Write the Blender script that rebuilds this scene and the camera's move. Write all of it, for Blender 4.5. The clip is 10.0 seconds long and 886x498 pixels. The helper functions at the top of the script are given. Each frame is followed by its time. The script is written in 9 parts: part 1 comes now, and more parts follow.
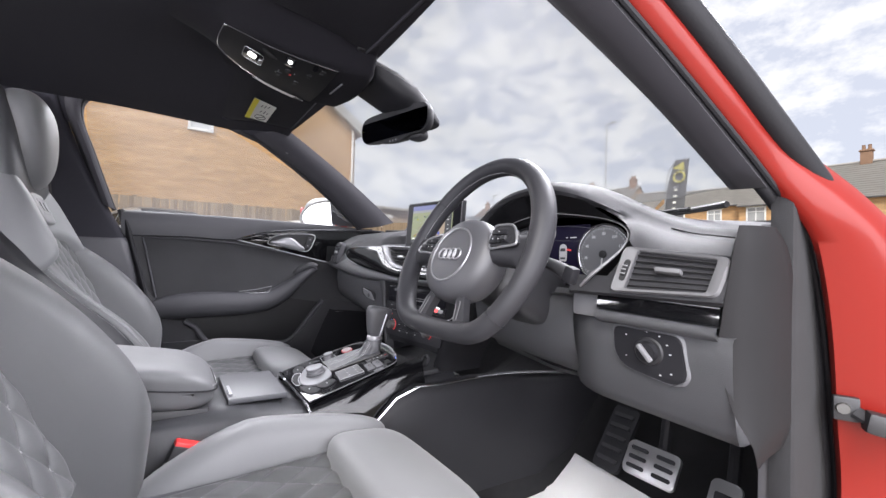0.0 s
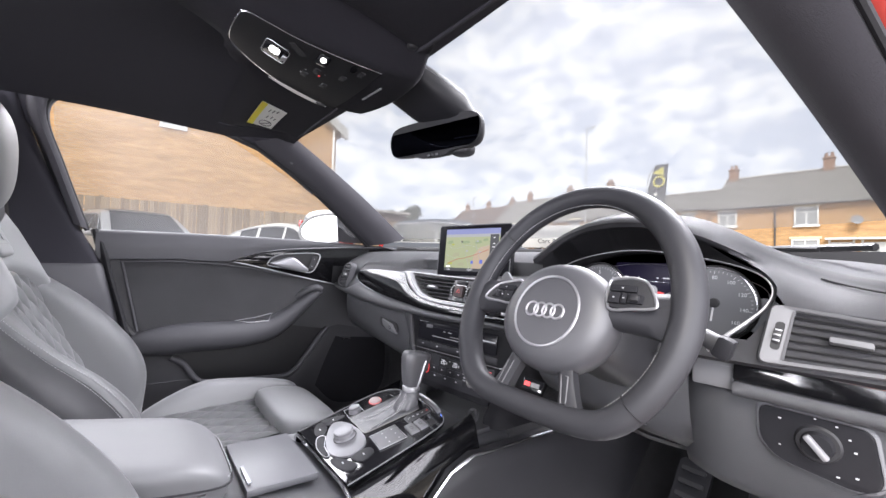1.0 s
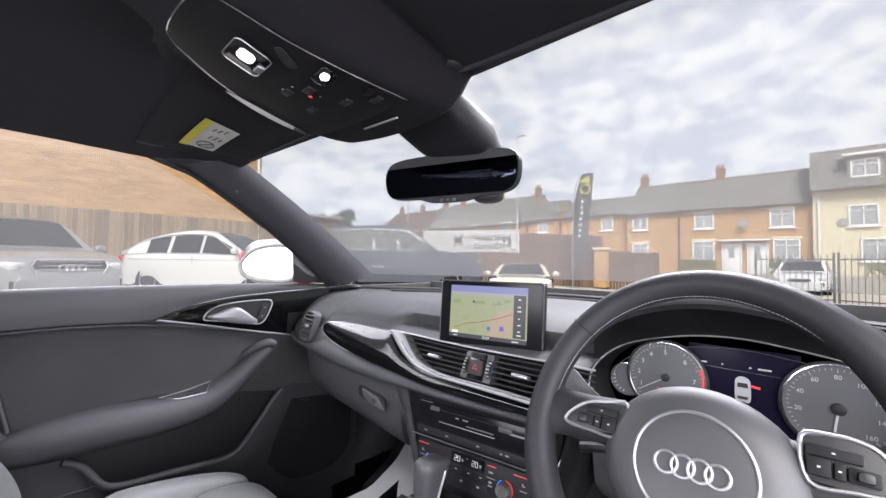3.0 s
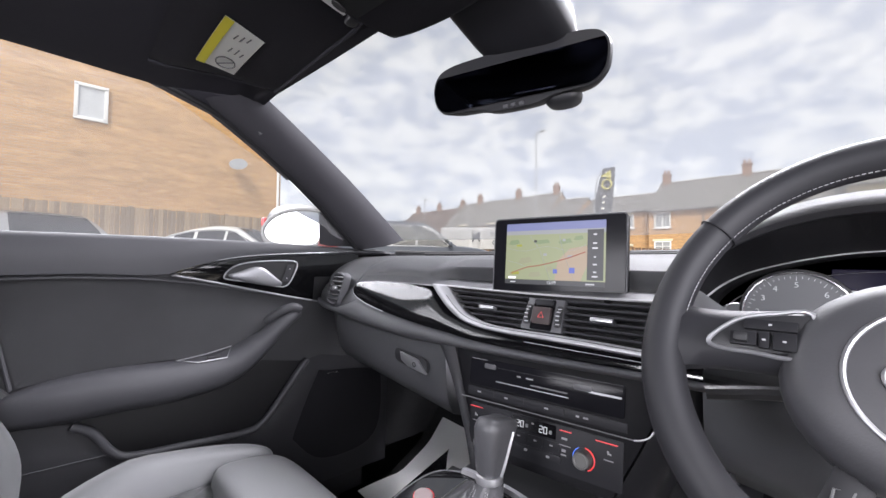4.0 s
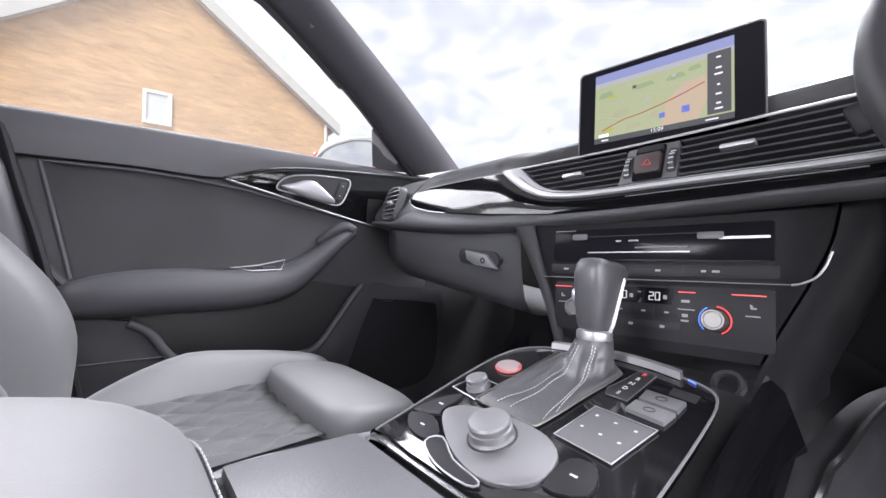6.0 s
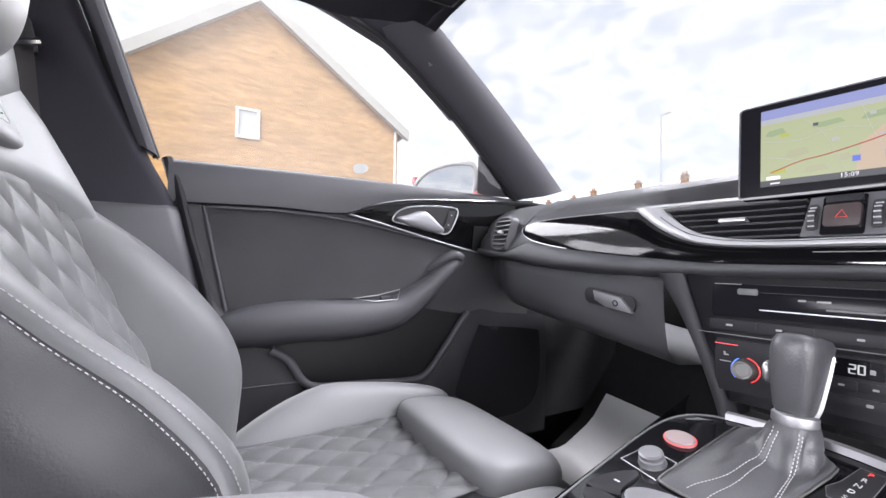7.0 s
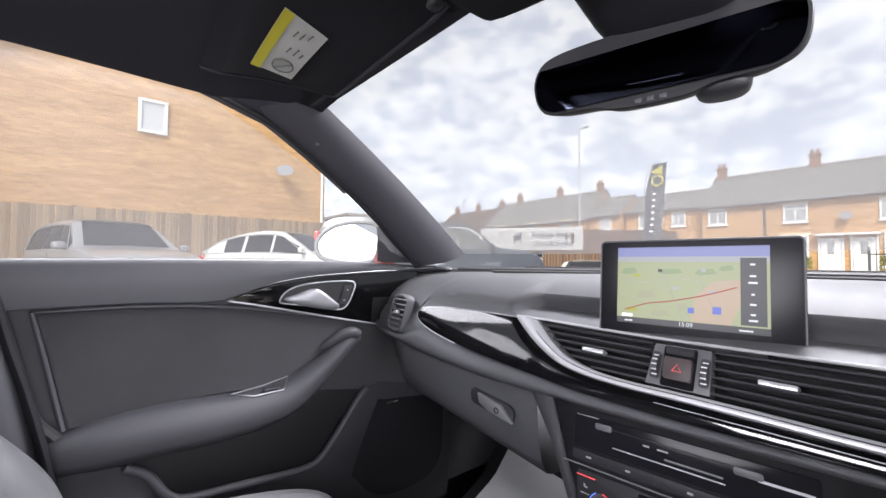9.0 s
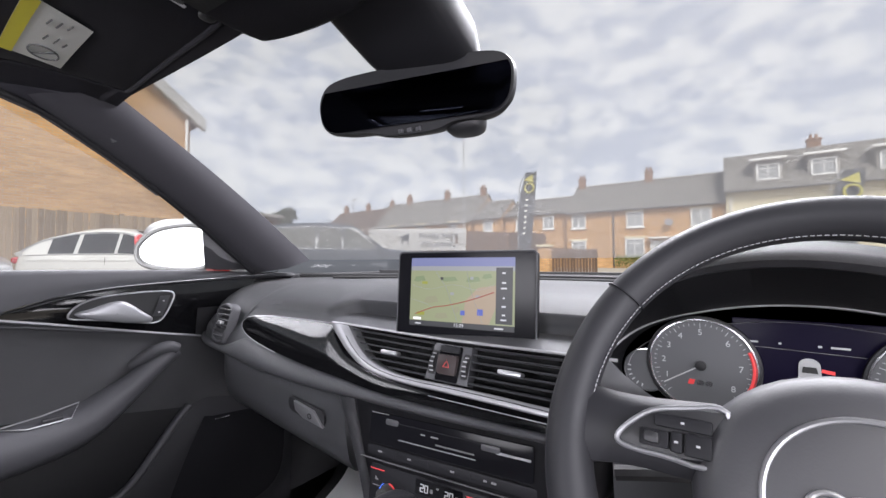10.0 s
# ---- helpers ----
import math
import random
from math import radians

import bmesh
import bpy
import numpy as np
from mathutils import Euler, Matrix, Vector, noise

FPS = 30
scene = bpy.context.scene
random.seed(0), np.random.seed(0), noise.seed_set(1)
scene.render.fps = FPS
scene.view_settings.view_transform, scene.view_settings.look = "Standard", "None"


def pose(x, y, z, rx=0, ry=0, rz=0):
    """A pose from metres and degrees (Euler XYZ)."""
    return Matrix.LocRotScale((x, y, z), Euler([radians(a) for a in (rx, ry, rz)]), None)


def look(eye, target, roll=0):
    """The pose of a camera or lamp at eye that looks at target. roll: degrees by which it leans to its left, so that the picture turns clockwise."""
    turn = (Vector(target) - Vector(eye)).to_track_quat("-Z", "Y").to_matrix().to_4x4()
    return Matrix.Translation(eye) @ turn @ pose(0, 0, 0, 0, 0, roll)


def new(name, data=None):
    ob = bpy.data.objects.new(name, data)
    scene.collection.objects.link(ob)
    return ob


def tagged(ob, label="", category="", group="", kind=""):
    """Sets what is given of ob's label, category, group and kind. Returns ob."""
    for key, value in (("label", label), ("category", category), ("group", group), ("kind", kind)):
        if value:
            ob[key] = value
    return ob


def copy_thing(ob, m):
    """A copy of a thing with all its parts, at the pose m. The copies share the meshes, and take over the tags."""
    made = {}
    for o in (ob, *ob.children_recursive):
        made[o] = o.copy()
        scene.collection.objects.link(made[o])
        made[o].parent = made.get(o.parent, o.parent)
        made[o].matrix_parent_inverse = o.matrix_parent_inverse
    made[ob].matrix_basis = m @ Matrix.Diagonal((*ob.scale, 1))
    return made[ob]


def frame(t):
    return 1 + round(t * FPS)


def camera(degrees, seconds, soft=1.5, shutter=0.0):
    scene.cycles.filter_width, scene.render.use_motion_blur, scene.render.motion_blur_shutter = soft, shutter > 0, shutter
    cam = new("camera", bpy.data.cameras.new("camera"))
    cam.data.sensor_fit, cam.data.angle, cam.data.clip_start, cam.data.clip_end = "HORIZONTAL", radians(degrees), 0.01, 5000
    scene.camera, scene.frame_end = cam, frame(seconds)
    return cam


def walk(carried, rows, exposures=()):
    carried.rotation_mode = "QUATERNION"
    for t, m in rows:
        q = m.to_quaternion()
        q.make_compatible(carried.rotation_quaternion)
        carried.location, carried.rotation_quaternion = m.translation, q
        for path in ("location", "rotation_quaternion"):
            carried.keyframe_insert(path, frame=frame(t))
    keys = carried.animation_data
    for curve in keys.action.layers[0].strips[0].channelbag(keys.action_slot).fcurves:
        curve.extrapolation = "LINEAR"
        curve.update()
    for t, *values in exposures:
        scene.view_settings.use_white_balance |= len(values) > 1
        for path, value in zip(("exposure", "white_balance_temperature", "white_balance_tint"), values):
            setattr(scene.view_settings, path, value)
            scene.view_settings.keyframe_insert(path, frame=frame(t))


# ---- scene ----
cam = camera(95.9, 10.0)
PATH = [
    (0, (0.953, 0.047, 0.924), (-0.696, 1.178, 0.962), 1.6),
    (0.5, (0.824, 0.036, 0.939), (-0.817, 1.179, 0.982), 1.7),
    (1, (0.737, 0.007, 0.995), (-0.851, 1.222, 1.042), 1.6),
    (1.5, (0.673, -0.014, 1.064), (-0.818, 1.318, 1.116), 1.4),
    (2, (0.612, -0.036, 1.106), (-0.783, 1.396, 1.159), 1.3),
    (2.2, (0.59, -0.036, 1.125), (-0.782, 1.418, 1.179), 1.0),
    (3.3, (0.429, 0.036, 1.104), (-0.937, 1.495, 1.173), 0.6),
    (3.5, (0.396, 0.043, 1.076), (-0.981, 1.492, 1.139), 0.8),
    (4, (0.346, 0.059, 1.001), (-1.077, 1.463, 1.066), 0.6),
    (4.5, (0.303, 0.085, 0.922), (-1.158, 1.447, 1.006), 0.9),
    (5, (0.268, 0.104, 0.845), (-1.22, 1.438, 0.933), 0.9),
    (5.2, (0.259, 0.104, 0.821), (-1.238, 1.427, 0.906), 0.8),
    (6.3, (0.218, 0.071, 0.79), (-1.388, 1.262, 0.838), 0.1),
    (6.5, (0.197, 0.04, 0.807), (-1.446, 1.178, 0.864), 0.3),
    (7, (0.174, -0.002, 0.86), (-1.566, 0.981, 0.919), 0.6),
    (7.5, (0.159, -0.016, 0.943), (-1.641, 0.854, 1.001), 0.7),
    (8, (0.155, -0.003, 0.998), (-1.64, 0.876, 1.057), 0.7),
    (8.5, (0.171, 0.037, 1.017), (-1.541, 1.069, 1.078), 0.5),
    (9, (0.205, 0.082, 1.048), (-1.347, 1.342, 1.114), 0.3),
    (9.5, (0.263, 0.119, 1.068), (-1.093, 1.588, 1.14), 0.0),
    (10, (0.329, 0.151, 1.063), (-0.829, 1.78, 1.13), -0.2),
]
walk(cam, [(t, look(eye, target, roll)) for t, eye, target, roll in PATH],
     exposures=[(0, 0.76), (0.5, 0.98), (1, 1.12), (2, 1.12), (3.5, 0.86), (5, 1.05), (6.3, 1.25), (7.5, 1.27), (8.5, 1.20), (9.0, 1.07), (9.5, 0.92), (10, 0.70)])

# world: bright broken overcast
SUN_EL, SUN_AZ = radians(48), radians(216)
world = bpy.data.worlds.new("sky")
scene.world = world
world.use_nodes = True
wn, wl = world.node_tree.nodes, world.node_tree.links
wn.clear()
w_out, w_bg = wn.new("ShaderNodeOutputWorld"), wn.new("ShaderNodeBackground")
w_sky = wn.new("ShaderNodeTexSky")
w_sky.sky_type, w_sky.sun_disc = "NISHITA", False
w_sky.sun_elevation, w_sky.sun_rotation = SUN_EL, SUN_AZ
w_co, w_map = wn.new("ShaderNodeTexCoord"), wn.new("ShaderNodeMapping")
w_map.inputs["Scale"].default_value = (1.9, 1.9, 3.4)
w_noise, w_ramp = wn.new("ShaderNodeTexNoise"), wn.new("ShaderNodeValToRGB")
w_noise.inputs["Scale"].default_value, w_noise.inputs["Detail"].default_value, w_noise.inputs["Roughness"].default_value = 7.5, 9, 0.60
w_ramp.color_ramp.elements[0].position, w_ramp.color_ramp.elements[0].color = 0.40, (8.35, 8.7, 10.1, 1)
w_ramp.color_ramp.elements[1].position, w_ramp.color_ramp.elements[1].color = 0.59, (12.3, 12.2, 12.5, 1)
w_mix = wn.new("ShaderNodeMix")
w_mix.data_type, w_mix.inputs["Factor"].default_value = "RGBA", 0.85
wl.new(w_co.outputs["Generated"], w_map.inputs["Vector"])
wl.new(w_map.outputs["Vector"], w_noise.inputs["Vector"])
wl.new(w_noise.outputs["Fac"], w_ramp.inputs["Fac"])
wl.new(w_sky.outputs["Color"], w_mix.inputs["A"])
wl.new(w_ramp.outputs["Color"], w_mix.inputs["B"])
wl.new(w_mix.outputs["Result"], w_bg.inputs["Color"])
w_bg.inputs["Strength"].default_value = 0.058
wl.new(w_bg.outputs["Background"], w_out.inputs["Surface"])

sun = new("sun", bpy.data.lights.new("sun", "SUN"))
sun.data.energy, sun.data.angle, sun.data.color = 2.6, radians(24), (1.0, 0.95, 0.88)
sun.matrix_world = look((0, 0, 30), (30 * math.cos(SUN_EL) * math.sin(-SUN_AZ) * -1, -30 * math.cos(SUN_EL) * math.cos(SUN_AZ), 30 - 30 * math.sin(SUN_EL)))

# skylight that comes in through the open doorway, the windows and the windscreen
for nm, eye, aim, sx, sy, watts in (("doorway_skylight", (2.05, -0.1, 1.35), (0, 0.25, 0.8), 2.6, 1.8, 82), ("rear_window_skylight", (0.0, -1.75, 1.45), (0, 0.4, 0.9), 1.3, 0.7, 62), ("rear_door_skylight", (-1.15, -0.75, 1.35), (0.3, 0.3, 0.8), 0.8, 0.5, 7), ("rear_door_skylight", (1.15, -0.80, 1.30), (-0.35, 0.5, 0.85), 0.8, 0.5, 10), ("windscreen_skylight", (0.0, 2.48, 3.05), (0, 0.1, 0.85), 2.4, 1.2, 245), ("side_window_skylight", (-1.65, 0.15, 2.0), (0, 0.3, 0.8), 1.4, 0.8, 36)):
    lamp = new(nm, bpy.data.lights.new(nm, "AREA"))
    lamp.data.shape, lamp.data.size, lamp.data.size_y, lamp.data.energy, lamp.data.color = "RECTANGLE", sx, sy, watts, (0.94, 0.925, 1.0)
    lamp.matrix_world = look(eye, aim)
# ---- materials ----
def material(name, color, rough=0.5, metal=0.0, bump=0.0, scale=200.0, var=0.0, var_scale=6.0, spec=0.5, coat=0.0, emit=None, emit_strength=1.0, sheen=0.0, stretch=(1, 1, 1), island=0.0, rvar=0.0):
    m = bpy.data.materials.new(name)
    m.use_nodes = True
    n, l = m.node_tree.nodes, m.node_tree.links
    b = n["Principled BSDF"]
    b.inputs["Base Color"].default_value = (*color, 1)
    b.inputs["Roughness"].default_value = rough
    b.inputs["Metallic"].default_value = metal
    b.inputs["Specular IOR Level"].default_value = spec
    b.inputs["Coat Weight"].default_value = coat
    b.inputs["Coat Roughness"].default_value = 0.06
    b.inputs["Sheen Weight"].default_value = sheen
    if emit:
        b.inputs["Emission Color"].default_value = (*emit, 1)
        b.inputs["Emission Strength"].default_value = emit_strength
    if bump or var or rvar or island:
        co, mp = n.new("ShaderNodeTexCoord"), n.new("ShaderNodeMapping")
        mp.inputs["Scale"].default_value = stretch
        l.new(co.outputs["Object"], mp.inputs["Vector"])
    if bump:
        t, bp = n.new("ShaderNodeTexNoise"), n.new("ShaderNodeBump")
        t.inputs["Scale"].default_value, t.inputs["Detail"].default_value = scale, 3
        bp.inputs["Strength"].default_value, bp.inputs["Distance"].default_value = bump, 0.002
        l.new(mp.outputs["Vector"], t.inputs["Vector"])
        l.new(t.outputs["Fac"], bp.inputs["Height"])
        l.new(bp.outputs["Normal"], b.inputs["Normal"])
    if var:
        t, r = n.new("ShaderNodeTexNoise"), n.new("ShaderNodeMapRange")
        t.inputs["Scale"].default_value, t.inputs["Detail"].default_value = var_scale, 5
        r.inputs["To Min"].default_value, r.inputs["To Max"].default_value = 1 - var, 1 + var
        mx = n.new("ShaderNodeMix")
        mx.data_type, mx.blend_type, mx.inputs["Factor"].default_value = "RGBA", "MULTIPLY", 1.0
        mx.inputs["A"].default_value = (*color, 1)
        l.new(mp.outputs["Vector"], t.inputs["Vector"])
        l.new(t.outputs["Fac"], r.inputs["Value"])
        val = r.outputs["Result"]
        if island:
            oi, r2, mu = n.new("ShaderNodeObjectInfo"), n.new("ShaderNodeMapRange"), n.new("ShaderNodeMath")
            r2.inputs["To Min"].default_value, r2.inputs["To Max"].default_value = 1 - island, 1 + island
            mu.operation = "MULTIPLY"
            l.new(oi.outputs["Random"], r2.inputs["Value"])
            l.new(r2.outputs["Result"], mu.inputs[0])
            l.new(val, mu.inputs[1])
            val = mu.outputs["Value"]
        l.new(val, mx.inputs["B"])
        l.new(mx.outputs["Result"], b.inputs["Base Color"])
    if rvar:
        t, r = n.new("ShaderNodeTexNoise"), n.new("ShaderNodeMapRange")
        t.inputs["Scale"].default_value, t.inputs["Detail"].default_value = var_scale * 1.7, 4
        r.inputs["To Min"].default_value, r.inputs["To Max"].default_value = rough - rvar, rough + rvar
        l.new(mp.outputs["Vector"], t.inputs["Vector"])
        l.new(t.outputs["Fac"], r.inputs["Value"])
        l.new(r.outputs["Result"], b.inputs["Roughness"])
    return m


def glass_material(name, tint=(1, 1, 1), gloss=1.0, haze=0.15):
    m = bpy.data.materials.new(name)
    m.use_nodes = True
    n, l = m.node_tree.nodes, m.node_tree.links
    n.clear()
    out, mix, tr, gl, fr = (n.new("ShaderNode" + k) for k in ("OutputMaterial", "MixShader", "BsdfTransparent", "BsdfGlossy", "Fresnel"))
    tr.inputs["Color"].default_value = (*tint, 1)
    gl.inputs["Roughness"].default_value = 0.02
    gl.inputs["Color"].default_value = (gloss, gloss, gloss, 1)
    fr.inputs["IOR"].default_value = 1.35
    # diffuse white mixed in: a dusty bloom, raised to stand for glare haze
    veil, veil_mix = n.new("ShaderNodeBsdfDiffuse"), n.new("ShaderNodeMixShader")
    veil.inputs["Color"].default_value = (0.8, 0.8, 0.82, 1)
    veil_mix.inputs["Fac"].default_value = haze
    l.new(tr.outputs["BSDF"], veil_mix.inputs[1])
    l.new(veil.outputs["BSDF"], veil_mix.inputs[2])
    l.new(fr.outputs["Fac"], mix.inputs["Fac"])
    l.new(veil_mix.outputs["Shader"], mix.inputs[1])
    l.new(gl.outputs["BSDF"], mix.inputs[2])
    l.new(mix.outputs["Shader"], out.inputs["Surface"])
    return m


LEATHER = material("black_leather", (0.062, 0.063, 0.069), 0.42, bump=0.12, scale=420, var=0.12, var_scale=9, rvar=0.06)
LEATHER_SOFT = material("soft_nappa_leather", (0.135, 0.137, 0.142), 0.48, spec=0.4, sheen=0.15, bump=0.05, scale=700, var=0.10, var_scale=7, rvar=0.06)
# darker base: carries the shade of one bolster flank; knee pads share it
DARKENED_LEATHER = material("darkened_leather", (0.030, 0.030, 0.034), 0.5, spec=0.3, bump=0.15, scale=500, var=0.12, var_scale=9, rvar=0.06)
WHEEL_LEATHER = material("wheel_leather", (0.021, 0.021, 0.024), 0.50, spec=0.22, bump=0.05, scale=900, var=0.1, var_scale=12, rvar=0.07)
PAD = material("soft_dash_plastic", (0.088, 0.089, 0.096), 0.55, spec=0.38, bump=0.15, scale=650, var=0.1, var_scale=8, rvar=0.05)
HOODPAD = material("dark_hood_skin", (0.044, 0.044, 0.049), 0.55, spec=0.3, bump=0.15, scale=650, var=0.1, var_scale=8, rvar=0.05)
FRAME = material("soft_brushed_metal", (0.105, 0.105, 0.11), 0.6, spec=0.2, bump=0.05, scale=300, stretch=(1, 12, 12), rvar=0.05)
BELT = material("woven_belt", (0.050, 0.046, 0.047), 0.8, bump=0.5, scale=900, var=0.1)
PLASTIC = material("grey_black_plastic", (0.044, 0.044, 0.049), 0.48, bump=0.06, scale=600, var=0.1, var_scale=10, rvar=0.05)
STACK = material("dark_satin_plastic", (0.012, 0.012, 0.014), 0.5, spec=0.14, bump=0.08, scale=600, var=0.1, var_scale=10, rvar=0.05)
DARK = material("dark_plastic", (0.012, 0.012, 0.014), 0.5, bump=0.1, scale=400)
# near-black standing for shade in hollows; the rear seal and some slats share it
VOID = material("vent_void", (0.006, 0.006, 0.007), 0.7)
ALCANTARA = material("alcantara", (0.066, 0.066, 0.071), 0.92, bump=0.5, scale=900, var=0.25, var_scale=7, sheen=0.25)
HEADLINER = material("black_headliner_cloth", (0.0115, 0.0108, 0.0165), 0.95, bump=0.4, scale=800, var=0.12, var_scale=5)
PILLAR = material("pillar_cloth", (0.025, 0.024, 0.030), 0.85, bump=0.35, scale=700, var=0.1, var_scale=5)
GLOSS = material("piano_black", (0.005, 0.005, 0.006), 0.07, spec=0.7, coat=0.3, var=0.05)
BEZEL = material("screen_bezel", (0.006, 0.006, 0.0075), 0.16, spec=0.06, var=0.05)
CHROME = material("satin_chrome", (0.58, 0.58, 0.60), 0.20, metal=1.0, rvar=0.05)
SATIN = material("satin_metal", (0.40, 0.40, 0.415), 0.48, metal=1.0, rvar=0.05)
DOORPAD = material("door_soft_trim", (0.043, 0.043, 0.048), 0.56, spec=0.35, bump=0.15, scale=600, var=0.1, var_scale=8, rvar=0.05)
SILVER = material("brushed_aluminium", (0.27, 0.27, 0.285), 0.42, metal=0.6, bump=0.06, scale=300, stretch=(1, 12, 12), rvar=0.06)
MIRROR = material("mirror_glass", (0.50, 0.51, 0.52), 0.01, metal=1.0)
MIRROR_DIM = material("dimming_mirror_glass", (0.050, 0.055, 0.080), 0.03, metal=1.0)
RUBBER = material("black_rubber", (0.010, 0.010, 0.012), 0.65, spec=0.25, bump=0.15, scale=200)
RED = material("red_car_paint", (0.15, 0.010, 0.007), 0.34, spec=0.2, coat=0.12, bump=0.02, scale=60, var=0.03)
CARPET = material("charcoal_carpet", (0.016, 0.016, 0.018), 0.97, bump=1.0, scale=900, var=0.3, var_scale=40)
PAPER = material("white_paper", (0.80, 0.80, 0.80), 0.8, bump=0.15, scale=60, var=0.04)
STITCH = material("pale_thread", (0.34, 0.34, 0.35), 0.7)
KNOB = material("dull_metal_knob", (0.11, 0.109, 0.106), 0.42, metal=0.7, rvar=0.06)
WING = material("bright_satin_aluminium", (0.30, 0.30, 0.31), 0.42, metal=0.5, bump=0.05, scale=300, stretch=(1, 12, 12), rvar=0.05)
STEEL = material("steel", (0.55, 0.55, 0.56), 0.35, metal=1.0, bump=0.1, scale=80, rvar=0.1)
LABEL_W = material("label_white", (0.78, 0.78, 0.74), 0.5, var=0.03)
LABEL_Y = material("label_yellow", (0.75, 0.68, 0.05), 0.5, var=0.03)
INK = material("label_ink", (0.08, 0.08, 0.08), 0.6)
BUCKLE = material("red_buckle_plastic", (0.65, 0.03, 0.03), 0.35)
ICON = material("white_icon", (0.34, 0.34, 0.35), 0.6, emit=(0.9, 0.92, 1.0), emit_strength=0.07)
PRINT = material("dull_key_print", (0.17, 0.17, 0.176), 0.6)
ICON_RED = material("red_icon", (0.6, 0.05, 0.05), 0.5, emit=(1.0, 0.06, 0.08), emit_strength=0.12)
ICON_BLUE = material("blue_icon", (0.1, 0.2, 0.8), 0.5, emit=(0.1, 0.25, 1.0), emit_strength=0.25)
LAMP_ON = material("lit_lamp", (0.9, 0.9, 0.9), 0.3, emit=(1.0, 0.98, 0.95), emit_strength=1.3)
LENS = material("clear_lens", (0.85, 0.85, 0.86), 0.15, spec=1.0, coat=1.0)
GAUGE = material("gauge_grey", (0.055, 0.055, 0.06), 0.4, emit=(0.35, 0.36, 0.4), emit_strength=0.08)
GAUGE_RIM = material("gauge_rim", (0.5, 0.5, 0.52), 0.25, metal=1.0)
DISPLAY = material("display_dark", (0.006, 0.005, 0.012), 0.3, spec=0.05, emit=(0.02, 0.015, 0.06), emit_strength=0.07)
MAP_A = material("map_green", (0.03, 0.03, 0.03), 0.35, spec=0.15, emit=(0.60, 0.66, 0.36), emit_strength=0.29, var=0.05)
MAP_FIELD = material("map_field", (0.03, 0.03, 0.03), 0.35, spec=0.15, emit=(0.66, 0.66, 0.40), emit_strength=0.26)
MAP_WOOD = material("map_wood", (0.03, 0.03, 0.03), 0.35, spec=0.15, emit=(0.46, 0.60, 0.30), emit_strength=0.26)
MAP_B = material("map_pink", (0.03, 0.03, 0.03), 0.35, spec=0.15, emit=(0.80, 0.60, 0.42), emit_strength=0.29)
MAP_SKY = material("map_sky", (0.03, 0.03, 0.03), 0.35, spec=0.15, emit=(0.36, 0.40, 0.85), emit_strength=0.29)
MAP_HAZE = material("map_haze", (0.03, 0.03, 0.03), 0.35, spec=0.15, emit=(0.62, 0.64, 0.70), emit_strength=0.29)
MAP_DARK = material("map_panel", (0.03, 0.03, 0.03), 0.35, spec=0.15, emit=(0.03, 0.035, 0.05), emit_strength=0.23)
MAP_RED = material("map_road_red", (0.03, 0.03, 0.03), 0.35, spec=0.15, emit=(0.75, 0.10, 0.08), emit_strength=0.27)
MAP_YEL = material("map_yellow", (0.03, 0.03, 0.03), 0.35, spec=0.15, emit=(0.62, 0.65, 0.05), emit_strength=0.30)
MAP_BLUE = material("map_blue", (0.03, 0.03, 0.03), 0.35, spec=0.15, emit=(0.10, 0.16, 0.85), emit_strength=0.34)
# last figure: share of haze put into the pane to pale the view
GLASS = glass_material("window_glass", (0.94, 0.955, 0.95), 0.5, 0.21)
SCREEN_GLASS = glass_material("hazed_windscreen_glass", (0.93, 0.945, 0.94), 0.5, 0.32)
# outdoors
BRICK_TAN = material("tan_brick", (0.46, 0.25, 0.10), 0.9)
BRICK_RED = material("orange_brick", (0.44, 0.21, 0.09), 0.9)
ROOF = material("grey_roof_tiles", (0.35, 0.335, 0.315), 0.85, bump=0.8, scale=5, stretch=(1, 6, 6), var=0.2, var_scale=2)
ROOF_RED = material("brown_roof_tiles", (0.24, 0.18, 0.15), 0.85, bump=0.8, scale=5, var=0.2, var_scale=2)
RENDER_CREAM = material("cream_render", (0.70, 0.63, 0.46), 0.9, bump=0.2, scale=30, var=0.06, var_scale=1)
UPVC = material("white_upvc", (0.8, 0.8, 0.8), 0.35, var=0.03)
PANE = material("far_window_pane", (0.36, 0.37, 0.38), 0.06, spec=0.8, var=0.3, var_scale=1.5)
TIMBER = material("weathered_fence_timber", (0.27, 0.20, 0.13), 0.85, bump=0.6, scale=20, stretch=(6, 6, 0.6), var=0.25, var_scale=3, island=0.22)
DARKWOOD = material("dark_fence_timber", (0.13, 0.085, 0.06), 0.85, bump=0.6, scale=20, stretch=(6, 6, 0.6), var=0.25, var_scale=3, island=0.2)
PAVING = material("pale_road", (0.30, 0.275, 0.235), 0.92, bump=0.6, scale=40, var=0.2, var_scale=0.5)
GRASS = material("hedge_leaves", (0.15, 0.17, 0.05), 0.8, var=0.35, var_scale=4, bump=0.6, scale=30)
TREE = material("tree_leaves", (0.10, 0.11, 0.08), 0.8, var=0.35, var_scale=4)
BARK = material("bark", (0.12, 0.09, 0.07), 0.9, bump=0.8, scale=30, var=0.2)
BANNER = material("white_banner_vinyl", (0.78, 0.78, 0.78), 0.5, bump=0.15, scale=4, var=0.03)
BANNER_INK = material("grey_banner_ink", (0.06, 0.065, 0.08), 0.6)
FLAG = material("navy_flag_cloth", (0.20, 0.205, 0.22), 0.7, bump=0.2, scale=6, var=0.1)
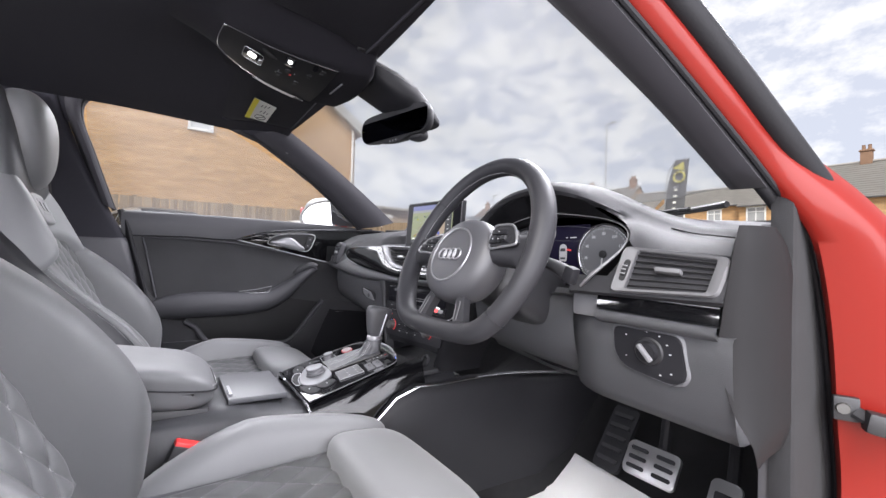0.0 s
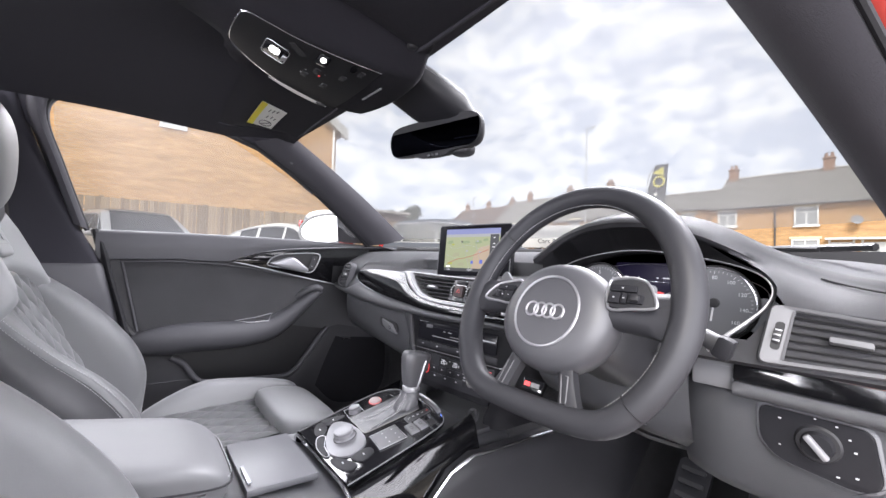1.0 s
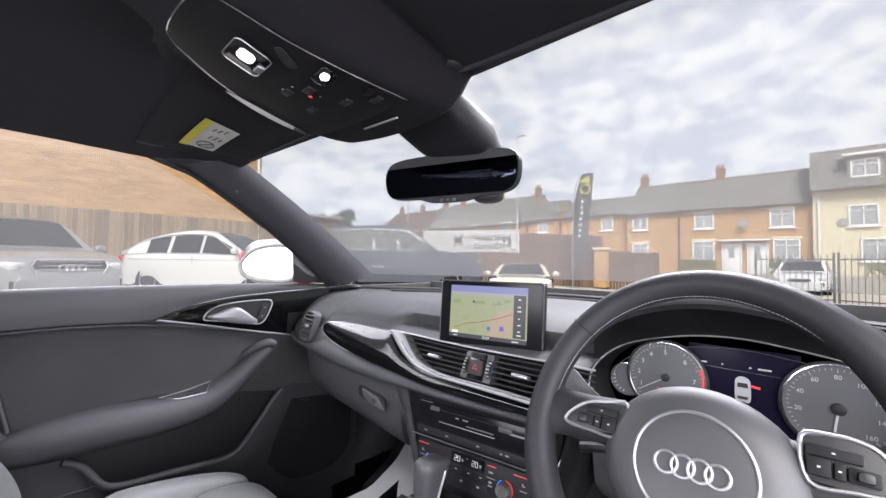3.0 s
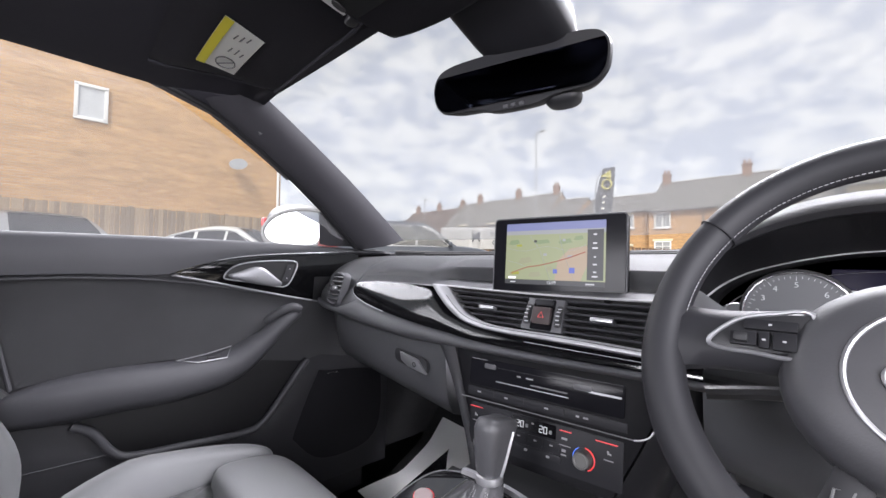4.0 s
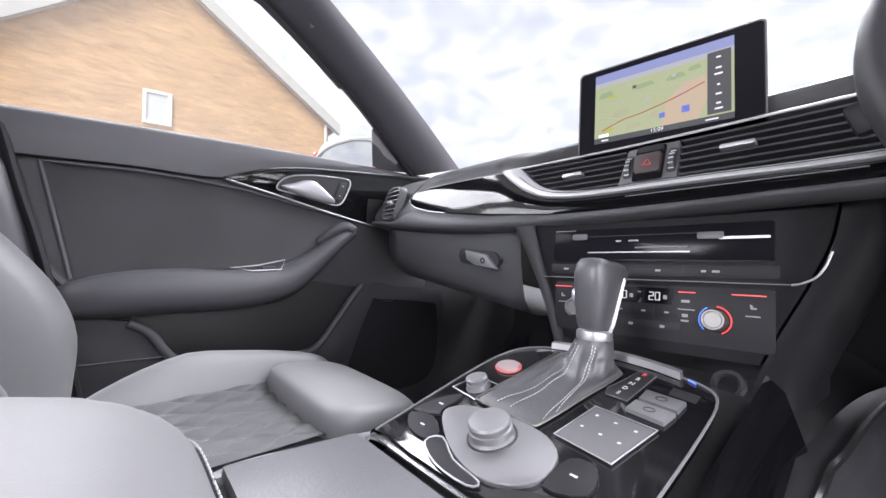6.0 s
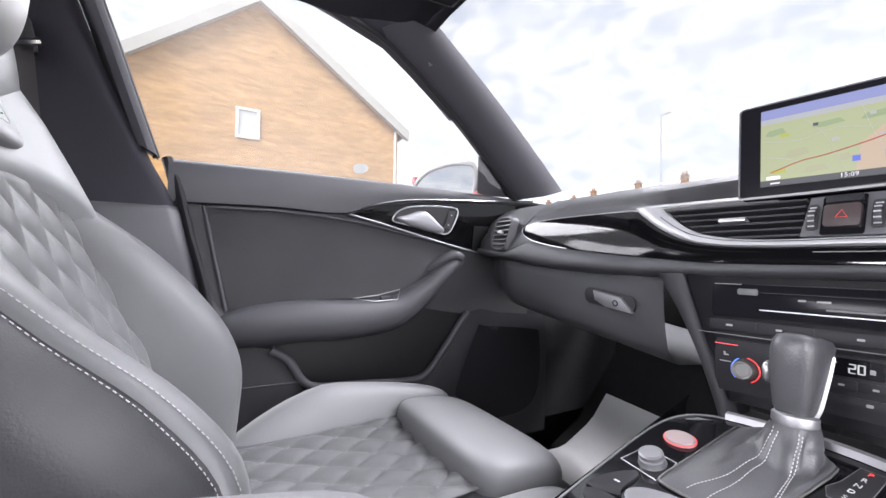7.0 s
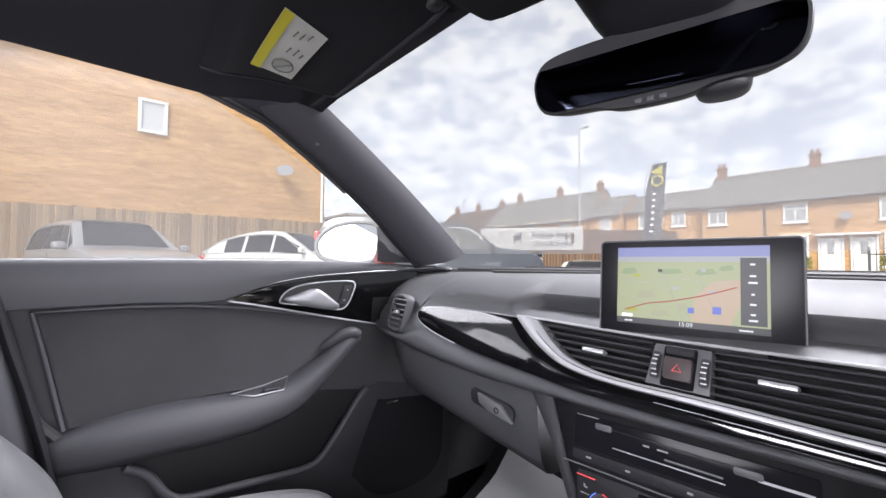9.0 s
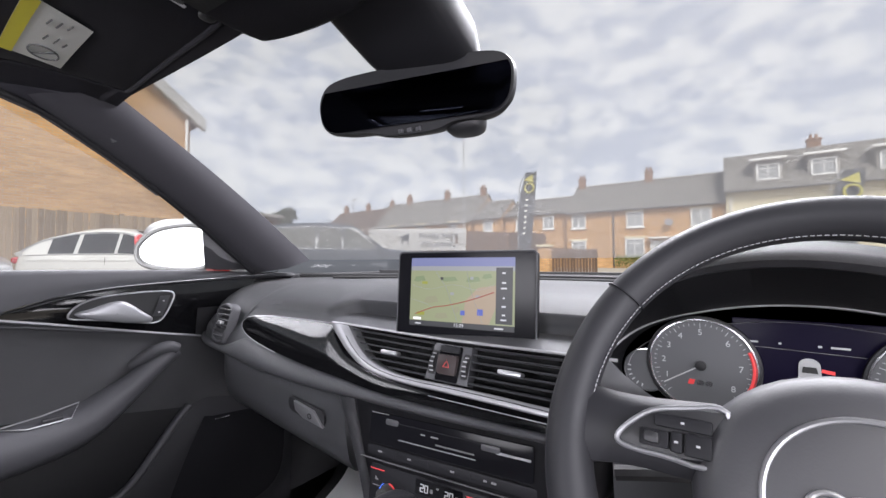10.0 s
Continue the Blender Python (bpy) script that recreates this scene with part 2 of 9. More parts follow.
FLAG_Y = material("yellow_flag_print", (0.50, 0.46, 0.12), 0.7, var=0.08)
FROSTED = material("frosted_pane", (0.55, 0.57, 0.60), 0.3, var=0.06)
DISH = material("grey_dish", (0.20, 0.21, 0.23), 0.6, var=0.1)
GALV = material("galvanised_steel", (0.42, 0.43, 0.44), 0.5, metal=0.6, var=0.1, bump=0.1, scale=20)
BLACKIRON = material("black_iron", (0.085, 0.083, 0.085), 0.5, bump=0.1, scale=50)
CARWHITE = material("white_car_paint", (0.60, 0.60, 0.59), 0.2, coat=1.0, var=0.02)
CARSILVER = material("silver_grey_car_paint", (0.25, 0.25, 0.255), 0.30, metal=0.3, coat=0.5, var=0.04)
CARGREY = material("dark_grey_car_paint", (0.07, 0.078, 0.095), 0.35, spec=0.3, coat=0.2, var=0.05)
CARBEIGE = material("pale_beige_car_paint", (0.55, 0.47, 0.36), 0.25, coat=1.0, var=0.03)
CARGLASS = material("tinted_car_glass", (0.040, 0.043, 0.046), 0.14, spec=0.22, var=0.2, var_scale=1.5)
HEADLIGHT = material("headlight_lens", (0.45, 0.46, 0.48), 0.08, spec=0.9, var=0.15, var_scale=20)
TAIL = material("red_tail_lens", (0.4, 0.02, 0.02), 0.15)


def brick_surface(m, c1, c2, mortar):
    """Turns a plain material into small bricks of real size with mortar joints."""
    n, l = m.node_tree.nodes, m.node_tree.links
    b = n["Principled BSDF"]
    co, mp, br = n.new("ShaderNodeTexCoord"), n.new("ShaderNodeMapping"), n.new("ShaderNodeTexBrick")
    sep, add, com = n.new("ShaderNodeSeparateXYZ"), n.new("ShaderNodeMath"), n.new("ShaderNodeCombineXYZ")
    l.new(co.outputs["Object"], sep.inputs[0])
    l.new(sep.outputs["X"], add.inputs[0])
    l.new(sep.outputs["Y"], add.inputs[1])
    l.new(add.outputs[0], com.inputs["X"])
    l.new(sep.outputs["Z"], com.inputs["Y"])
    l.new(com.outputs[0], br.inputs["Vector"])
    br.inputs["Scale"].default_value = 1.0
    br.inputs["Brick Width"].default_value, br.inputs["Row Height"].default_value, br.inputs["Mortar Size"].default_value = 0.225, 0.075, 0.007
    br.inputs["Color1"].default_value, br.inputs["Color2"].default_value, br.inputs["Mortar"].default_value = (*c1, 1), (*c2, 1), (*mortar, 1)
    ns, mx, rr = n.new("ShaderNodeTexNoise"), n.new("ShaderNodeMix"), n.new("ShaderNodeMapRange")
    l.new(co.outputs["Object"], mp.inputs["Vector"])
    mp.inputs["Scale"].default_value = (1, 1, 5)
    l.new(mp.outputs["Vector"], ns.inputs["Vector"])
    ns.inputs["Scale"].default_value, ns.inputs["Detail"].default_value = 1.1, 6
    rr.inputs["To Min"].default_value, rr.inputs["To Max"].default_value = 0.62, 1.38
    l.new(ns.outputs["Fac"], rr.inputs["Value"])
    mx.data_type, mx.blend_type, mx.inputs["Factor"].default_value = "RGBA", "MULTIPLY", 1.0
    l.new(br.outputs["Color"], mx.inputs["A"])
    l.new(rr.outputs["Result"], mx.inputs["B"])
    l.new(mx.outputs["Result"], b.inputs["Base Color"])
    bp = n.new("ShaderNodeBump")
    bp.inputs["Strength"].default_value, bp.inputs["Distance"].default_value = 0.5, 0.01
    bp.invert = True
    l.new(br.outputs["Fac"], bp.inputs["Height"])
    l.new(bp.outputs["Normal"], b.inputs["Normal"])


brick_surface(BRICK_TAN, (0.56, 0.33, 0.14), (0.48, 0.27, 0.115), (0.40, 0.33, 0.24))
brick_surface(BRICK_RED, (0.58, 0.35, 0.16), (0.50, 0.29, 0.13), (0.36, 0.27, 0.2))
# ---- geometry helpers ----
V = Vector
SMALL_PRINT = ("key_icon", "mode_icon", "seat_icon", "button_icon", "switch_icon", "panel_text", "pad_mark", "display_text", "bar_text", "maker_script")


def empty(name, label="", category="", group="", kind="", at=(0, 0, 0)):
    ob = new(name)
    ob.location = at
    return tagged(ob, label, category, group, kind)


def link(name, me, mat, parent=None, label="", angle=38):
    me.materials.append(mat)
    me.polygons.foreach_set("use_smooth", [True] * len(me.polygons))
    me.set_sharp_from_angle(angle=radians(angle))
    ob = new(name, me)
    if parent:
        ob.parent = parent
        ob.matrix_parent_inverse = parent.matrix_basis.inverted() if parent.parent is None else (parent.parent.matrix_basis @ parent.matrix_parent_inverse).inverted()
    if label:
        ob["label"] = label
    if mat == STITCH:
        ob["kind"] = "stuff"
    return ob


def part(name, bm, mat, parent=None, label="", angle=38):
    me = bpy.data.meshes.new(name)
    if name in SMALL_PRINT:
        c = sum((v.co for v in bm.verts), V()) / len(bm.verts)
        for v in bm.verts:
            v.co = c + (v.co - c) * 0.62
    bmesh.ops.recalc_face_normals(bm, faces=bm.faces)
    bm.to_mesh(me)
    bm.free()
    return link(name, me, mat, parent, label, angle)


def smooth1(xs, ys):
    """A smooth curve through the knots (cubic, with natural slopes)."""
    xs, ys = np.array(xs, float), np.array(ys, float)
    m = np.gradient(ys, xs)

    def f(x):
        x = min(max(x, xs[0]), xs[-1])
        i = min(max(int(np.searchsorted(xs, x)) - 1, 0), len(xs) - 2)
        h = xs[i + 1] - xs[i]
        t = (x - xs[i]) / h
        return float((2 * t**3 - 3 * t**2 + 1) * ys[i] + (t**3 - 2 * t**2 + t) * h * m[i] + (3 * t**2 - 2 * t**3) * ys[i + 1] + (t**3 - t**2) * h * m[i + 1])

    return f


def spline(pts, n=8, closed=False):
    """Points along a Catmull-Rom curve through pts."""
    p = [V(q) for q in pts]
    k = len(p)
    out = []
    for i in range(k if closed else k - 1):
        a, b, c, d = (p[j % k] if closed else p[min(max(j, 0), k - 1)] for j in (i - 1, i, i + 1, i + 2))
        for s in range(n):
            t = s / n
            out.append(0.5 * ((2 * b) + (c - a) * t + (2 * a - 5 * b + 4 * c - d) * t * t + (3 * b - a - 3 * c + d) * t**3))
    if not closed:
        out.append(p[-1].copy())
    return out


def grid_bm(rows, closed_u=False, closed_v=False, bm=None):
    bm = bm or bmesh.new()
    vs = [[bm.verts.new(p) for p in r] for r in rows]
    nu, nv = len(vs), len(vs[0])
    for i in range(nu if closed_u else nu - 1):
        for j in range(nv if closed_v else nv - 1):
            f = [vs[i][j], vs[i][(j + 1) % nv], vs[(i + 1) % nu][(j + 1) % nv], vs[(i + 1) % nu][j]]
            if len(set(f)) == 4:
                bm.faces.new(f)
    return bm, vs


def loft(rows, thick=0.0, caps=False, closed_v=False):
    """A skin through rows of points; thick: a second skin that many metres behind it."""
    bm, vs = grid_bm(rows, closed_v=closed_v)
    if caps:
        bm.faces.new(vs[0])
        bm.faces.new(vs[-1][::-1])
    if thick:
        bmesh.ops.solidify(bm, geom=bm.faces[:], thickness=thick)
    return bm


def tube_rows(path, radius, sides=10, closed=False, squash=1.0, up=None):
    rows, n = [], len(path)
    prev = None
    for i, p in enumerate(path):
        a = path[(i - 1) % n] if closed or i else path[0]
        b = path[(i + 1) % n] if closed or i < n - 1 else path[-1]
        t = (b - a).normalized()
        if up is not None:
            s = t.cross(up).normalized()
        elif prev is None:
            s = t.orthogonal().normalized()
        else:
            s = (prev - t * prev.dot(t)).normalized()
        prev = s
        w = s.cross(t).normalized()
        r = radius(i / max(n - 1, 1)) if callable(radius) else radius
        rows.append([p + r * (math.cos(2 * math.pi * k / sides) * s + squash * math.sin(2 * math.pi * k / sides) * w) for k in range(sides)])
    return rows


def tube(path, radius, sides=10, closed=False, squash=1.0, up=None):
    rows = tube_rows([V(p) for p in path], radius, sides, closed, squash, up)
    bm, vs = grid_bm(rows, closed_u=closed, closed_v=True)
    if not closed:
        bm.faces.new(vs[0])
        bm.faces.new(vs[-1][::-1])
    return bm


def box(size, at=(0, 0, 0), bevel=0.0, rot=(0, 0, 0), seg=2, bm=None):
    b2 = bmesh.new()
    bmesh.ops.create_cube(b2, size=1.0)
    bmesh.ops.scale(b2, vec=size, verts=b2.verts)
    if bevel:
        bmesh.ops.bevel(b2, geom=b2.edges[:], offset=min(bevel, min(size) * 0.49), segments=seg, affect="EDGES", profile=0.6)
    b2.transform(pose(*at, *rot))
    if bm is None:
        return b2
    me = bpy.data.meshes.new("tmp")
    b2.to_mesh(me)
    b2.free()
    bm.from_mesh(me)
    bpy.data.meshes.remove(me)
    return bm


def join_bm(bm, other):
    me = bpy.data.meshes.new("tmp")
    other.to_mesh(me)
    other.free()
    bm.from_mesh(me)
    bpy.data.meshes.remove(me)
    return bm


def prism(poly, depth, m=None, bevel=0.0, seg=2):
    """A flat outline (x, y) with thickness along z, from 0 to depth, set at the pose m."""
    bm = bmesh.new()
    a = [bm.verts.new((p[0], p[1], 0)) for p in poly]
    b = [bm.verts.new((p[0], p[1], depth)) for p in poly]
    n = len(a)
    bm.faces.new(a[::-1])
    top = bm.faces.new(b)
    for i in range(n):
        bm.faces.new((a[i], a[(i + 1) % n], b[(i + 1) % n], b[i]))
    if bevel:
        bmesh.ops.bevel(bm, geom=list(top.edges), offset=bevel, segments=seg, affect="EDGES", profile=0.6)
    if m is not None:
        bm.transform(m)
    return bm


def rounded(w, h, r, n=5, cx=0.0, cy=0.0):
    out = []
    for k, (sx, sy) in enumerate(((1, 1), (-1, 1), (-1, -1), (1, -1))):
        for i in range(n + 1):
            a = math.pi / 2 * (k + i / n)
            out.append((cx + sx * (w / 2 - r) + r * math.cos(a), cy + sy * (h / 2 - r) + r * math.sin(a)))
    return out


def disc(r, depth, m=None, n=32, bevel=0.0):
    return prism([(r * math.cos(2 * math.pi * i / n), r * math.sin(2 * math.pi * i / n)) for i in range(n)], depth, m, bevel)


def lathe(profile, m=None, n=28):
    """A turned body: profile of (radius, z)."""
    rows = [[V((r * math.cos(2 * math.pi * k / n), r * math.sin(2 * math.pi * k / n), z)) for k in range(n)] for r, z in profile]
    bm, vs = grid_bm(rows, closed_v=True)
    if profile[0][0] > 1e-5:
        bm.faces.new(vs[0])
    if profile[-1][0] > 1e-5:
        bm.faces.new(vs[-1][::-1])
    bmesh.ops.remove_doubles(bm, verts=bm.verts, dist=1e-6)
    if m is not None:
        bm.transform(m)
    return bm


def ring(r, tube_r, m=None, n=40, sides=8):
    bm = tube([V((r * math.cos(2 * math.pi * i / n), r * math.sin(2 * math.pi * i / n), 0)) for i in range(n)], tube_r, sides, closed=True)
    if m is not None:
        bm.transform(m)
    return bm


def cushion(size, m=None, power=4.0, n=12, bend=None):
    """A stuffed pad: a box blown up to a rounded solid; bend moves each point."""
    bm = bmesh.new()
    bmesh.ops.create_cube(bm, size=2.0)
    bmesh.ops.subdivide_edges(bm, edges=bm.edges[:], cuts=n, use_grid_fill=True)
    for v in bm.verts:
        p = v.co
        k = (abs(p.x) ** power + abs(p.y) ** power + abs(p.z) ** power) ** (1 / power)
        q = p / k
        q = V((q.x * size[0] / 2, q.y * size[1] / 2, q.z * size[2] / 2))
        v.co = bend(q) if bend else q
    if m is not None:
        bm.transform(m)
    return bm


def dashes(path, bm=None, length=0.0035, gap=0.0025, r=0.0007, lift=None):
    """A row of stitches along a path."""
    bm = bm or bmesh.new()
    pts = [V(p) for p in path]
    seg = [(pts[i], pts[i + 1], (pts[i + 1] - pts[i]).length) for i in range(len(pts) - 1)]
    total = sum(s[2] for s in seg)
    pos, acc, i = 0.0, 0.0, 0
    while pos + length < total and i < len(seg):
        while i < len(seg) - 1 and acc + seg[i][2] < pos:
            acc += seg[i][2]
            i += 1
        a, b, d = seg[i]
        if d > 1e-6:
            t = (b - a) / d
            s = a + t * (pos - acc)
            o = t.orthogonal().normalized()
            w = t.cross(o)
            vs = [bm.verts.new(s + t * (length * e) + r * (o * x + w * y)) for e in (0, 1) for x, y in ((1, 1), (-1, 1), (-1, -1), (1, -1))]
            for f in ((0, 1, 2, 3), (7, 6, 5, 4), (0, 4, 5, 1), (1, 5, 6, 2), (2, 6, 7, 3), (3, 7, 4, 0)):
                bm.faces.new([vs[j] for j in f])
        pos += length + gap
    return bm


def text_bm(body, size, m, depth=0.0006):
    cu = bpy.data.curves.new("writing", "FONT")
    cu.body, cu.size, cu.extrude, cu.align_x, cu.align_y = body, size, depth, "CENTER", "CENTER"
    cu.resolution_u = 3
    ob = bpy.data.objects.new("writing", cu)
    me = bpy.data.meshes.new_from_object(ob)
    bm = bmesh.new()
    bm.from_mesh(me)
    bpy.data.objects.remove(ob)
    bpy.data.meshes.remove(me)
    bpy.data.curves.remove(cu)
    bm.transform(m)
    return bm


def face_at(x, y, z, tilt=0.0, turn=0.0):
    """A pose whose local x runs to the car's right, y up and z towards the driver; tilt leans its top forward."""
    return pose(x, y, z, 0, 0, turn) @ pose(0, 0, 0, 90 - tilt, 0, 0)
# ---- car shell: floor, roof lining, pillars, glass, body ----
def lerp(a, b, t):
    return a + (b - a) * t


def ramp(x, a, b):
    """Smooth step from 0 at a to 1 at b."""
    t = min(1.0, max(0.0, (x - a) / (b - a)))
    return t * t * (3 - 2 * t)


def roof_z(x, y):
    z = smooth1((-1.1, -0.5, 0.0, 0.2, 0.33, 0.41), (1.36, 1.40, 1.408, 1.396, 1.374, 1.352))(y)
    return z - (0.055 - 0.043 * min(1.0, max(0.0, (y - 0.2) / 0.17))) * abs(x / 0.6) ** 3.2


# roof lining
rows = []
for j in range(25):
    y = lerp(-1.1, 0.392, j / 24)
    half = 0.605 - 0.045 * max(0, (y - 0.1) / 0.31) ** 2
    rows.append([V((lerp(-half, half, i / 28), y, roof_z(lerp(-half, half, i / 28), y))) for i in range(29)])
part("ceiling", loft(rows, 0.02), HEADLINER)
tagged(bpy.data.objects["ceiling"], "black cloth roof lining of the car, softly domed", "headliner", kind="structure")

# windscreen header rail
rows = []
for i in range(29):
    x = lerp(-0.57, 0.57, i / 28)
    z = roof_z(x, 0.385) + 0.004
    yb = 0.385 + 0.03 * (1 - (x / 0.57) ** 2)
    rows.append([V((x, yb - 0.05, z + 0.012)), V((x, yb - 0.02, z - 0.004)), V((x, yb + 0.004, z - 0.002)), V((x, yb + 0.012, z + 0.012)), V((x, yb + 0.0, z + 0.02))])
header = part("trim", loft(rows, caps=True, closed_v=True), HEADLINER)
tagged(header, "black cloth rail along the top of the windscreen", "header rail", kind="structure")

# carpeted floor with toe boards
rows = []
for i in range(25):
    x = lerp(-0.74, 0.74, i / 24)
    t = max(0.0, 1 - (abs(x) / 0.2) ** 4) if abs(x) < 0.2 else 0.0
    hump = 0.24 * t
    rows.append([V((x, -1.3, 0.30)), V((x, -0.3, 0.30)), V((x, 0.5, 0.30 + hump)), V((x, 0.9, 0.30 + hump)), V((x, 1.02, 0.36 + hump * 0.8)), V((x, 1.2, 0.55 + hump * 0.3)), V((x, 1.24, 0.9)), V((x, 1.24, 1.0))])
tagged(part("floor", loft(rows, -0.02), CARPET), "charcoal carpeted car floor rising to the toe board", "car floor", kind="structure")

# pillars: inner edge lines, mirrored for the two sides
E1 = lambda s, k: V((k * lerp(0.565, 0.69, s), lerp(0.385, 0.895, s), lerp(1.372, 1.072, s) + 0.012 * math.sin(math.pi * s)))
E2 = lambda s, k: V((k * lerp(0.610, 0.715, max(0, s) ** 1.2), lerp(0.275, 0.735, s), lerp(1.338, 1.035, s) + 0.018 * math.sin(math.pi * s)))


def a_pillar(name, k, label):
    rows = []
    for i in range(15):
        s = i / 14
        a, b = E1(s, k), E2(s, k)
        inn = (a + b) / 2 + V((-k * (0.022 + (0.014 * (1 - s) if k > 0 else 0)), -0.004, -0.006))
        rows.append([a, a.lerp(inn, 0.5) + V((-k * 0.007, 0, 0)), inn, b.lerp(inn, 0.5) + V((-k * 0.007, -0.004, 0)), b, b + V((k * 0.03, 0.01, 0.0)), a + V((k * 0.03, 0.0, 0.01))])
    ob = part(name, loft(rows, caps=True, closed_v=True), PILLAR, angle=60)
    tagged(ob, label, "pillar trim", kind="structure")
    return ob


pl = a_pillar("pillar_trim_west", -1, "dark cloth covered windscreen pillar with airbag tab")
a_pillar("pillar_trim_east", 1, "dark cloth covered windscreen pillar beside open doorway")
part("airbag_tab", box((0.004, 0.03, 0.012), (-0.598, 0.405, 1.300), 0.003, (30, 0, 0)), PLASTIC, pl, "small moulded airbag tab")

# roof rail over the passenger window, and B pillars
WT = spline([(-0.735, -0.100, 1.045), (-0.700, -0.148, 1.20), (-0.655, -0.182, 1.325), (-0.627, -0.148, 1.378), (-0.612, -0.02, 1.385), (-0.610, 0.13, 1.372), (-0.612, 0.285, 1.328)], 6)
rows = []
rail = [(p, 1.0) for p in WT[9:]] + [(E2(0.06 + 0.07 * i, -1), 0.92 - 0.13 * i) for i in range(7)]
for p, f in rail:
    c = V((-0.60, 0.10, 1.10))
    o = (p - V((p.x, c.y, c.z))).normalized()
    rows.append([p + V((0.0, 0, 0)), p + o * 0.02 * f + V((0.022 * f, 0, 0)), p + o * 0.055 * f + V((0.03 * f, 0, 0.0)), p + o * 0.09 * f + V((-0.01 * f, 0, 0)), p + o * 0.05 * f + V((-0.03, 0, 0)), p + V((-0.03, 0, 0))])
tagged(part("window_surround", loft(rows, caps=True, closed_v=True), HEADLINER, angle=60), "black cloth roof rail above the passenger window", "roof rail", kind="structure")
for k, nm in ((-1, "pillar_west"), (1, "pillar_east")):
    rows = []
    for i in range(13):
        s = i / 12
        z = lerp(0.32, 1.39, s)
        yf = smooth1((0.32, 0.8, 1.05, 1.23, 1.39), (0.02, -0.03, -0.095, -0.165, -0.215))(z) - (0.028 * ramp(z, 0.98, 1.06) if k < 0 else 0.06)
        x = smooth1((0.32, 0.8, 1.0, 1.39), (0.745, 0.735, 0.715, 0.615))(z)
        w = 0.34 if k < 0 else 0.11
        rows.append([V((k * (x + 0.03), yf, z)), V((k * x, yf - 0.002, z)), V((k * (x - 0.018), yf - 0.02, z)), V((k * (x - 0.022), yf - w * 0.6, z)), V((k * x, yf - w, z)), V((k * (x + 0.03), yf - w, z))])
    bp = part(nm, loft(rows, caps=True, closed_v=True), HEADLINER, angle=60)
    tagged(bp, "dark trimmed door pillar behind the front seat", "pillar trim", kind="structure")
    if k < 0:
        low = [[p + V((0.007, 0.0, 0)) for p in r] for r in rows[:8]]
        low.append([p + V((-0.006, -0.004, 0.012)) for p in low[-1]])
        part("lower_cover", loft(low, caps=True, closed_v=True), DOORPAD, bp, "grey plastic lower pillar cover", angle=60)
        bolt = part("belt_anchor", box((0.03, 0.03, 0.055), (-0.638, -0.262, 1.185), 0.008, (12, 0, 20)), DARK, bp, "black belt height adjuster")
        part("belt_loop", tube([(-0.62, -0.285, 1.175), (-0.615, -0.26, 1.165), (-0.62, -0.235, 1.175)], 0.006, 8), CHROME, bp)
        part("belt_webbing", loft([[V((-0.618 - 0.055 * s, -0.290 + 0.05 * s, 1.17 - 0.62 * s)), V((-0.622 - 0.055 * s, -0.243 + 0.05 * s, 1.17 - 0.62 * s))] for s in (0, 0.25, 0.5, 0.75, 1)], 0.003), BELT, bp, "dark woven seat belt webbing")

wf = [[p + V((0.006, -0.001, 0.001)), p + V((0.024, -0.004, 0.004)), p + V((0.036, -0.014, 0.008)), p + V((0.036, -0.028, 0.014)), p + V((0.016, -0.040, 0.018)), p + V((-0.015, -0.034, 0.018)), p + V((-0.02, -0.004, 0.002))] for p in WT[:20]]
tagged(part("door_window_frame", loft(wf, caps=True, closed_v=True), PILLAR, angle=50), "dark grey upright frame of the passenger door window", "window frame", kind="structure")
# black rubber seals round the door openings
gap = spline([(-0.742, -0.086, 1.040), (-0.724, -0.070, 1.00), (-0.722, -0.052, 0.92), (-0.724, -0.031, 0.84), (-0.727, -0.012, 0.757), (-0.735, 0.020, 0.60), (-0.745, 0.045, 0.45)], 5)
tagged(part("door_seal", tube(gap, 0.0085, 8, squash=0.8), RUBBER), "black rubber seal down the rear edge of the passenger door", "door seal", kind="structure")
seal_l = [p + V((0.004, -0.004, 0)) for p in WT[:]] + [E2(s, -1) + V((0.0, 0, 0)) for s in (0.1, 0.3, 0.5, 0.7, 0.9, 1.0)]
tagged(part("window_seal", tube(seal_l, 0.006, 8), RUBBER), "black rubber seal round the passenger window", "door seal", kind="structure")
OUT = V((0.8, 0.6, 0.3))
seal_r = spline([(0.633, -0.18, 1.372), (0.628, -0.02, 1.385), (0.630, 0.13, 1.372)] + [E2(q, 1) + OUT * 0.025 for q in (0.02, 0.25, 0.5, 0.75, 0.98)] + [(0.750, 0.815, 0.988), (0.759, 0.861, 0.905), (0.765, 0.891, 0.792), (0.767, 0.923, 0.663), (0.767, 0.946, 0.547), (0.767, 0.90, 0.40), (0.767, 0.72, 0.32), (0.767, 0.2, 0.31)], 6)
tagged(part("doorway_seal", tube(seal_r, 0.0095, 12), RUBBER), "thick black rubber seal round the open doorway", "door seal", kind="structure")
tagged(part("seal_lip", tube([p + V((0.013, 0.001, 0.001)) for p in seal_r], 0.0045, 8), RUBBER), "thin outer lip of the doorway seal", "door seal", kind="structure")
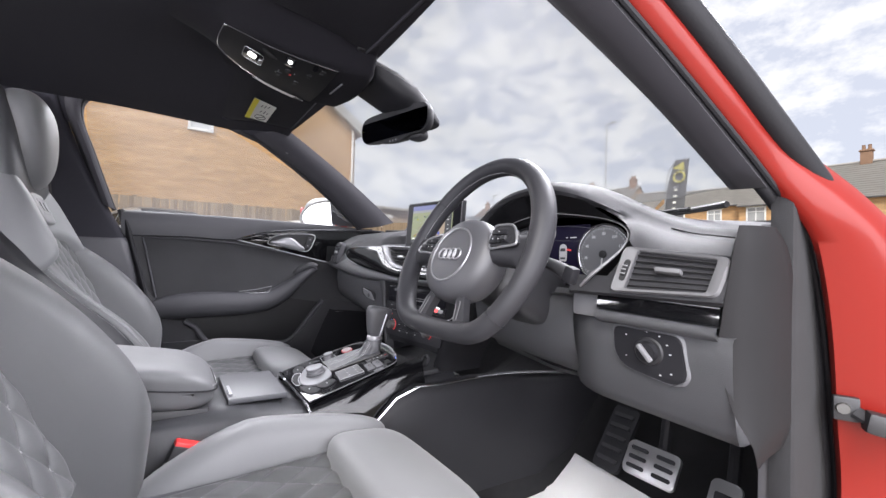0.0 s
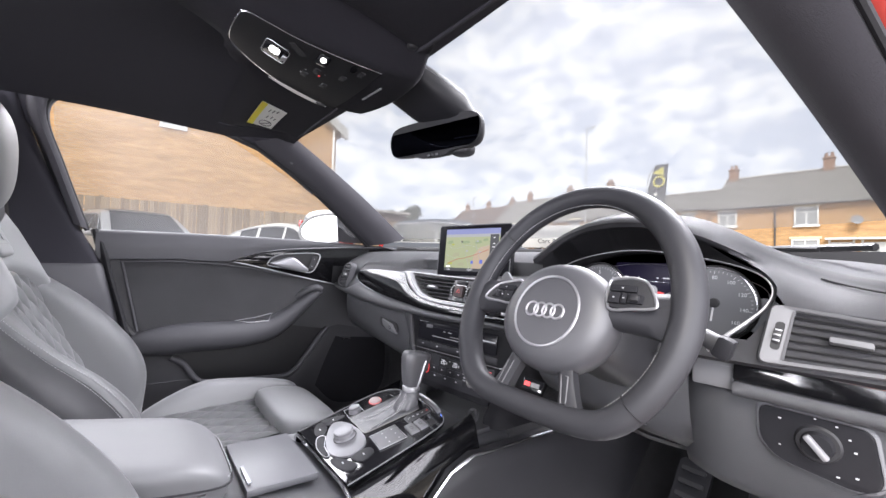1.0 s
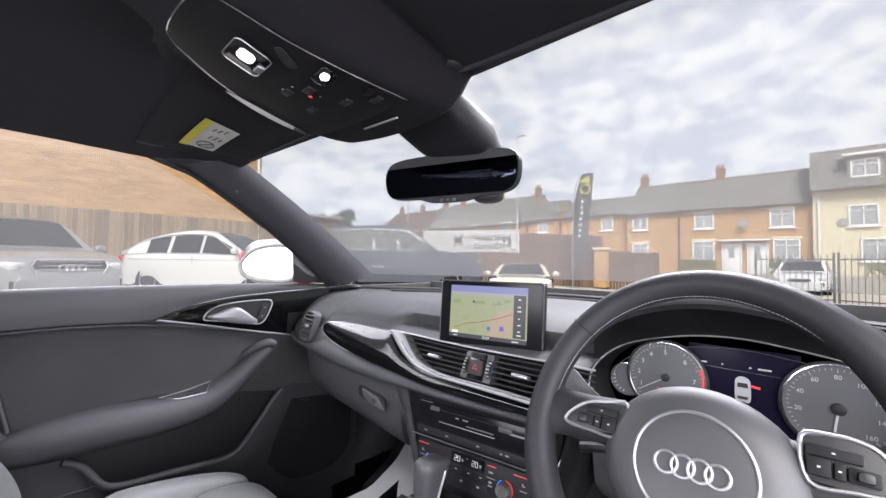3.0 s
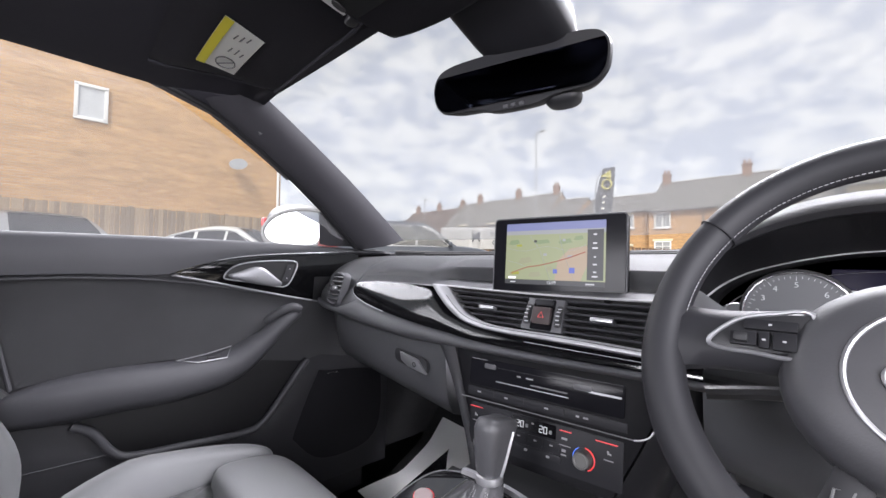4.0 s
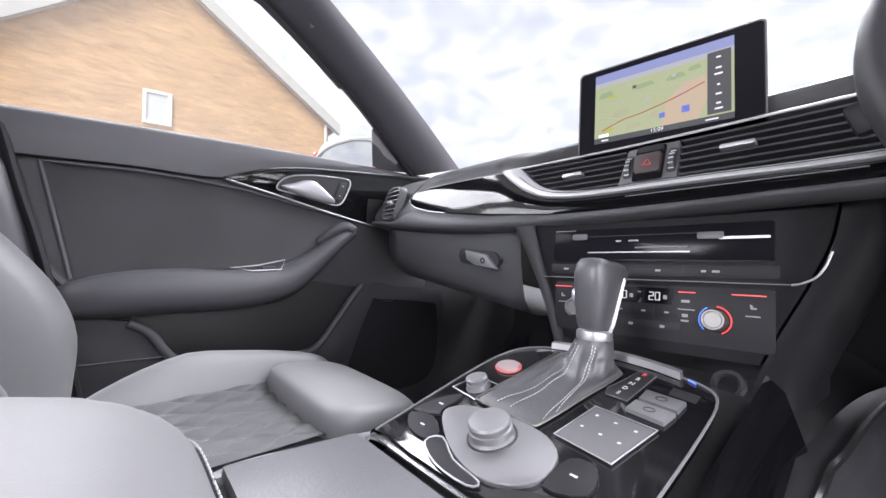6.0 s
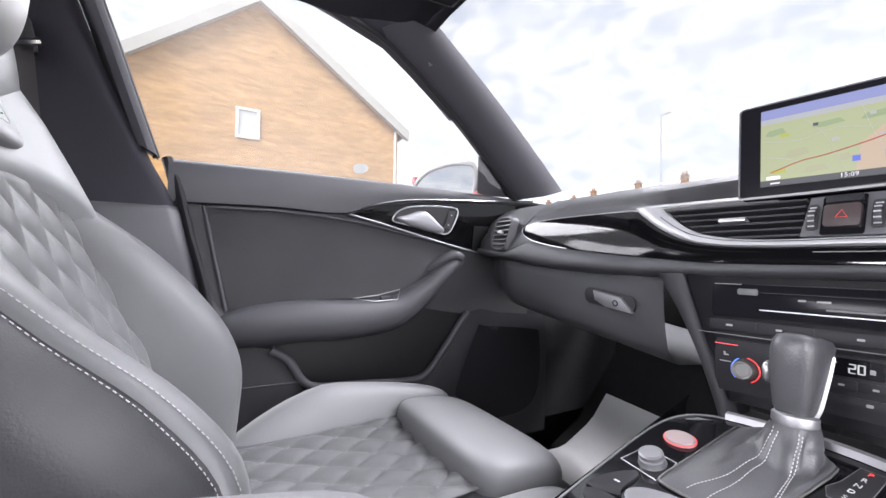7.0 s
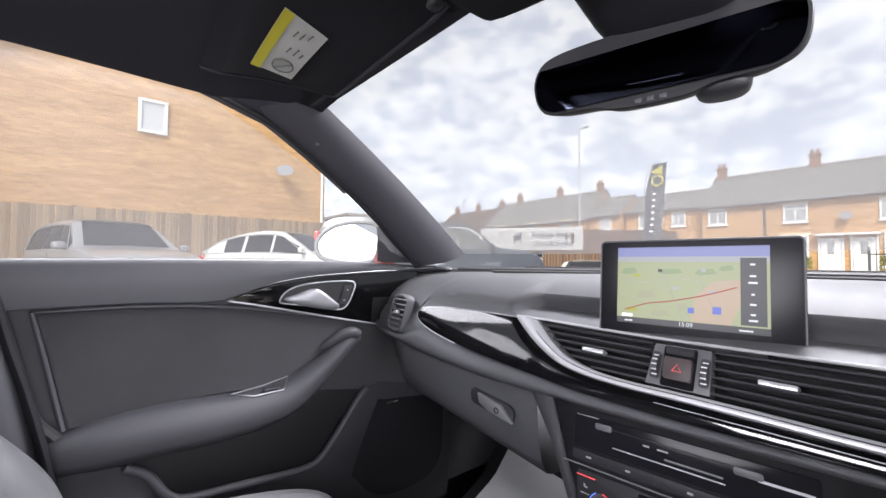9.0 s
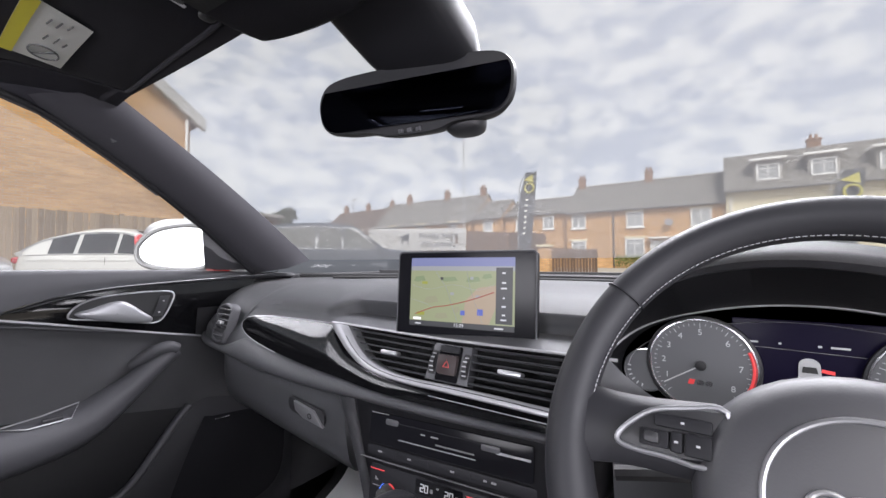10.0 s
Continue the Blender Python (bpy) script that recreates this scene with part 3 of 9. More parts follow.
red_in = spline([E2(q, 1) + OUT * 0.038 for q in (-0.35, 0.0, 0.25, 0.5, 0.75, 0.95)] + [(0.776, 0.790, 0.990), (0.785, 0.824, 0.932), (0.790, 0.860, 0.818), (0.790, 0.890, 0.688), (0.790, 0.915, 0.569), (0.790, 0.87, 0.42), (0.790, 0.70, 0.31), (0.790, 0.2, 0.30)], 6)
rows = []
for i, p in enumerate(red_in):
    w = lerp(0.032, 0.11, ramp(i, 26, 50))
    o = lerp(0, 1, ramp(i, 30, 44))
    d = OUT.lerp(V((0.86, 0.50, 0.0)), o)
    rows.append([p + V((-0.004, 0.006, -0.004)), p + V((0.003, -0.002, 0)), p + d * w * 0.3 + V((0.004, -0.006, 0.002)), p + d * w * 0.7 + V((0.003, -0.004, 0.002)), p + d * w, p + d * w + V((-0.006, 0.04, 0.03)), p + V((-0.004, 0.05, 0.03))])
frame_red = part("door_frame", loft(rows, caps=True, closed_v=True), RED, angle=55)
tagged(frame_red, "glossy red painted door frame and windscreen pillar", "car body", kind="structure")
# front wing beside the hinge
rows = []
for j in range(8):
    z = lerp(0.30, 0.93, j / 7)
    rows.append([V((0.80, 0.955, z)), V((0.87, 0.985, z)), V((0.905 + 0.02 * math.sin(j / 7 * 3), 1.03, z)), V((0.92 + 0.02 * math.sin(j / 7 * 3), 1.3, z)), V((0.92, 1.9, z - 0.06 * (j / 7))), V((0.80, 1.9, z - 0.05 * (j / 7))), V((0.80, 1.3, z))])
tagged(part("front_wing", loft(rows, caps=True, closed_v=True), RED, angle=50), "glossy red front wing behind the door hinge", "car body", kind="structure")
# black strip outside the windscreen edge
blk = [E2(q, 1) + OUT * 0.082 + V((-0.004, 0.010, 0.006)) for q in (-0.35, -0.1, 0.1, 0.3, 0.5, 0.7, 0.9, 1.03, 1.12)]
tagged(part("windscreen_moulding", tube(spline(blk, 6), lambda s: 0.0165 - 0.010 * ramp(s, 0.9, 1.0), 20), RUBBER), "black moulding along the windscreen edge", "trim", kind="structure")
# door check strap
hinge = empty("door_check_strap", "steel and black plastic door check strap bolted to red hinge post", "door hinge", at=(0.81, 0.88, 0.70))
part("bolt_plate", box((0.030, 0.012, 0.036), (0.803, 0.878, 0.717), 0.004, (0, 0, 25)), DARK, hinge)
part("bolt", lathe([(0.0, 0.006), (0.0075, 0.006), (0.0095, 0.0)], pose(0.801, 0.872, 0.718, 90, 0, 20), 12), KNOB, hinge, "steel bolt head")
part("strap", tube(spline([(0.812, 0.880, 0.715), (0.832, 0.882, 0.705), (0.855, 0.890, 0.700), (0.90, 0.92, 0.698)], 4), 0.010, 8, squash=0.6), RUBBER, hinge)
part("roller_housing", box((0.034, 0.026, 0.030), (0.838, 0.882, 0.704), 0.006, (0, 10, 25)), DARK, hinge)

# glass
def pane(name, rows, label, mat=GLASS):
    bm = loft(rows)
    bmesh.ops.recalc_face_normals(bm, faces=bm.faces)
    me = bpy.data.meshes.new(name)
    bm.to_mesh(me)
    bm.free()
    f = me.polygons[len(me.polygons) // 2]
    if f.normal.dot(V((0, -0.2, 1.1)) - f.center) < 0:
        me.flip_normals()
    ob = link(name, me, mat)
    ob.visible_shadow = False
    tagged(ob, label, "window", kind="structure")


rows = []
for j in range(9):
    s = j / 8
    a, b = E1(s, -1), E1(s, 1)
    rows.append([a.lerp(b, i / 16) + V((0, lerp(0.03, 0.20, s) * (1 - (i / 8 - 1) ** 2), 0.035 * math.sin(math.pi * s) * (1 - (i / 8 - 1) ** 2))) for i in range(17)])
pane("window_1", rows, "clear laminated car windscreen, dusty, with haze put into the glass", SCREEN_GLASS)
rows = []
for s in range(9):
    p = V((-0.765, lerp(-0.10, 0.70, s / 8), 1.045))
    q = WT[min(int(s / 8 * 1.25 * (len(WT) - 1)) + 4, len(WT) - 1)] if s < 6 else E2(max(0.0, (p.y - 0.30) / 0.44), -1)
    rows.append([p, p.lerp(q, 0.5) + V((-0.012, 0, 0)), q + V((-0.02, 0, 0.0))])
pane("window_2", rows, "clear glass of the passenger door window")

# rear of the cabin: plain closing panels with window openings
for k, nm in ((-1, "wall_west"), (1, "wall_east")):
    bm = box((0.05, 1.05, 0.72), (k * 0.765, -0.80, 0.66), 0.01)
    box((0.05, 0.10, 0.36), (k * 0.70, -1.25, 1.18), 0.01, (0, -k * 12, 0), bm=bm)
    tagged(part(nm, bm, PLASTIC), "plain dark lining of the rear cabin side", "car lining", kind="structure")
for k in (-1, 1):
    tagged(part("kick_panel", box((0.03, 0.50, 0.74), (k * 0.755, 1.02, 0.66), 0.01), CARPET), "dark lining at the side of the footwell", "car lining", kind="structure")
bm = box((1.5, 0.05, 0.72), (0, -1.32, 0.66), 0.01)
tagged(part("wall_south", bm, LEATHER), "plain dark rear seat back wall", "car lining", kind="structure")
tagged(part("wall_north", box((1.5, 0.02, 0.75), (0, 1.26, 0.66)), DARK), "dark bulkhead behind the dashboard", "bulkhead", kind="structure")
tagged(part("sill", box((0.11, 1.5, 0.16), (0.80, 0.15, 0.24), 0.03), RED), "red painted sill under the open doorway", "car body", kind="structure")
tagged(part("sill", box((0.12, 1.75, 0.26), (-0.80, 0.35, 0.29), 0.03), DARK), "dark sill under the closed passenger door", "car body", kind="structure")
# ---- passenger door ----
door = empty("passenger_door", "closed black passenger door with alcantara insert and armrest", "car door", at=(-0.76, 0.3, 0.4))
dx = smooth1((-0.10, 0.2, 0.5, 0.85), (-0.748, -0.750, -0.748, -0.735))


def door_pt(y, z, out=0.0):
    """A place on the door's inner face; out: metres towards the cabin."""
    bulge = 0.012 * math.exp(-((z - 0.98) / 0.06) ** 2) - 0.03 * max(0.0, 0.62 - z)
    return V((dx(y) + bulge + out, y, z))


def door_skin(y0, y1, z0, z1, out, ny=24, nz=14, shape=None):
    rows = []
    for i in range(ny + 1):
        y = lerp(y0, y1, i / ny)
        a, b = (z0(y) if callable(z0) else z0), (z1(y) if callable(z1) else z1)
        rows.append([door_pt(y, lerp(a, b, j / nz), out) for j in range(nz + 1)])
    return rows


sill_z = smooth1((-0.10, 0.2, 0.64, 0.85), (1.050, 1.052, 1.044, 1.034))
part("door_base", loft(door_skin(-0.085, 0.87, 0.34, lambda y: 0.99, -0.012), -0.02), PLASTIC, door)
# upper soft rail with rounded top
rows = []
bot = smooth1((-0.09, 0.1, 0.27, 0.35, 0.45, 0.60, 0.87), (0.965, 0.968, 0.968, 0.990, 1.006, 1.015, 1.022))
for i in range(33):
    y = lerp(-0.085, 0.86, i / 32)
    zt, zb = sill_z(y), bot(y)
    p = door_pt(y, zb)
    w = min(1.0, (zt - zb) / 0.07)
    rows.append([p + V((-0.004, 0, 0)), p + V((0.012, 0, 0.002)), p + V((0.018, 0, 0.4 * (zt - zb))), V((p.x + 0.013, y, zt - 0.012 * w)), V((p.x + 0.003, y, zt - 0.002 * w)), V((p.x - 0.012, y, zt)), V((p.x - 0.028, y, zt - 0.010)), V((p.x - 0.045, y, zt - 0.03))])
rail = part("upper_rail", loft(rows, caps=True), DOORPAD, door, "soft black upper door rail", angle=60)
# alcantara insert
ins_top = smooth1((-0.03, 0.1, 0.27, 0.45, 0.63, 0.80), (0.955, 0.957, 0.945, 0.912, 0.880, 0.86))
ins_bot = smooth1((-0.03, 0.1, 0.3, 0.45, 0.60, 0.80), (0.755, 0.765, 0.768, 0.74, 0.715, 0.70))
shear = lambda p: V((p.x, p.y + 0.045 * max(0.0, 1 - (p.y + 0.022) / 0.4) * (0.955 - p.z) / 0.2, p.z))
part("insert", loft([[shear(p) for p in r] for r in door_skin(-0.022, 0.80, ins_bot, ins_top, 0.000, 30, 10)], -0.006), ALCANTARA, door, "dark alcantara door insert")
part("insert_frame", tube([door_pt(-0.027 + 0.042 * (1 - s), lerp(0.755, 0.962, s), 0.004) for s in (0, 0.25, 0.5, 0.75, 1)] + [door_pt(y, ins_top(y) + 0.006, 0.003) for y in (0.0, 0.1, 0.2, 0.3, 0.45, 0.6, 0.7)], 0.004, 8), DOORPAD, door)
# gloss panel with chrome outline around the handle
wing_top = smooth1((0.255, 0.30, 0.35, 0.42, 0.52, 0.66, 0.80), (0.966, 0.983, 0.998, 1.010, 1.018, 1.026, 1.036))
wing_bot = smooth1((0.255, 0.35, 0.45, 0.55, 0.63, 0.72), (0.966, 0.945, 0.921, 0.898, 0.882, 0.868))
part("gloss_panel", loft(door_skin(0.258, 0.74, wing_bot, wing_top, 0.010, 26, 8), -0.008), GLOSS, door, "piano black trim panel")
part("chrome_line", tube([door_pt(y, wing_top(y), 0.016) for y in np.linspace(0.255, 0.80, 24)], 0.0030, 8), CHROME, door, "satin chrome strip")
part("lower_line", tube([door_pt(y, wing_bot(y), 0.011) for y in np.linspace(0.258, 0.72, 18)], 0.0026, 6), SILVER, door)
# handle recess and lever
rec = [door_pt(p.x, p.y, 0.0125) for p in spline([(0.366, 0.957, 0), (0.376, 0.976, 0), (0.402, 0.990, 0), (0.445, 0.997, 0), (0.500, 1.000, 0), (0.538, 0.999, 0), (0.549, 0.990, 0), (0.542, 0.966, 0), (0.530, 0.940, 0), (0.516, 0.930, 0), (0.490, 0.932, 0), (0.430, 0.944, 0), (0.385, 0.951, 0)], 3, True)]
# flat near-black face stands for the shade inside the recess
bm = bmesh.new()
bm.faces.new([bm.verts.new(p) for p in rec])
part("handle_bowl", bm, VOID, door, "flat black face for the shaded handle recess")
part("handle_frame", tube(rec, 0.0018, 8, closed=True), SATIN, door, "chrome handle surround")
lev = spline([(0.381, 0.957, 0), (0.402, 0.947, 0), (0.440, 0.938, 0), (0.480, 0.931, 0), (0.508, 0.930, 0), (0.513, 0.938, 0), (0.497, 0.950, 0), (0.478, 0.964, 0), (0.458, 0.975, 0), (0.436, 0.974, 0), (0.408, 0.965, 0)], 4, True)
lev = [V((p.x - 0.006, p.y + 0.005 + 0.12 * (p.y - 0.952), 0)) for p in lev]
lc = V((0.441, 0.957, 0))
rows = [[door_pt(lc.x + (p.x - lc.x) * f, lc.y + (p.y - lc.y) * f, o) for p in lev] for f, o in ((1.0, 0.010), (1.0, 0.017), (0.93, 0.0215), (0.75, 0.0235), (0.35, 0.0245), (0.02, 0.0248))]
part("handle_lever", grid_bm(rows, closed_v=True)[0], SILVER, door, "satin chrome door lever", angle=60)
part("lock_switch", loft([[door_pt(y + d, z, 0.0165) for z, d in ((0.944, 0.0), (0.966, 0.007), (0.990, 0.014))] for y in (0.506, 0.516, 0.526)], -0.004), PLASTIC, door)
for z in (0.953, 0.978):
    part("switch_icon", box((0.001, 0.006, 0.004), door_pt(0.521 + 0.3 * (z - 0.96), z, 0.0175)), ICON, door)
# small loudspeaker grille patch by the dash vent
part("tweeter_grille", loft(door_skin(0.60, 0.655, lambda y: 0.885, lambda y: 0.955, 0.0125, 4, 4), -0.004), DARK, door)
# armrest sweeping up into the pull handle
ap = spline([(0.000, 0.712, 0.020), (0.06, 0.722, 0.045), (0.16, 0.728, 0.058), (0.28, 0.726, 0.060), (0.38, 0.738, 0.058), (0.45, 0.782, 0.056), (0.51, 0.832, 0.052), (0.555, 0.862, 0.040)], 5)
rows = []
for i, q in enumerate(ap):
    s = i / (len(ap) - 1)
    h = smooth1((0, 0.15, 0.5, 0.62, 0.8, 1.0), (0.034, 0.042, 0.040, 0.034, 0.022, 0.017))(s)
    c = door_pt(q.x, q.y, 0)
    o = q.z
    t = (ap[min(i + 1, len(ap) - 1)] - ap[max(i - 1, 0)]).normalized()
    nrm = V((0, -t.y, t.x))
    lo = -0.012 if s < 0.62 else lerp(-0.012, 0.012, min(1, (s - 0.62) / 0.15)) if s < 0.95 else -0.006
    rows.append([c + V((lo, 0, 0)) - nrm * h * 0.9, c + V((o * 0.6, 0, 0)) - nrm * h, c + V((o, 0, 0)) - nrm * h * 0.5, c + V((o * 1.04, 0, 0)) + nrm * h * 0.25, c + V((o * 0.92, 0, 0)) + nrm * h * 0.8, c + V((o * 0.6, 0, 0)) + nrm * h, c + V((lo, 0, 0)) + nrm * h * 0.95])
part("armrest", loft(rows, caps=True, closed_v=True), DOORPAD, door, "padded black armrest with sweeping pull handle", angle=70)
hook = spline([(0.552, 0.866, 0.036), (0.535, 0.874, 0.036), (0.512, 0.868, 0.030), (0.493, 0.852, 0.016), (0.482, 0.838, -0.004)], 5)
part("grip_hook", tube([door_pt(q.x, q.y, q.z) for q in hook], 0.013, 10), DOORPAD, door, "curled upper end of the pull handle")
# black rubber seal along the rear edge, and under the glass
part("rear_seal", tube(spline([door_pt(y, z, 0.008) for y, z in ((-0.088, 1.048), (-0.082, 1.027), (-0.060, 0.944), (-0.037, 0.844), (-0.022, 0.785), (0.006, 0.745), (0.036, 0.708), (0.070, 0.688), (0.105, 0.680))], 4), 0.0100, 8), VOID, door, "black rubber door seal")
part("glass_seal", tube([V((door_pt(y, bot(y)).x - 0.036, y, sill_z(y) - 0.010)) for y in np.linspace(-0.08, 0.72, 20)], 0.007, 8), RUBBER, door, "black window seal")
# window switch bezel on the armrest
part("switch_bezel", tube([door_pt(0.27, 0.772, 0.03), door_pt(0.33, 0.778, 0.028), door_pt(0.385, 0.79, 0.03), door_pt(0.37, 0.768, 0.05), door_pt(0.31, 0.766, 0.05)], 0.0014, 6, closed=True), SATIN, door)
part("window_switch", box((0.012, 0.03, 0.008), door_pt(0.345, 0.772, 0.042), 0.003), DARK, door)
# storage pocket with raised rim, lower panel, loudspeaker
pock = spline([(0.10, 0.668), (0.135, 0.645), (0.165, 0.598), (0.20, 0.578), (0.30, 0.570), (0.42, 0.562), (0.47, 0.575), (0.52, 0.635), (0.565, 0.695), (0.59, 0.722)], 5)
part("pocket_rim", tube([door_pt(p.x, p.y, 0.012) for p in pock], 0.009, 10), DOORPAD, door, "moulded rim of the door pocket")
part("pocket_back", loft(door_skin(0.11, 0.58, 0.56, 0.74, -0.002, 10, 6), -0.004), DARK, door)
rows = []
for i in range(29):
    y = lerp(-0.05, 0.86, i / 28)
    zt = smooth1((-0.05, 0.10, 0.165, 0.20, 0.30, 0.42, 0.47, 0.52, 0.565, 0.60, 0.70, 0.86), (0.70, 0.668, 0.598, 0.578, 0.570, 0.562, 0.575, 0.635, 0.695, 0.722, 0.715, 0.70))(y)
    rows.append([door_pt(y, lerp(0.36, zt, j / 6), 0.016 if j < 6 else 0.004) for j in range(7)])
part("lower_panel", loft(rows, -0.01), HOODPAD, door, "moulded lower door panel", angle=50)
part("panel_crease", tube([door_pt(y, 0.598 - 0.02 * (y - 0.05), 0.017) for y in np.linspace(0.03, 0.17, 6)], 0.0015, 6), DOORPAD, door)
spk = [door_pt(y, z, 0.019) for y, z in ((0.615, 0.675), (0.64, 0.683), (0.80, 0.665), (0.83, 0.64), (0.83, 0.50), (0.79, 0.44), (0.70, 0.425), (0.62, 0.44), (0.56, 0.50), (0.555, 0.53))]
bm = bmesh.new()
bm.faces.new([bm.verts.new(p) for p in spline(spk, 3, True)])
bmesh.ops.solidify(bm, geom=bm.faces[:], thickness=0.004)
part("speaker_grille", bm, STACK, door, "black loudspeaker grille")
part("speaker_badge", box((0.002, 0.035, 0.004), door_pt(0.66, 0.676, 0.026), 0.001), CHROME, door)
# mirror triangle cover
tri = [V((-0.752, 0.66, 1.046)), V((-0.735, 0.80, 1.046)), V((-0.70, 0.64, 1.135)), V((-0.705, 0.60, 1.14)), V((-0.745, 0.625, 1.05))]
bm = bmesh.new()
bm.faces.new([bm.verts.new(p) for p in tri])
bmesh.ops.solidify(bm, geom=bm.faces[:], thickness=0.02)
part("mirror_cover", bm, PLASTIC, door, "black triangular mirror cover")

# door mirror outside
dm = empty("door_mirror", "aluminium capped door mirror with bright glass outside passenger window", "wing mirror", at=(-0.98, 0.66, 1.05))
mm = pose(-0.965, 0.655, 1.108, 0, 0, 30)
part("housing", cushion((0.262, 0.13, 0.170), mm @ pose(-0.006, 0.045, 0.004), 3.2, 10, lambda q: V((q.x, q.y + 0.35 * (q.x + 0.1) ** 2, q.z * (1 - 0.5 * max(0, q.x))))), KNOB, dm, "satin aluminium mirror cap")
mo = spline([(0.114, 0, 0.044), (0.06, 0, 0.063), (0.0, 0, 0.062), (-0.06, 0, 0.048), (-0.100, 0, 0.016), (-0.109, 0, -0.014), (-0.086, 0, -0.046), (-0.02, 0, -0.062), (0.07, 0, -0.064), (0.114, 0, -0.044)], 4, True)
bm = bmesh.new()
bm.faces.new([bm.verts.new(p) for p in mo])
bm.transform(mm @ pose(0, -0.030, 0, -7, 0, 0))
part("mirror_glass", bm, MIRROR, dm, "reflecting mirror glass")
part("rim", tube([mm @ pose(0, -0.027, 0, -7, 0, 0) @ p for p in mo], 0.009, 8, closed=True), KNOB, dm, "satin rim round the glass")
# solid red patch put where the cap reflects the car's red paint
part("red_lens", cushion((0.016, 0.024, 0.036), mm @ pose(-0.120, -0.012, 0.022), 3, 5), TAIL, dm, "red patch for the body colour reflected at the outer edge")
part("stalk", box((0.12, 0.05, 0.04), (-0.85, 0.70, 1.055), 0.015, (0, 0, -10)), RED, dm, "red painted mirror foot")
# ---- dashboard ----
dash = empty("dashboard", "black soft-touch dashboard with piano black and aluminium trim", "dashboard", at=(0, 0.9, 0.6))
HOOD = smooth1((0.10, 0.17, 0.205, 0.25, 0.30, 0.36, 0.42, 0.48, 0.55, 0.60, 0.66, 0.76), (0.0, 0.004, 0.022, 0.052, 0.073, 0.083, 0.080, 0.066, 0.038, 0.012, 0.0, 0.0))
FACE_TILT = math.degrees(math.atan(0.40))


def pad_top(x, y):
    """Height of the dash top."""
    base = smooth1((0.62, 0.66, 0.70, 0.78, 0.9, 1.15), (0.978, 0.993, 1.003, 1.014, 1.020, 1.024))(y)
    return base + HOOD(x) * smooth1((0.60, 0.66, 0.75, 0.88, 1.0), (0.95, 1.0, 0.9, 0.35, 0.0))(y)


def y_back(x):
    return 1.12 - 0.50 * x * x


def face_y(x, z):
    """How far ahead the leaning dash face lies at x, z; it curves back into the door at its outer end."""
    return 0.640 - 0.05 * max(0.0, -x - 0.2) + 0.05 * max(0.0, (-x - 0.625) / 0.13) ** 2 + 0.40 * (z - 0.948)


def face_pt(x, z, out=0.0):
    return V((x, face_y(x, z) - out, z + 0.4 * out))


def face_m(x, z, out=0.0):
    return face_at(*face_pt(x, z, out), FACE_TILT)


# edges of the face: top, gloss band, soft roll
z_top = smooth1((-0.765, -0.66, -0.58, -0.55, -0.535, -0.49, -0.39, -0.267, -0.04, 0.20), (0.925, 0.920, 0.912, 0.920, 0.940, 0.951, 0.953, 0.952, 0.9475, 0.949))
g_top = smooth1((-0.543, -0.536, -0.52, -0.485, -0.39, -0.267), (0.932, 0.941, 0.9462, 0.9502, 0.9525, 0.951))
g_low = smooth1((-0.543, -0.536, -0.52, -0.49, -0.438, -0.35, -0.26, -0.21, -0.14, -0.07, 0.02, 0.155, 0.23), (0.932, 0.923, 0.9135, 0.904, 0.893, 0.8805, 0.871, 0.867, 0.8615, 0.860, 0.860, 0.8625, 0.864))
roll_low = smooth1((-0.765, -0.64, -0.455, -0.33, -0.21, -0.16, 0.03, 0.15, 0.26), (0.888, 0.876, 0.855, 0.847, 0.8455, 0.846, 0.850, 0.854, 0.857))
W_LOW = spline([(-0.267, 0.951), (-0.241, 0.931), (-0.205, 0.908), (-0.165, 0.8915), (-0.12, 0.8835), (-0.06, 0.8805), (0.0, 0.8805), (0.08, 0.880), (0.155, 0.879), (0.225, 0.879)], 6)
W_UP = spline([(-0.222, 0.950), (-0.203, 0.934), (-0.181, 0.918), (-0.150, 0.903), (-0.10, 0.893), (-0.045, 0.8905), (0.01, 0.891), (0.085, 0.8905), (0.155, 0.889), (0.225, 0.889)], 6)
wing_low = lambda x: float(np.interp(x, [p.x for p in W_LOW], [p.y for p in W_LOW]))
wing_up = lambda x: float(np.interp(x, [p.x for p in W_UP], [p.y for p in W_UP]))

# upper pad, with the shelf that carries the screen cut into it
rows = []
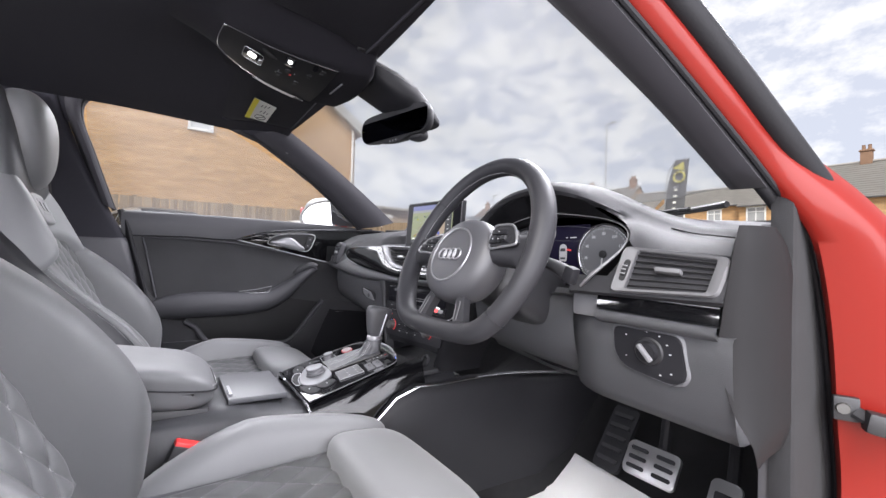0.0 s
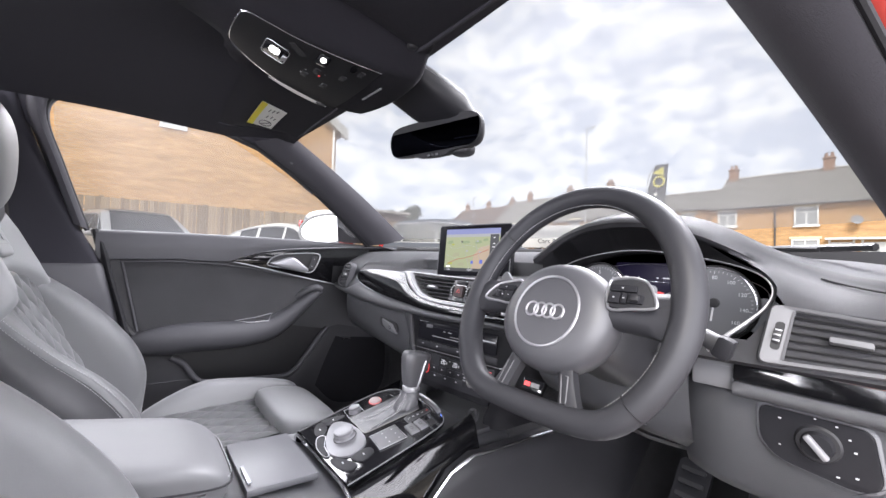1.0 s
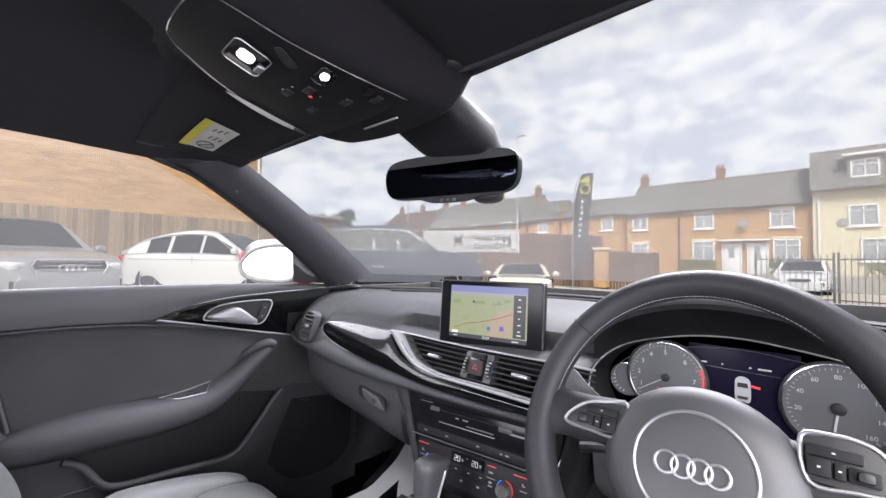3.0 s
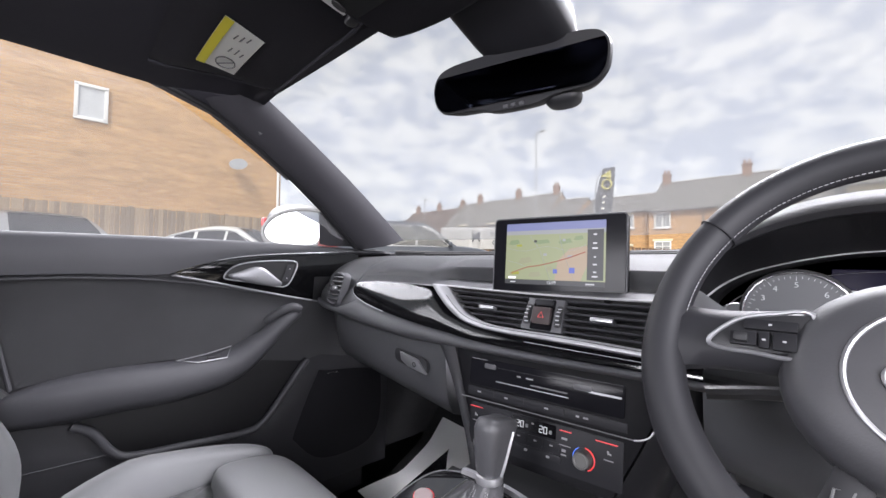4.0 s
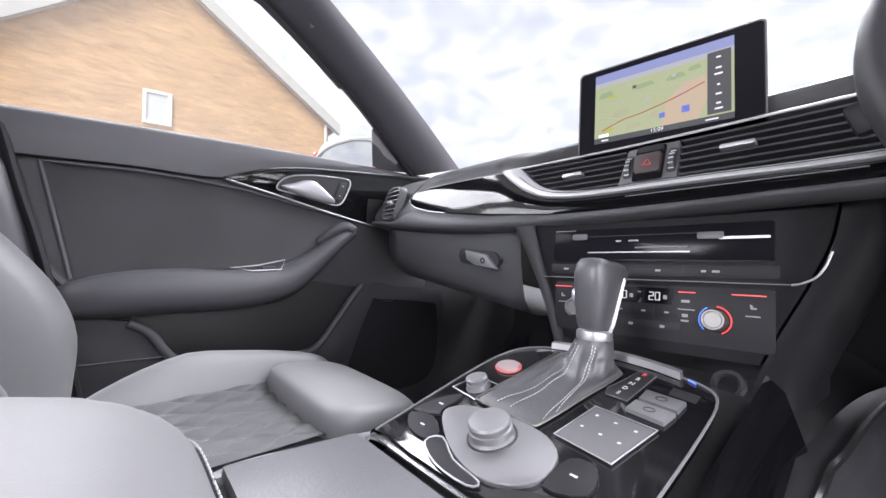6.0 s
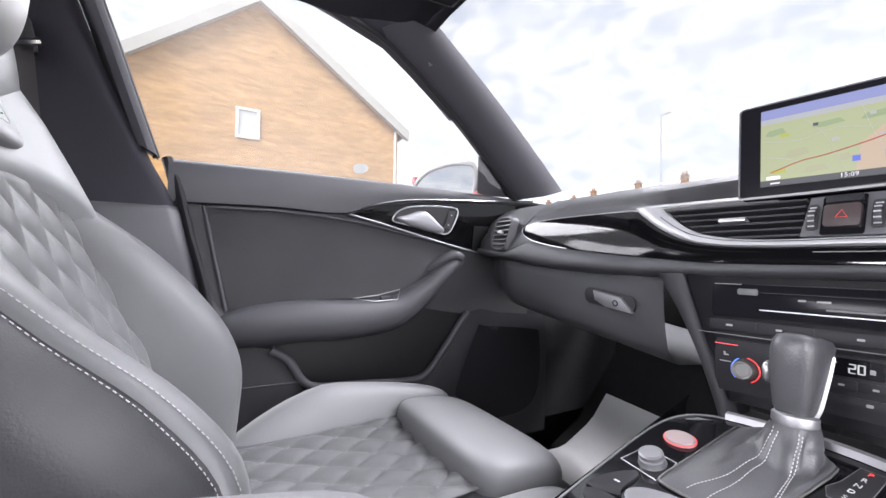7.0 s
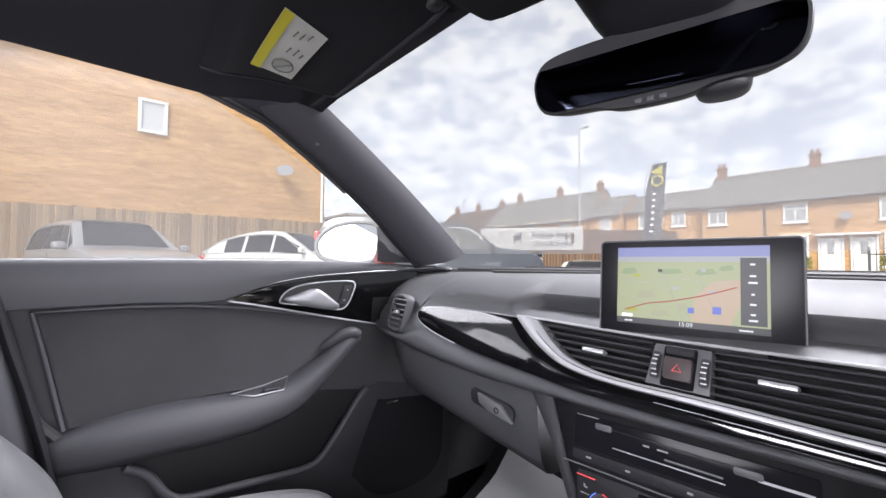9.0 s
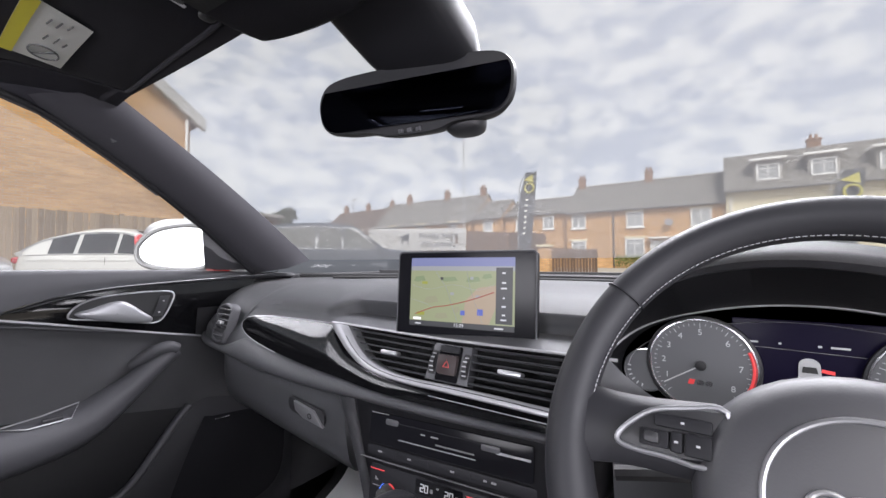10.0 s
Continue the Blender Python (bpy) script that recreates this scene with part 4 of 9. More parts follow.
for i in range(97):
    x = lerp(-0.765, 0.215, i / 96)
    yb, zt = y_back(x), z_top(x)
    k = ramp(x, -0.294, -0.258)
    yt = face_y(x, zt)
    lip_y, lip_z = lerp(yt + 0.014, 0.700, k), lerp(zt + 0.022, 0.991, k ** 0.6)
    r = [V((x, lerp(yb, 0.80, s), pad_top(min(x, 0.1), lerp(yb, 0.80, s)))) for s in (0, 0.2, 0.4, 0.6, 0.8, 1.0)]
    ztop = pad_top(min(x, 0.1), 0.80)
    for s in (0.2, 0.4, 0.6, 0.8, 0.92):
        e = 1 - (1 - s ** 2.2) ** 0.75 if k < 1 else s * 0.5
        r.append(V((x, lerp(0.80, lip_y, s), lerp(ztop, lip_z, lerp(e, s * s, k)))))
    r += [V((x, lip_y, lip_z)), V((x, lip_y - 0.001 * k, lip_z - 0.006)), V((x, lip_y + 0.006 * k - 0.004 * (1 - k), lip_z - lerp(0.010, 0.016, k)))]
    r += [V((x, lerp(yt + 0.006, lip_y + 0.008, k), lerp(zt + 0.009, zt + 0.012, k))), V((x, lerp(yt + 0.004, yt + 0.022, k), zt + lerp(0.006, 0.009, k))), V((x, yt + 0.001, zt + 0.003)), V((x, yt, zt))]
    rows.append(r)
part("upper_pad", loft(rows, 0.005), PAD, dash, "soft grained upper dash pad", angle=50)
# line where the pad meets the windscreen
part("defrost_strip", tube([V((x, y_back(x) - 0.06, pad_top(x, 1.0) + 0.006)) for x in np.linspace(-0.66, 0.66, 30)], 0.006, 6), DARK, dash, "black defroster strip")
part("defrost_slot", tube([V((x, y_back(x) - 0.10, pad_top(x, 0.97) + 0.002)) for x in np.linspace(-0.55, 0.60, 30)], 0.004, 6), VOID, dash)

# hood over the instruments, running on into the pad above the driver's vent
crest = smooth1((0.44, 0.46, 0.49, 0.52, 0.55, 0.583, 0.61, 0.65, 0.70, 0.745), (1.074, 1.067, 1.055, 1.041, 1.026, 1.011, 0.999, 0.987, 0.979, 0.972))
vent_top = smooth1((0.54, 0.58, 0.60, 0.66, 0.745), (0.946, 0.948, 0.9485, 0.942, 0.933))
lip_z2 = smooth1((0.44, 0.47, 0.50, 0.53, 0.555, 0.575, 0.586, 0.592, 0.600, 0.66, 0.745), (1.026, 1.022, 1.016, 1.007, 0.997, 0.986, 0.973, 0.956, 0.9485, 0.942, 0.933))
rows = []
for i in range(71):
    x = lerp(0.195, 0.748, i / 70)
    yb = y_back(x)
    t = ramp(x, 0.455, 0.590)
    a = pad_top(x, 0.66)
    c, v = crest(max(0.44, x)), lip_z2(max(0.44, x))
    yv = lerp(0.668 + 0.42 * (v - 0.968), 0.655 + 0.11 * (x - 0.60), ramp(x, 0.582, 0.600))
    top = lambda y: lerp(pad_top(x, y), lerp(c, 1.012, min(1.0, max(0.0, (y - 0.76) / 0.2))), t)
    r = [V((x, lerp(yb, 0.78, s), top(lerp(yb, 0.78, s)))) for s in (0, 0.2, 0.4, 0.6, 0.8, 1.0)]
    arch_sec = [(0.74, pad_top(x, 0.74)), (0.70, pad_top(x, 0.70)), (0.672, a - 0.001), (0.660, a - 0.005), (0.656, a - 0.012), (0.660, a - 0.019), (0.690, a - 0.023), (0.738, a - 0.026)]
    vent_sec = [(0.762, c), (0.752, c - 0.002), (0.743, c - 0.008), (0.732, c - 0.016), (0.716, c - 0.020), (yv + 0.034, lerp(c - 0.020, v, 0.25)), (yv + 0.012, lerp(c - 0.020, v, 0.62)), (yv, v)]
    r += [V((x, lerp(p, q, t), lerp(s, u, t))) for (p, s), (q, u) in zip(arch_sec, vent_sec)]
    rows.append(r)
part("cluster_hood", loft(rows, 0.005), HOODPAD, dash, "soft grained hood over the instruments", angle=50)
part("hood_seam", tube([V((x, 0.735 - 0.02 * ramp(x, 0.62, 0.73), crest(x) - 0.0135)) for x in np.linspace(0.62, 0.742, 10)], 0.0012, 5), VOID, dash)

# gloss trim band: a leaf at its outer end, then a narrow strip below the vents
rows = []
for x in list(np.linspace(-0.543, -0.515, 12)) + list(np.linspace(-0.505, 0.225, 64)):
    hi = g_top(x) if x < -0.267 else wing_low(x) + 0.002
    lo = g_low(x)
    bulge = 0.0042 * min(1.0, (hi - lo) / 0.05)
    rows.append([face_pt(x, lerp(hi, lo, 0), -0.002)] + [face_pt(x, lerp(hi, lo, s), 0.0015 + bulge * math.sin(math.pi * s) ** 0.8) for s in (0.02, 0.1, 0.22, 0.36, 0.5, 0.64, 0.78, 0.9, 0.98)] + [face_pt(x, lo, -0.002)])
part("gloss_band", loft(rows, 0.003), GLOSS, dash, "piano black trim band", angle=50)
leaf = [face_pt(x, g_top(x), 0.001) for x in np.linspace(-0.268, -0.543, 30)] + [face_pt(x, g_low(x), 0.001) for x in np.linspace(-0.542, -0.40, 16)]
part("band_outline", tube(leaf, 0.0010, 6), SATIN, dash, "thin silver outline")
# thin satin tube laid along the band as a fixed glint
part("band_glint_line", tube([face_pt(x, 0.8725 - 0.001 * (x - 0.03), 0.0058) for x in np.linspace(-0.02, 0.20, 12)], 0.0006, 5), SATIN, dash, "fine metal line for the glint on the band")

# outer end of the face round the vent
rows = []
for x in np.linspace(-0.765, -0.50, 45):
    hi = z_top(x) + 0.002 if x < -0.545 else g_low(max(x, -0.543)) + 0.002
    rows.append([face_pt(x, lerp(hi, roll_low(x) + 0.012, s), -0.001 + 0.004 * math.sin(math.pi * s)) for s in np.linspace(0, 1, 7)])
part("end_face", loft(rows, 0.004), PAD, dash, angle=60)
# soft roll under the band
rows = []
for x in np.linspace(-0.765, 0.24, 75):
    hi = g_low(max(x, -0.543)) if x > -0.50 else lerp(roll_low(x) + 0.012, g_low(-0.50), ramp(x, -0.60, -0.50))
    lo = roll_low(x)
    o = 0.004 + 0.007 * min(1.0, (hi - lo) / 0.03)
    rows.append([face_pt(x, hi + 0.001, -0.004), face_pt(x, hi - 0.001, 0.001)] + [face_pt(x, lerp(hi, lo, s), o * math.sin(0.15 + 2.2 * s)) for s in (0.15, 0.35, 0.55, 0.75, 0.9)] + [face_pt(x, lo, 0.004), face_pt(x, lo - 0.002, -0.004), face_pt(x, lo, -0.02)])
part("lower_roll", loft(rows, 0.003), PAD, dash, "soft roll below the trim band", angle=60)

# silver wing that frames the centre vents
rows = []
for lo, up in zip(W_LOW, W_UP):
    q = lambda s, o: face_pt(lerp(lo.x, up.x, s), lerp(lo.y, up.y, s), o)
    rows.append([q(0, -0.004), q(0.0, 0.004), q(0.12, 0.0062), q(0.45, 0.0070), q(0.80, 0.0058), q(0.97, 0.003), q(1.0, -0.004), q(1.0, -0.022), q(0.5, -0.022)])
part("silver_wing", loft(rows, caps=True, closed_v=True), WING, dash, "brushed aluminium strip round the vents", angle=40)
part("wing_shadow_line", tube([face_pt(lerp(a.x, b.x, 0.60), lerp(a.y, b.y, 0.60), 0.0066) for a, b in zip(W_LOW[6:], W_UP[6:])], 0.0006, 5), STACK, dash)
part("top_strip", tube([face_pt(x, z_top(x) + 0.001, 0.002) for x in np.linspace(-0.267, 0.225, 26)], 0.0022, 8, squash=0.7), WING, dash, "thin metal strip above the vents")


def vent(x0, x1, n, knob_x):
    """A centre air vent: dark well, slats and a thumb knob between the top strip and the wing."""
    xs = np.linspace(x0, x1, 60)
    v = part("air_vent", loft([[face_pt(x, lerp(wing_up(x) - 0.002, z_top(x) + 0.002, s), -0.030) for s in (0, 0.5, 1)] for x in xs[::5]], 0.003), VOID, dash, "black slatted air vent")
    for k in range(n):
        s = (k + 0.55) / n
        pts = [(x, lerp(0.8925, z_top(x) - 0.001, s)) for x in xs]
        pts = [p for p in pts if p[1] > wing_up(p[0]) + 0.002]
        if len(pts) < 3:
            continue
        pts = pts[::8] + pts[-1:]
        part("slat", loft([[face_pt(x, z + 0.0013, -0.002), face_pt(x, z, -0.0002), face_pt(x, z - 0.0013, -0.002), face_pt(x, z + 0.001, -0.026), face_pt(x, z + 0.003, -0.026)] for x, z in pts], caps=True, closed_v=True), PLASTIC, v)
    zk = lerp(0.8925, z_top(knob_x), 0.46)
    bm = box((0.034, 0.0065, 0.014), (0, 0, 0.002), 0.0028)
    bm.transform(face_m(knob_x, zk, 0.0))
    part("thumb_knob", bm, SATIN, v, "silver vent thumb knob")
    return v


vent(-0.224, -0.036, 6, -0.112)
vent(0.036, 0.215, 6, 0.098)
# centre module: hazard button and two thumb wheels
cm_poly = [(-0.031, 0.027), (0.034, 0.027), (0.037, -0.026), (-0.037, -0.026)]
cm = part("centre_module", prism(cm_poly, 0.016, face_m(0.0, 0.9175, -0.014), 0.0015), PLASTIC, dash, "grey module with hazard button")
hm = face_m(0.001, 0.9175, 0.0)
part("hazard_well", prism(rounded(0.038, 0.050, 0.003), 0.002, hm @ pose(0, 0, 0.0005)), GLOSS, cm, "glossy black hazard button surround")
hz_face = material("dark_red_brown_button", (0.030, 0.022, 0.022), 0.45, spec=0.25)
part("hazard_button", prism(rounded(0.032, 0.027, 0.003), 0.006, hm @ pose(0, -0.002, 0.002) @ pose(0, 0, 0, 7, 0, 0), 0.0015), hz_face, cm, "dark hazard button with red triangle")
part("hazard_top_lip", prism(rounded(0.032, 0.009, 0.002), 0.0045, hm @ pose(0, 0.0195, 0.002), 0.001), STACK, cm, "grey metal lip above the button")
tri_b = [hm @ V((0.0060 * math.sin(a), -0.003 + 0.0060 * math.cos(a), 0.0083)) for a in (0, 2.094, 4.189)]
part("hazard_triangle", tube(tri_b, 0.0006, 5, closed=True), ICON_RED, cm, "red warning triangle")
for x in (-0.0275, 0.0285):
    part("wheel_slot", prism(rounded(0.0105, 0.034, 0.003), 0.0015, hm @ pose(x, -0.001, 0.001)), VOID, cm)
    w = part("thumb_wheel", lathe([(0.0, -0.0032), (0.0185, -0.0032), (0.019, -0.0015), (0.019, 0.0015), (0.0185, 0.0032), (0.0, 0.0032)], hm @ pose(x, -0.001, -0.012) @ pose(0, 0, 0, 0, 90, 0), 28), DARK, cm, "ribbed vent thumb wheel")
    for k in range(5):
        a = radians(-40 + 20 * k)
        rb = box((0.0064, 0.0016, 0.0016), (x, -0.001 + 0.019 * math.sin(a), -0.012 + 0.019 * math.cos(a)), 0.0004)
        rb.transform(hm)
        part("wheel_rib", rb, SATIN, cm)
# outer vent at the door: rounded trapezoid with slats
om = face_at(-0.6075, 0.602, 0.928, 16, -5)
ov = spline([(-0.036, 0.026, 0), (-0.020, 0.041, 0), (0.010, 0.043, 0), (0.033, 0.036, 0), (0.037, 0.015, 0), (0.034, -0.030, 0), (0.026, -0.041, 0), (0.0, -0.043, 0), (-0.027, -0.036, 0), (-0.036, -0.012, 0)], 4, True)
ov = [V((p.x * 0.96, p.y * 0.94, 0)) for p in ov]
lv = part("air_vent", prism([(p.x * 0.92, p.y * 0.92) for p in ov], 0.003, om @ pose(0, 0, -0.012)), VOID, dash, "rounded outer air vent with slats")
part("vent_ring", grid_bm([[om @ V((p.x * k, p.y * k, z)) for p in ov] for k, z in ((1.14, -0.016), (1.10, -0.002), (1.03, 0.0025), (0.96, 0.002), (0.90, -0.003), (0.88, -0.014))], closed_v=True)[0], HOODPAD, lv, angle=70)
for k in range(6):
    y = (k - 2.5) * 0.0118
    xs2 = [p.x for p in ov if abs(p.y - y) < 0.008]
    a, b = min(xs2) * 0.90, max(xs2) * 0.90
    sl_b = box((b - a, 0.0034, 0.016), ((a + b) / 2, y, -0.006), 0.001, (-14, 0, 0))
    sl_b.transform(om)
    part("slat", sl_b, PLASTIC, lv)
tk0 = box((0.018, 0.008, 0.010), (0.004, 0.001, 0.004), 0.0025)
tk0.transform(om)
part("thumb_knob", tk0, SATIN, lv, "silver vent thumb knob")

# glove box lid and its latch
rows = []
for i in range(29):
    x = lerp(-0.700, -0.206, i / 28)
    zt = roll_low(x) - 0.003
    zb = lerp(0.775, 0.695, (x + 0.700) / 0.494)
    y = lambda z: face_y(max(x, -0.60), 0.846) + 0.018 + 0.06 * ramp(-x, 0.56, 0.70) + 0.12 * (zt - z)
    r = [V((x, y(zt) + 0.03, zt + 0.004)), V((x, y(zt) + 0.002, zt)), V((x, y(zt) - 0.002, zt - 0.004))]
    r += [V((x, y(lerp(zt, zb, s)) - 0.003 - 0.006 * math.sin(math.pi * s), lerp(zt, zb, s))) for s in (0.2, 0.4, 0.6, 0.8)]
    r += [V((x, y(zb) + 0.004, zb + 0.006)), V((x, y(zb) + 0.020, zb)), V((x, y(zb) + 0.20, zb - 0.02)), V((x, y(zb) + 0.40, zb - 0.03))]
    rows.append(r)
gb = part("glove_box", loft(rows, 0.004), PAD, dash, "black glove box lid", angle=50)
lm = face_at(-0.296, face_y(-0.29, 0.846) + 0.014, 0.793, -7) @ pose(0, 0, 0, 0, 0, -7)
part("latch_bowl", prism(rounded(0.104, 0.030, 0.012), 0.003, lm @ pose(-0.006, 0.001, 0), 0.001), DARK, gb)
part("latch", prism([(-0.036, 0.0125), (0.020, 0.0105), (0.046, -0.0125), (-0.010, -0.0125), (-0.032, -0.004)], 0.006, lm @ pose(0.0, 0, 0.002), 0.002), SATIN, gb, "silver glove box latch")
part("key_lock", ring(0.0045, 0.0012, lm @ pose(0.012, -0.001, 0.0085), 16, 6), DARK, gb)


# centre stack, turned a little towards the driver
STACK_TURN = math.degrees(math.atan(0.11))


def stack(x, z, out=0.0):
    """A place on the centre stack's face, which leans forward at its top."""
    return V((x, 0.603 + 0.11 * (x + 0.128) + 0.13 * (z - 0.836) - out, z))


def stack_m(x, z, out=0.0):
    return face_at(*stack(x, z, out), 7.4, STACK_TURN)


side_l = smooth1((0.66, 0.706, 0.763, 0.848), (-0.096, -0.110, -0.135, -0.165))
side_r = smooth1((0.66, 0.707, 0.77, 0.80, 0.850), (0.110, 0.128, 0.156, 0.168, 0.178))
rows = []
for j in range(13):
    z = lerp(0.682, roll_low(0.0) - 0.001, j / 12)
    a, b = side_l(z), side_r(z)
    rows.append([stack(a, z, -0.05), stack(a + 0.001, z, 0.0)] + [stack(lerp(a + 0.004, b - 0.004, i / 10), z, 0.002) for i in range(11)] + [stack(b - 0.001, z, 0.0), stack(b, z, -0.05)])
st = part("console_fascia", loft(rows, 0.004), STACK, dash, "grey plastic centre stack", angle=50)
f_out = smooth1((0.66, 0.70, 0.778, 0.848), (-0.116, -0.131, -0.167, -0.209))
rows = [[stack(side_l(z) - 0.0015, z, -0.02), stack(side_l(z) - 0.002, z, 0.001), stack(lerp(side_l(z), f_out(z), 0.3), z, 0.004), stack(lerp(side_l(z), f_out(z), 0.7), z, 0.003), stack(f_out(z) + 0.003, z, -0.002), stack(f_out(z), z, -0.012), stack(f_out(z) - 0.002, z, -0.10)] for z in np.linspace(0.64, 0.8455, 12)]
part("stack_flank", loft(rows, 0.003), DOORPAD, st, "smooth grey flank of the centre stack", angle=60)
rows = [[stack(side_r(z) + 0.0015, z, -0.02), stack(side_r(z) + 0.002, z, 0.0), stack(side_r(z) + 0.012, z, 0.001), stack(side_r(z) + 0.030, z, -0.006), stack(side_r(z) + 0.042, z, -0.03), stack(side_r(z) + 0.046, z, -0.11)] for z in np.linspace(0.64, 0.852, 12)]
# right flank in near-black plastic, its shade put into the colour
part("stack_flank", loft(rows, 0.003), STACK, st, "smooth grey flank of the centre stack", angle=60)
cd = part("disc_player", prism(rounded(0.256, 0.044, 0.004), 0.004, stack_m(0.002, 0.8115, 0.001), 0.001), BEZEL, st, "glossy black disc player panel")
part("panel_edge", tube([stack(x, z, 0.005) for x, z in ((-0.123, 0.833), (-0.092, 0.833))], 0.0006, 5), PRINT, cd)
part("disc_slot", prism(rounded(0.125, 0.0014, 0.0006), 0.001, stack_m(-0.010, 0.8015, 0.0047)), SILVER, cd, "thin silver disc slot")
part("slot_upper_lip", prism(rounded(0.150, 0.0010, 0.0005), 0.001, stack_m(0.0, 0.8235, 0.0047)), STACK, cd)
part("card_slot", prism(rounded(0.046, 0.0028, 0.001), 0.0014, stack_m(0.103, 0.8165, 0.0047)), SILVER, cd, "bright card slot lip")
part("card_slot", prism(rounded(0.060, 0.0020, 0.0008), 0.0012, stack_m(0.020, 0.8075, 0.0047)), FRAME, cd, "bright card slot lip")
for x, z, w in ((-0.085, 0.8235, 0.022), (0.072, 0.8200, 0.026)):
    part("eject_key", prism(rounded(w, 0.008, 0.002), 0.002, stack_m(x, z, 0.0045), 0.0008), PLASTIC, cd, "small grey eject key")
for x, w in ((-0.031, 0.012), (-0.012, 0.020)):
    part("maker_script", prism(rounded(w, 0.0034, 0.001), 0.0004, stack_m(x, 0.8165, 0.0050)), PRINT, cd)
rowb = part("key_strip", prism(rounded(0.262, 0.0135, 0.002), 0.0024, stack_m(0.003, 0.7785, 0.001), 0.0008), STACK, st, "row of grey keys under the disc slot")
for x in (-0.075, -0.020, 0.045):
    part("key_gap", box((0.0008, 0.0006, 0.013), stack(x, 0.7785, 0.0036)), VOID, rowb)
for x, w in ((-0.104, 0.012), (-0.052, 0.010), (0.018, 0.010), (0.066, 0.008), (0.078, 0.012)):
    part("key_icon", prism(rounded(w, 0.0042, 0.0012), 0.0004, stack_m(x, 0.7785, 0.0034)), PRINT, rowb)
part("silver_line", prism(rounded(0.284, 0.0011, 0.0005), 0.0036, stack_m(0.001, 0.7660, 0.001)), FRAME, st, "thin chrome line")
part("corner_line", tube(spline([stack(x, z, 0.003) for x, z in ((0.172, 0.800), (0.167, 0.785), (0.160, 0.774), (0.150, 0.768), (0.142, 0.766))], 5), 0.0012, 6), SATIN, st, "thin chrome line round the stack corner")
cl = part("climate_panel", prism(rounded(0.250, 0.066, 0.003), 0.002, stack_m(0.006, 0.727, 0.001), 0.0008), STACK, st, "dark climate control panel")
part("climate_display", prism(rounded(0.074, 0.0195, 0.002), 0.001, stack_m(-0.001, 0.7475, 0.0028)), GLOSS, cl, "glossy black climate display")
DIGIT = {"2": "abged", "0": "abcdef"}


def digits(word, m, h, mat, parent):
    """Seven-segment figures, each stroke a thin bar."""
    w, t, x = h * 0.52, h * 0.13, 0.0
    bm = bmesh.new()
    for ch in word:
        if ch == ".":
            box((t, t, 0.0004), (x - w * 0.22, -h / 2 + t / 2, 0), bm=bm)
            continue
        for sname, sx, sy, bw, bh in (("a", 0, h / 2, w, t), ("d", 0, -h / 2, w, t), ("g", 0, 0, w, t), ("f", -w / 2, h / 4, t, h / 2), ("b", w / 2, h / 4, t, h / 2), ("e", -w / 2, -h / 4, t, h / 2), ("c", w / 2, -h / 4, t, h / 2)):
            if sname in DIGIT[ch]:
                box((bw + t * 0.2, bh, 0.0004), (x + sx, sy, 0), bm=bm)
        x += w * 1.5
    bm.transform(m)
    return part("readout", bm, mat, parent, "white temperature digits")


for x in (-0.027, 0.012):
    digits("20", stack_m(x, 0.7470, 0.0042), 0.0092, ICON, cl)
    part("readout_small", prism(rounded(0.0044, 0.0052, 0.001), 0.0004, stack_m(x + 0.0155, 0.7462, 0.0040)), PRINT, cl)
part("readout_sign", prism(rounded(0.004, 0.002, 0.0008), 0.0004, stack_m(-0.002, 0.7515, 0.0040)), PRINT, cl)
for kx in (-0.083, 0.079):
    part("climate_knob", lathe([(0.0, 0.0150), (0.0082, 0.0150), (0.0092, 0.0162), (0.0108, 0.0162), (0.0118, 0.0150), (0.0124, 0.004), (0.0138, 0.0)], stack_m(kx, 0.7245, 0.003), 32), KNOB, cl, "brushed metal temperature knob")
    arc = lambda a0, a1, r: [stack_m(kx, 0.7245, 0.0055) @ V((r * math.sin(a), r * math.cos(a), 0)) for a in np.linspace(a0, a1, 18)]
    part("cold_arc", tube(arc(-2.4, -0.5, 0.0152), 0.0007, 6), ICON_BLUE, cl, "blue light arc")
    part("hot_arc", tube(arc(0.1, 2.7, 0.0153), 0.0009, 6), ICON_RED, cl, "red light arc")
for x, w in ((-0.106, 0.026), (0.050, 0.018), (0.108, 0.030)):
    part("red_mark", prism(rounded(w, 0.0012, 0.0005), 0.0005, stack_m(x, 0.7535, 0.0034)), ICON_RED, cl)
for x in (-0.106, 0.112):
    part("seat_icon", prism([(-0.0045, 0.004), (-0.0015, 0.004), (0.0005, -0.001), (0.0050, -0.001), (0.0050, -0.004), (-0.0035, -0.004)], 0.0005, stack_m(x, 0.7415, 0.0034)), PRINT, cl)
    part("dash_icon", prism(rounded(0.013, 0.0013, 0.0005), 0.0005, stack_m(x, 0.7315, 0.0034)), PRINT, cl)
for z, w, h in ((0.7430, 0.014, 0.005), (0.7335, 0.020, 0.0012), (0.7265, 0.010, 0.006), (0.7205, 0.013, 0.0035)):
    part("mode_icon" if h > 0.002 else "dash_icon", prism(rounded(w, h, 0.0005), 0.0005, stack_m(0.049, z, 0.0034)), PRINT, cl)
for x in (-0.052, -0.024, 0.004, 0.030):
    part("mode_key", prism(rounded(0.024, 0.0115, 0.0015), 0.0014, stack_m(x, 0.7285, 0.0028), 0.0005), STACK, cl)
    part("mode_icon", prism(rounded(0.008, 0.0036, 0.001), 0.0004, stack_m(x, 0.7285, 0.0044)), PRINT, cl)
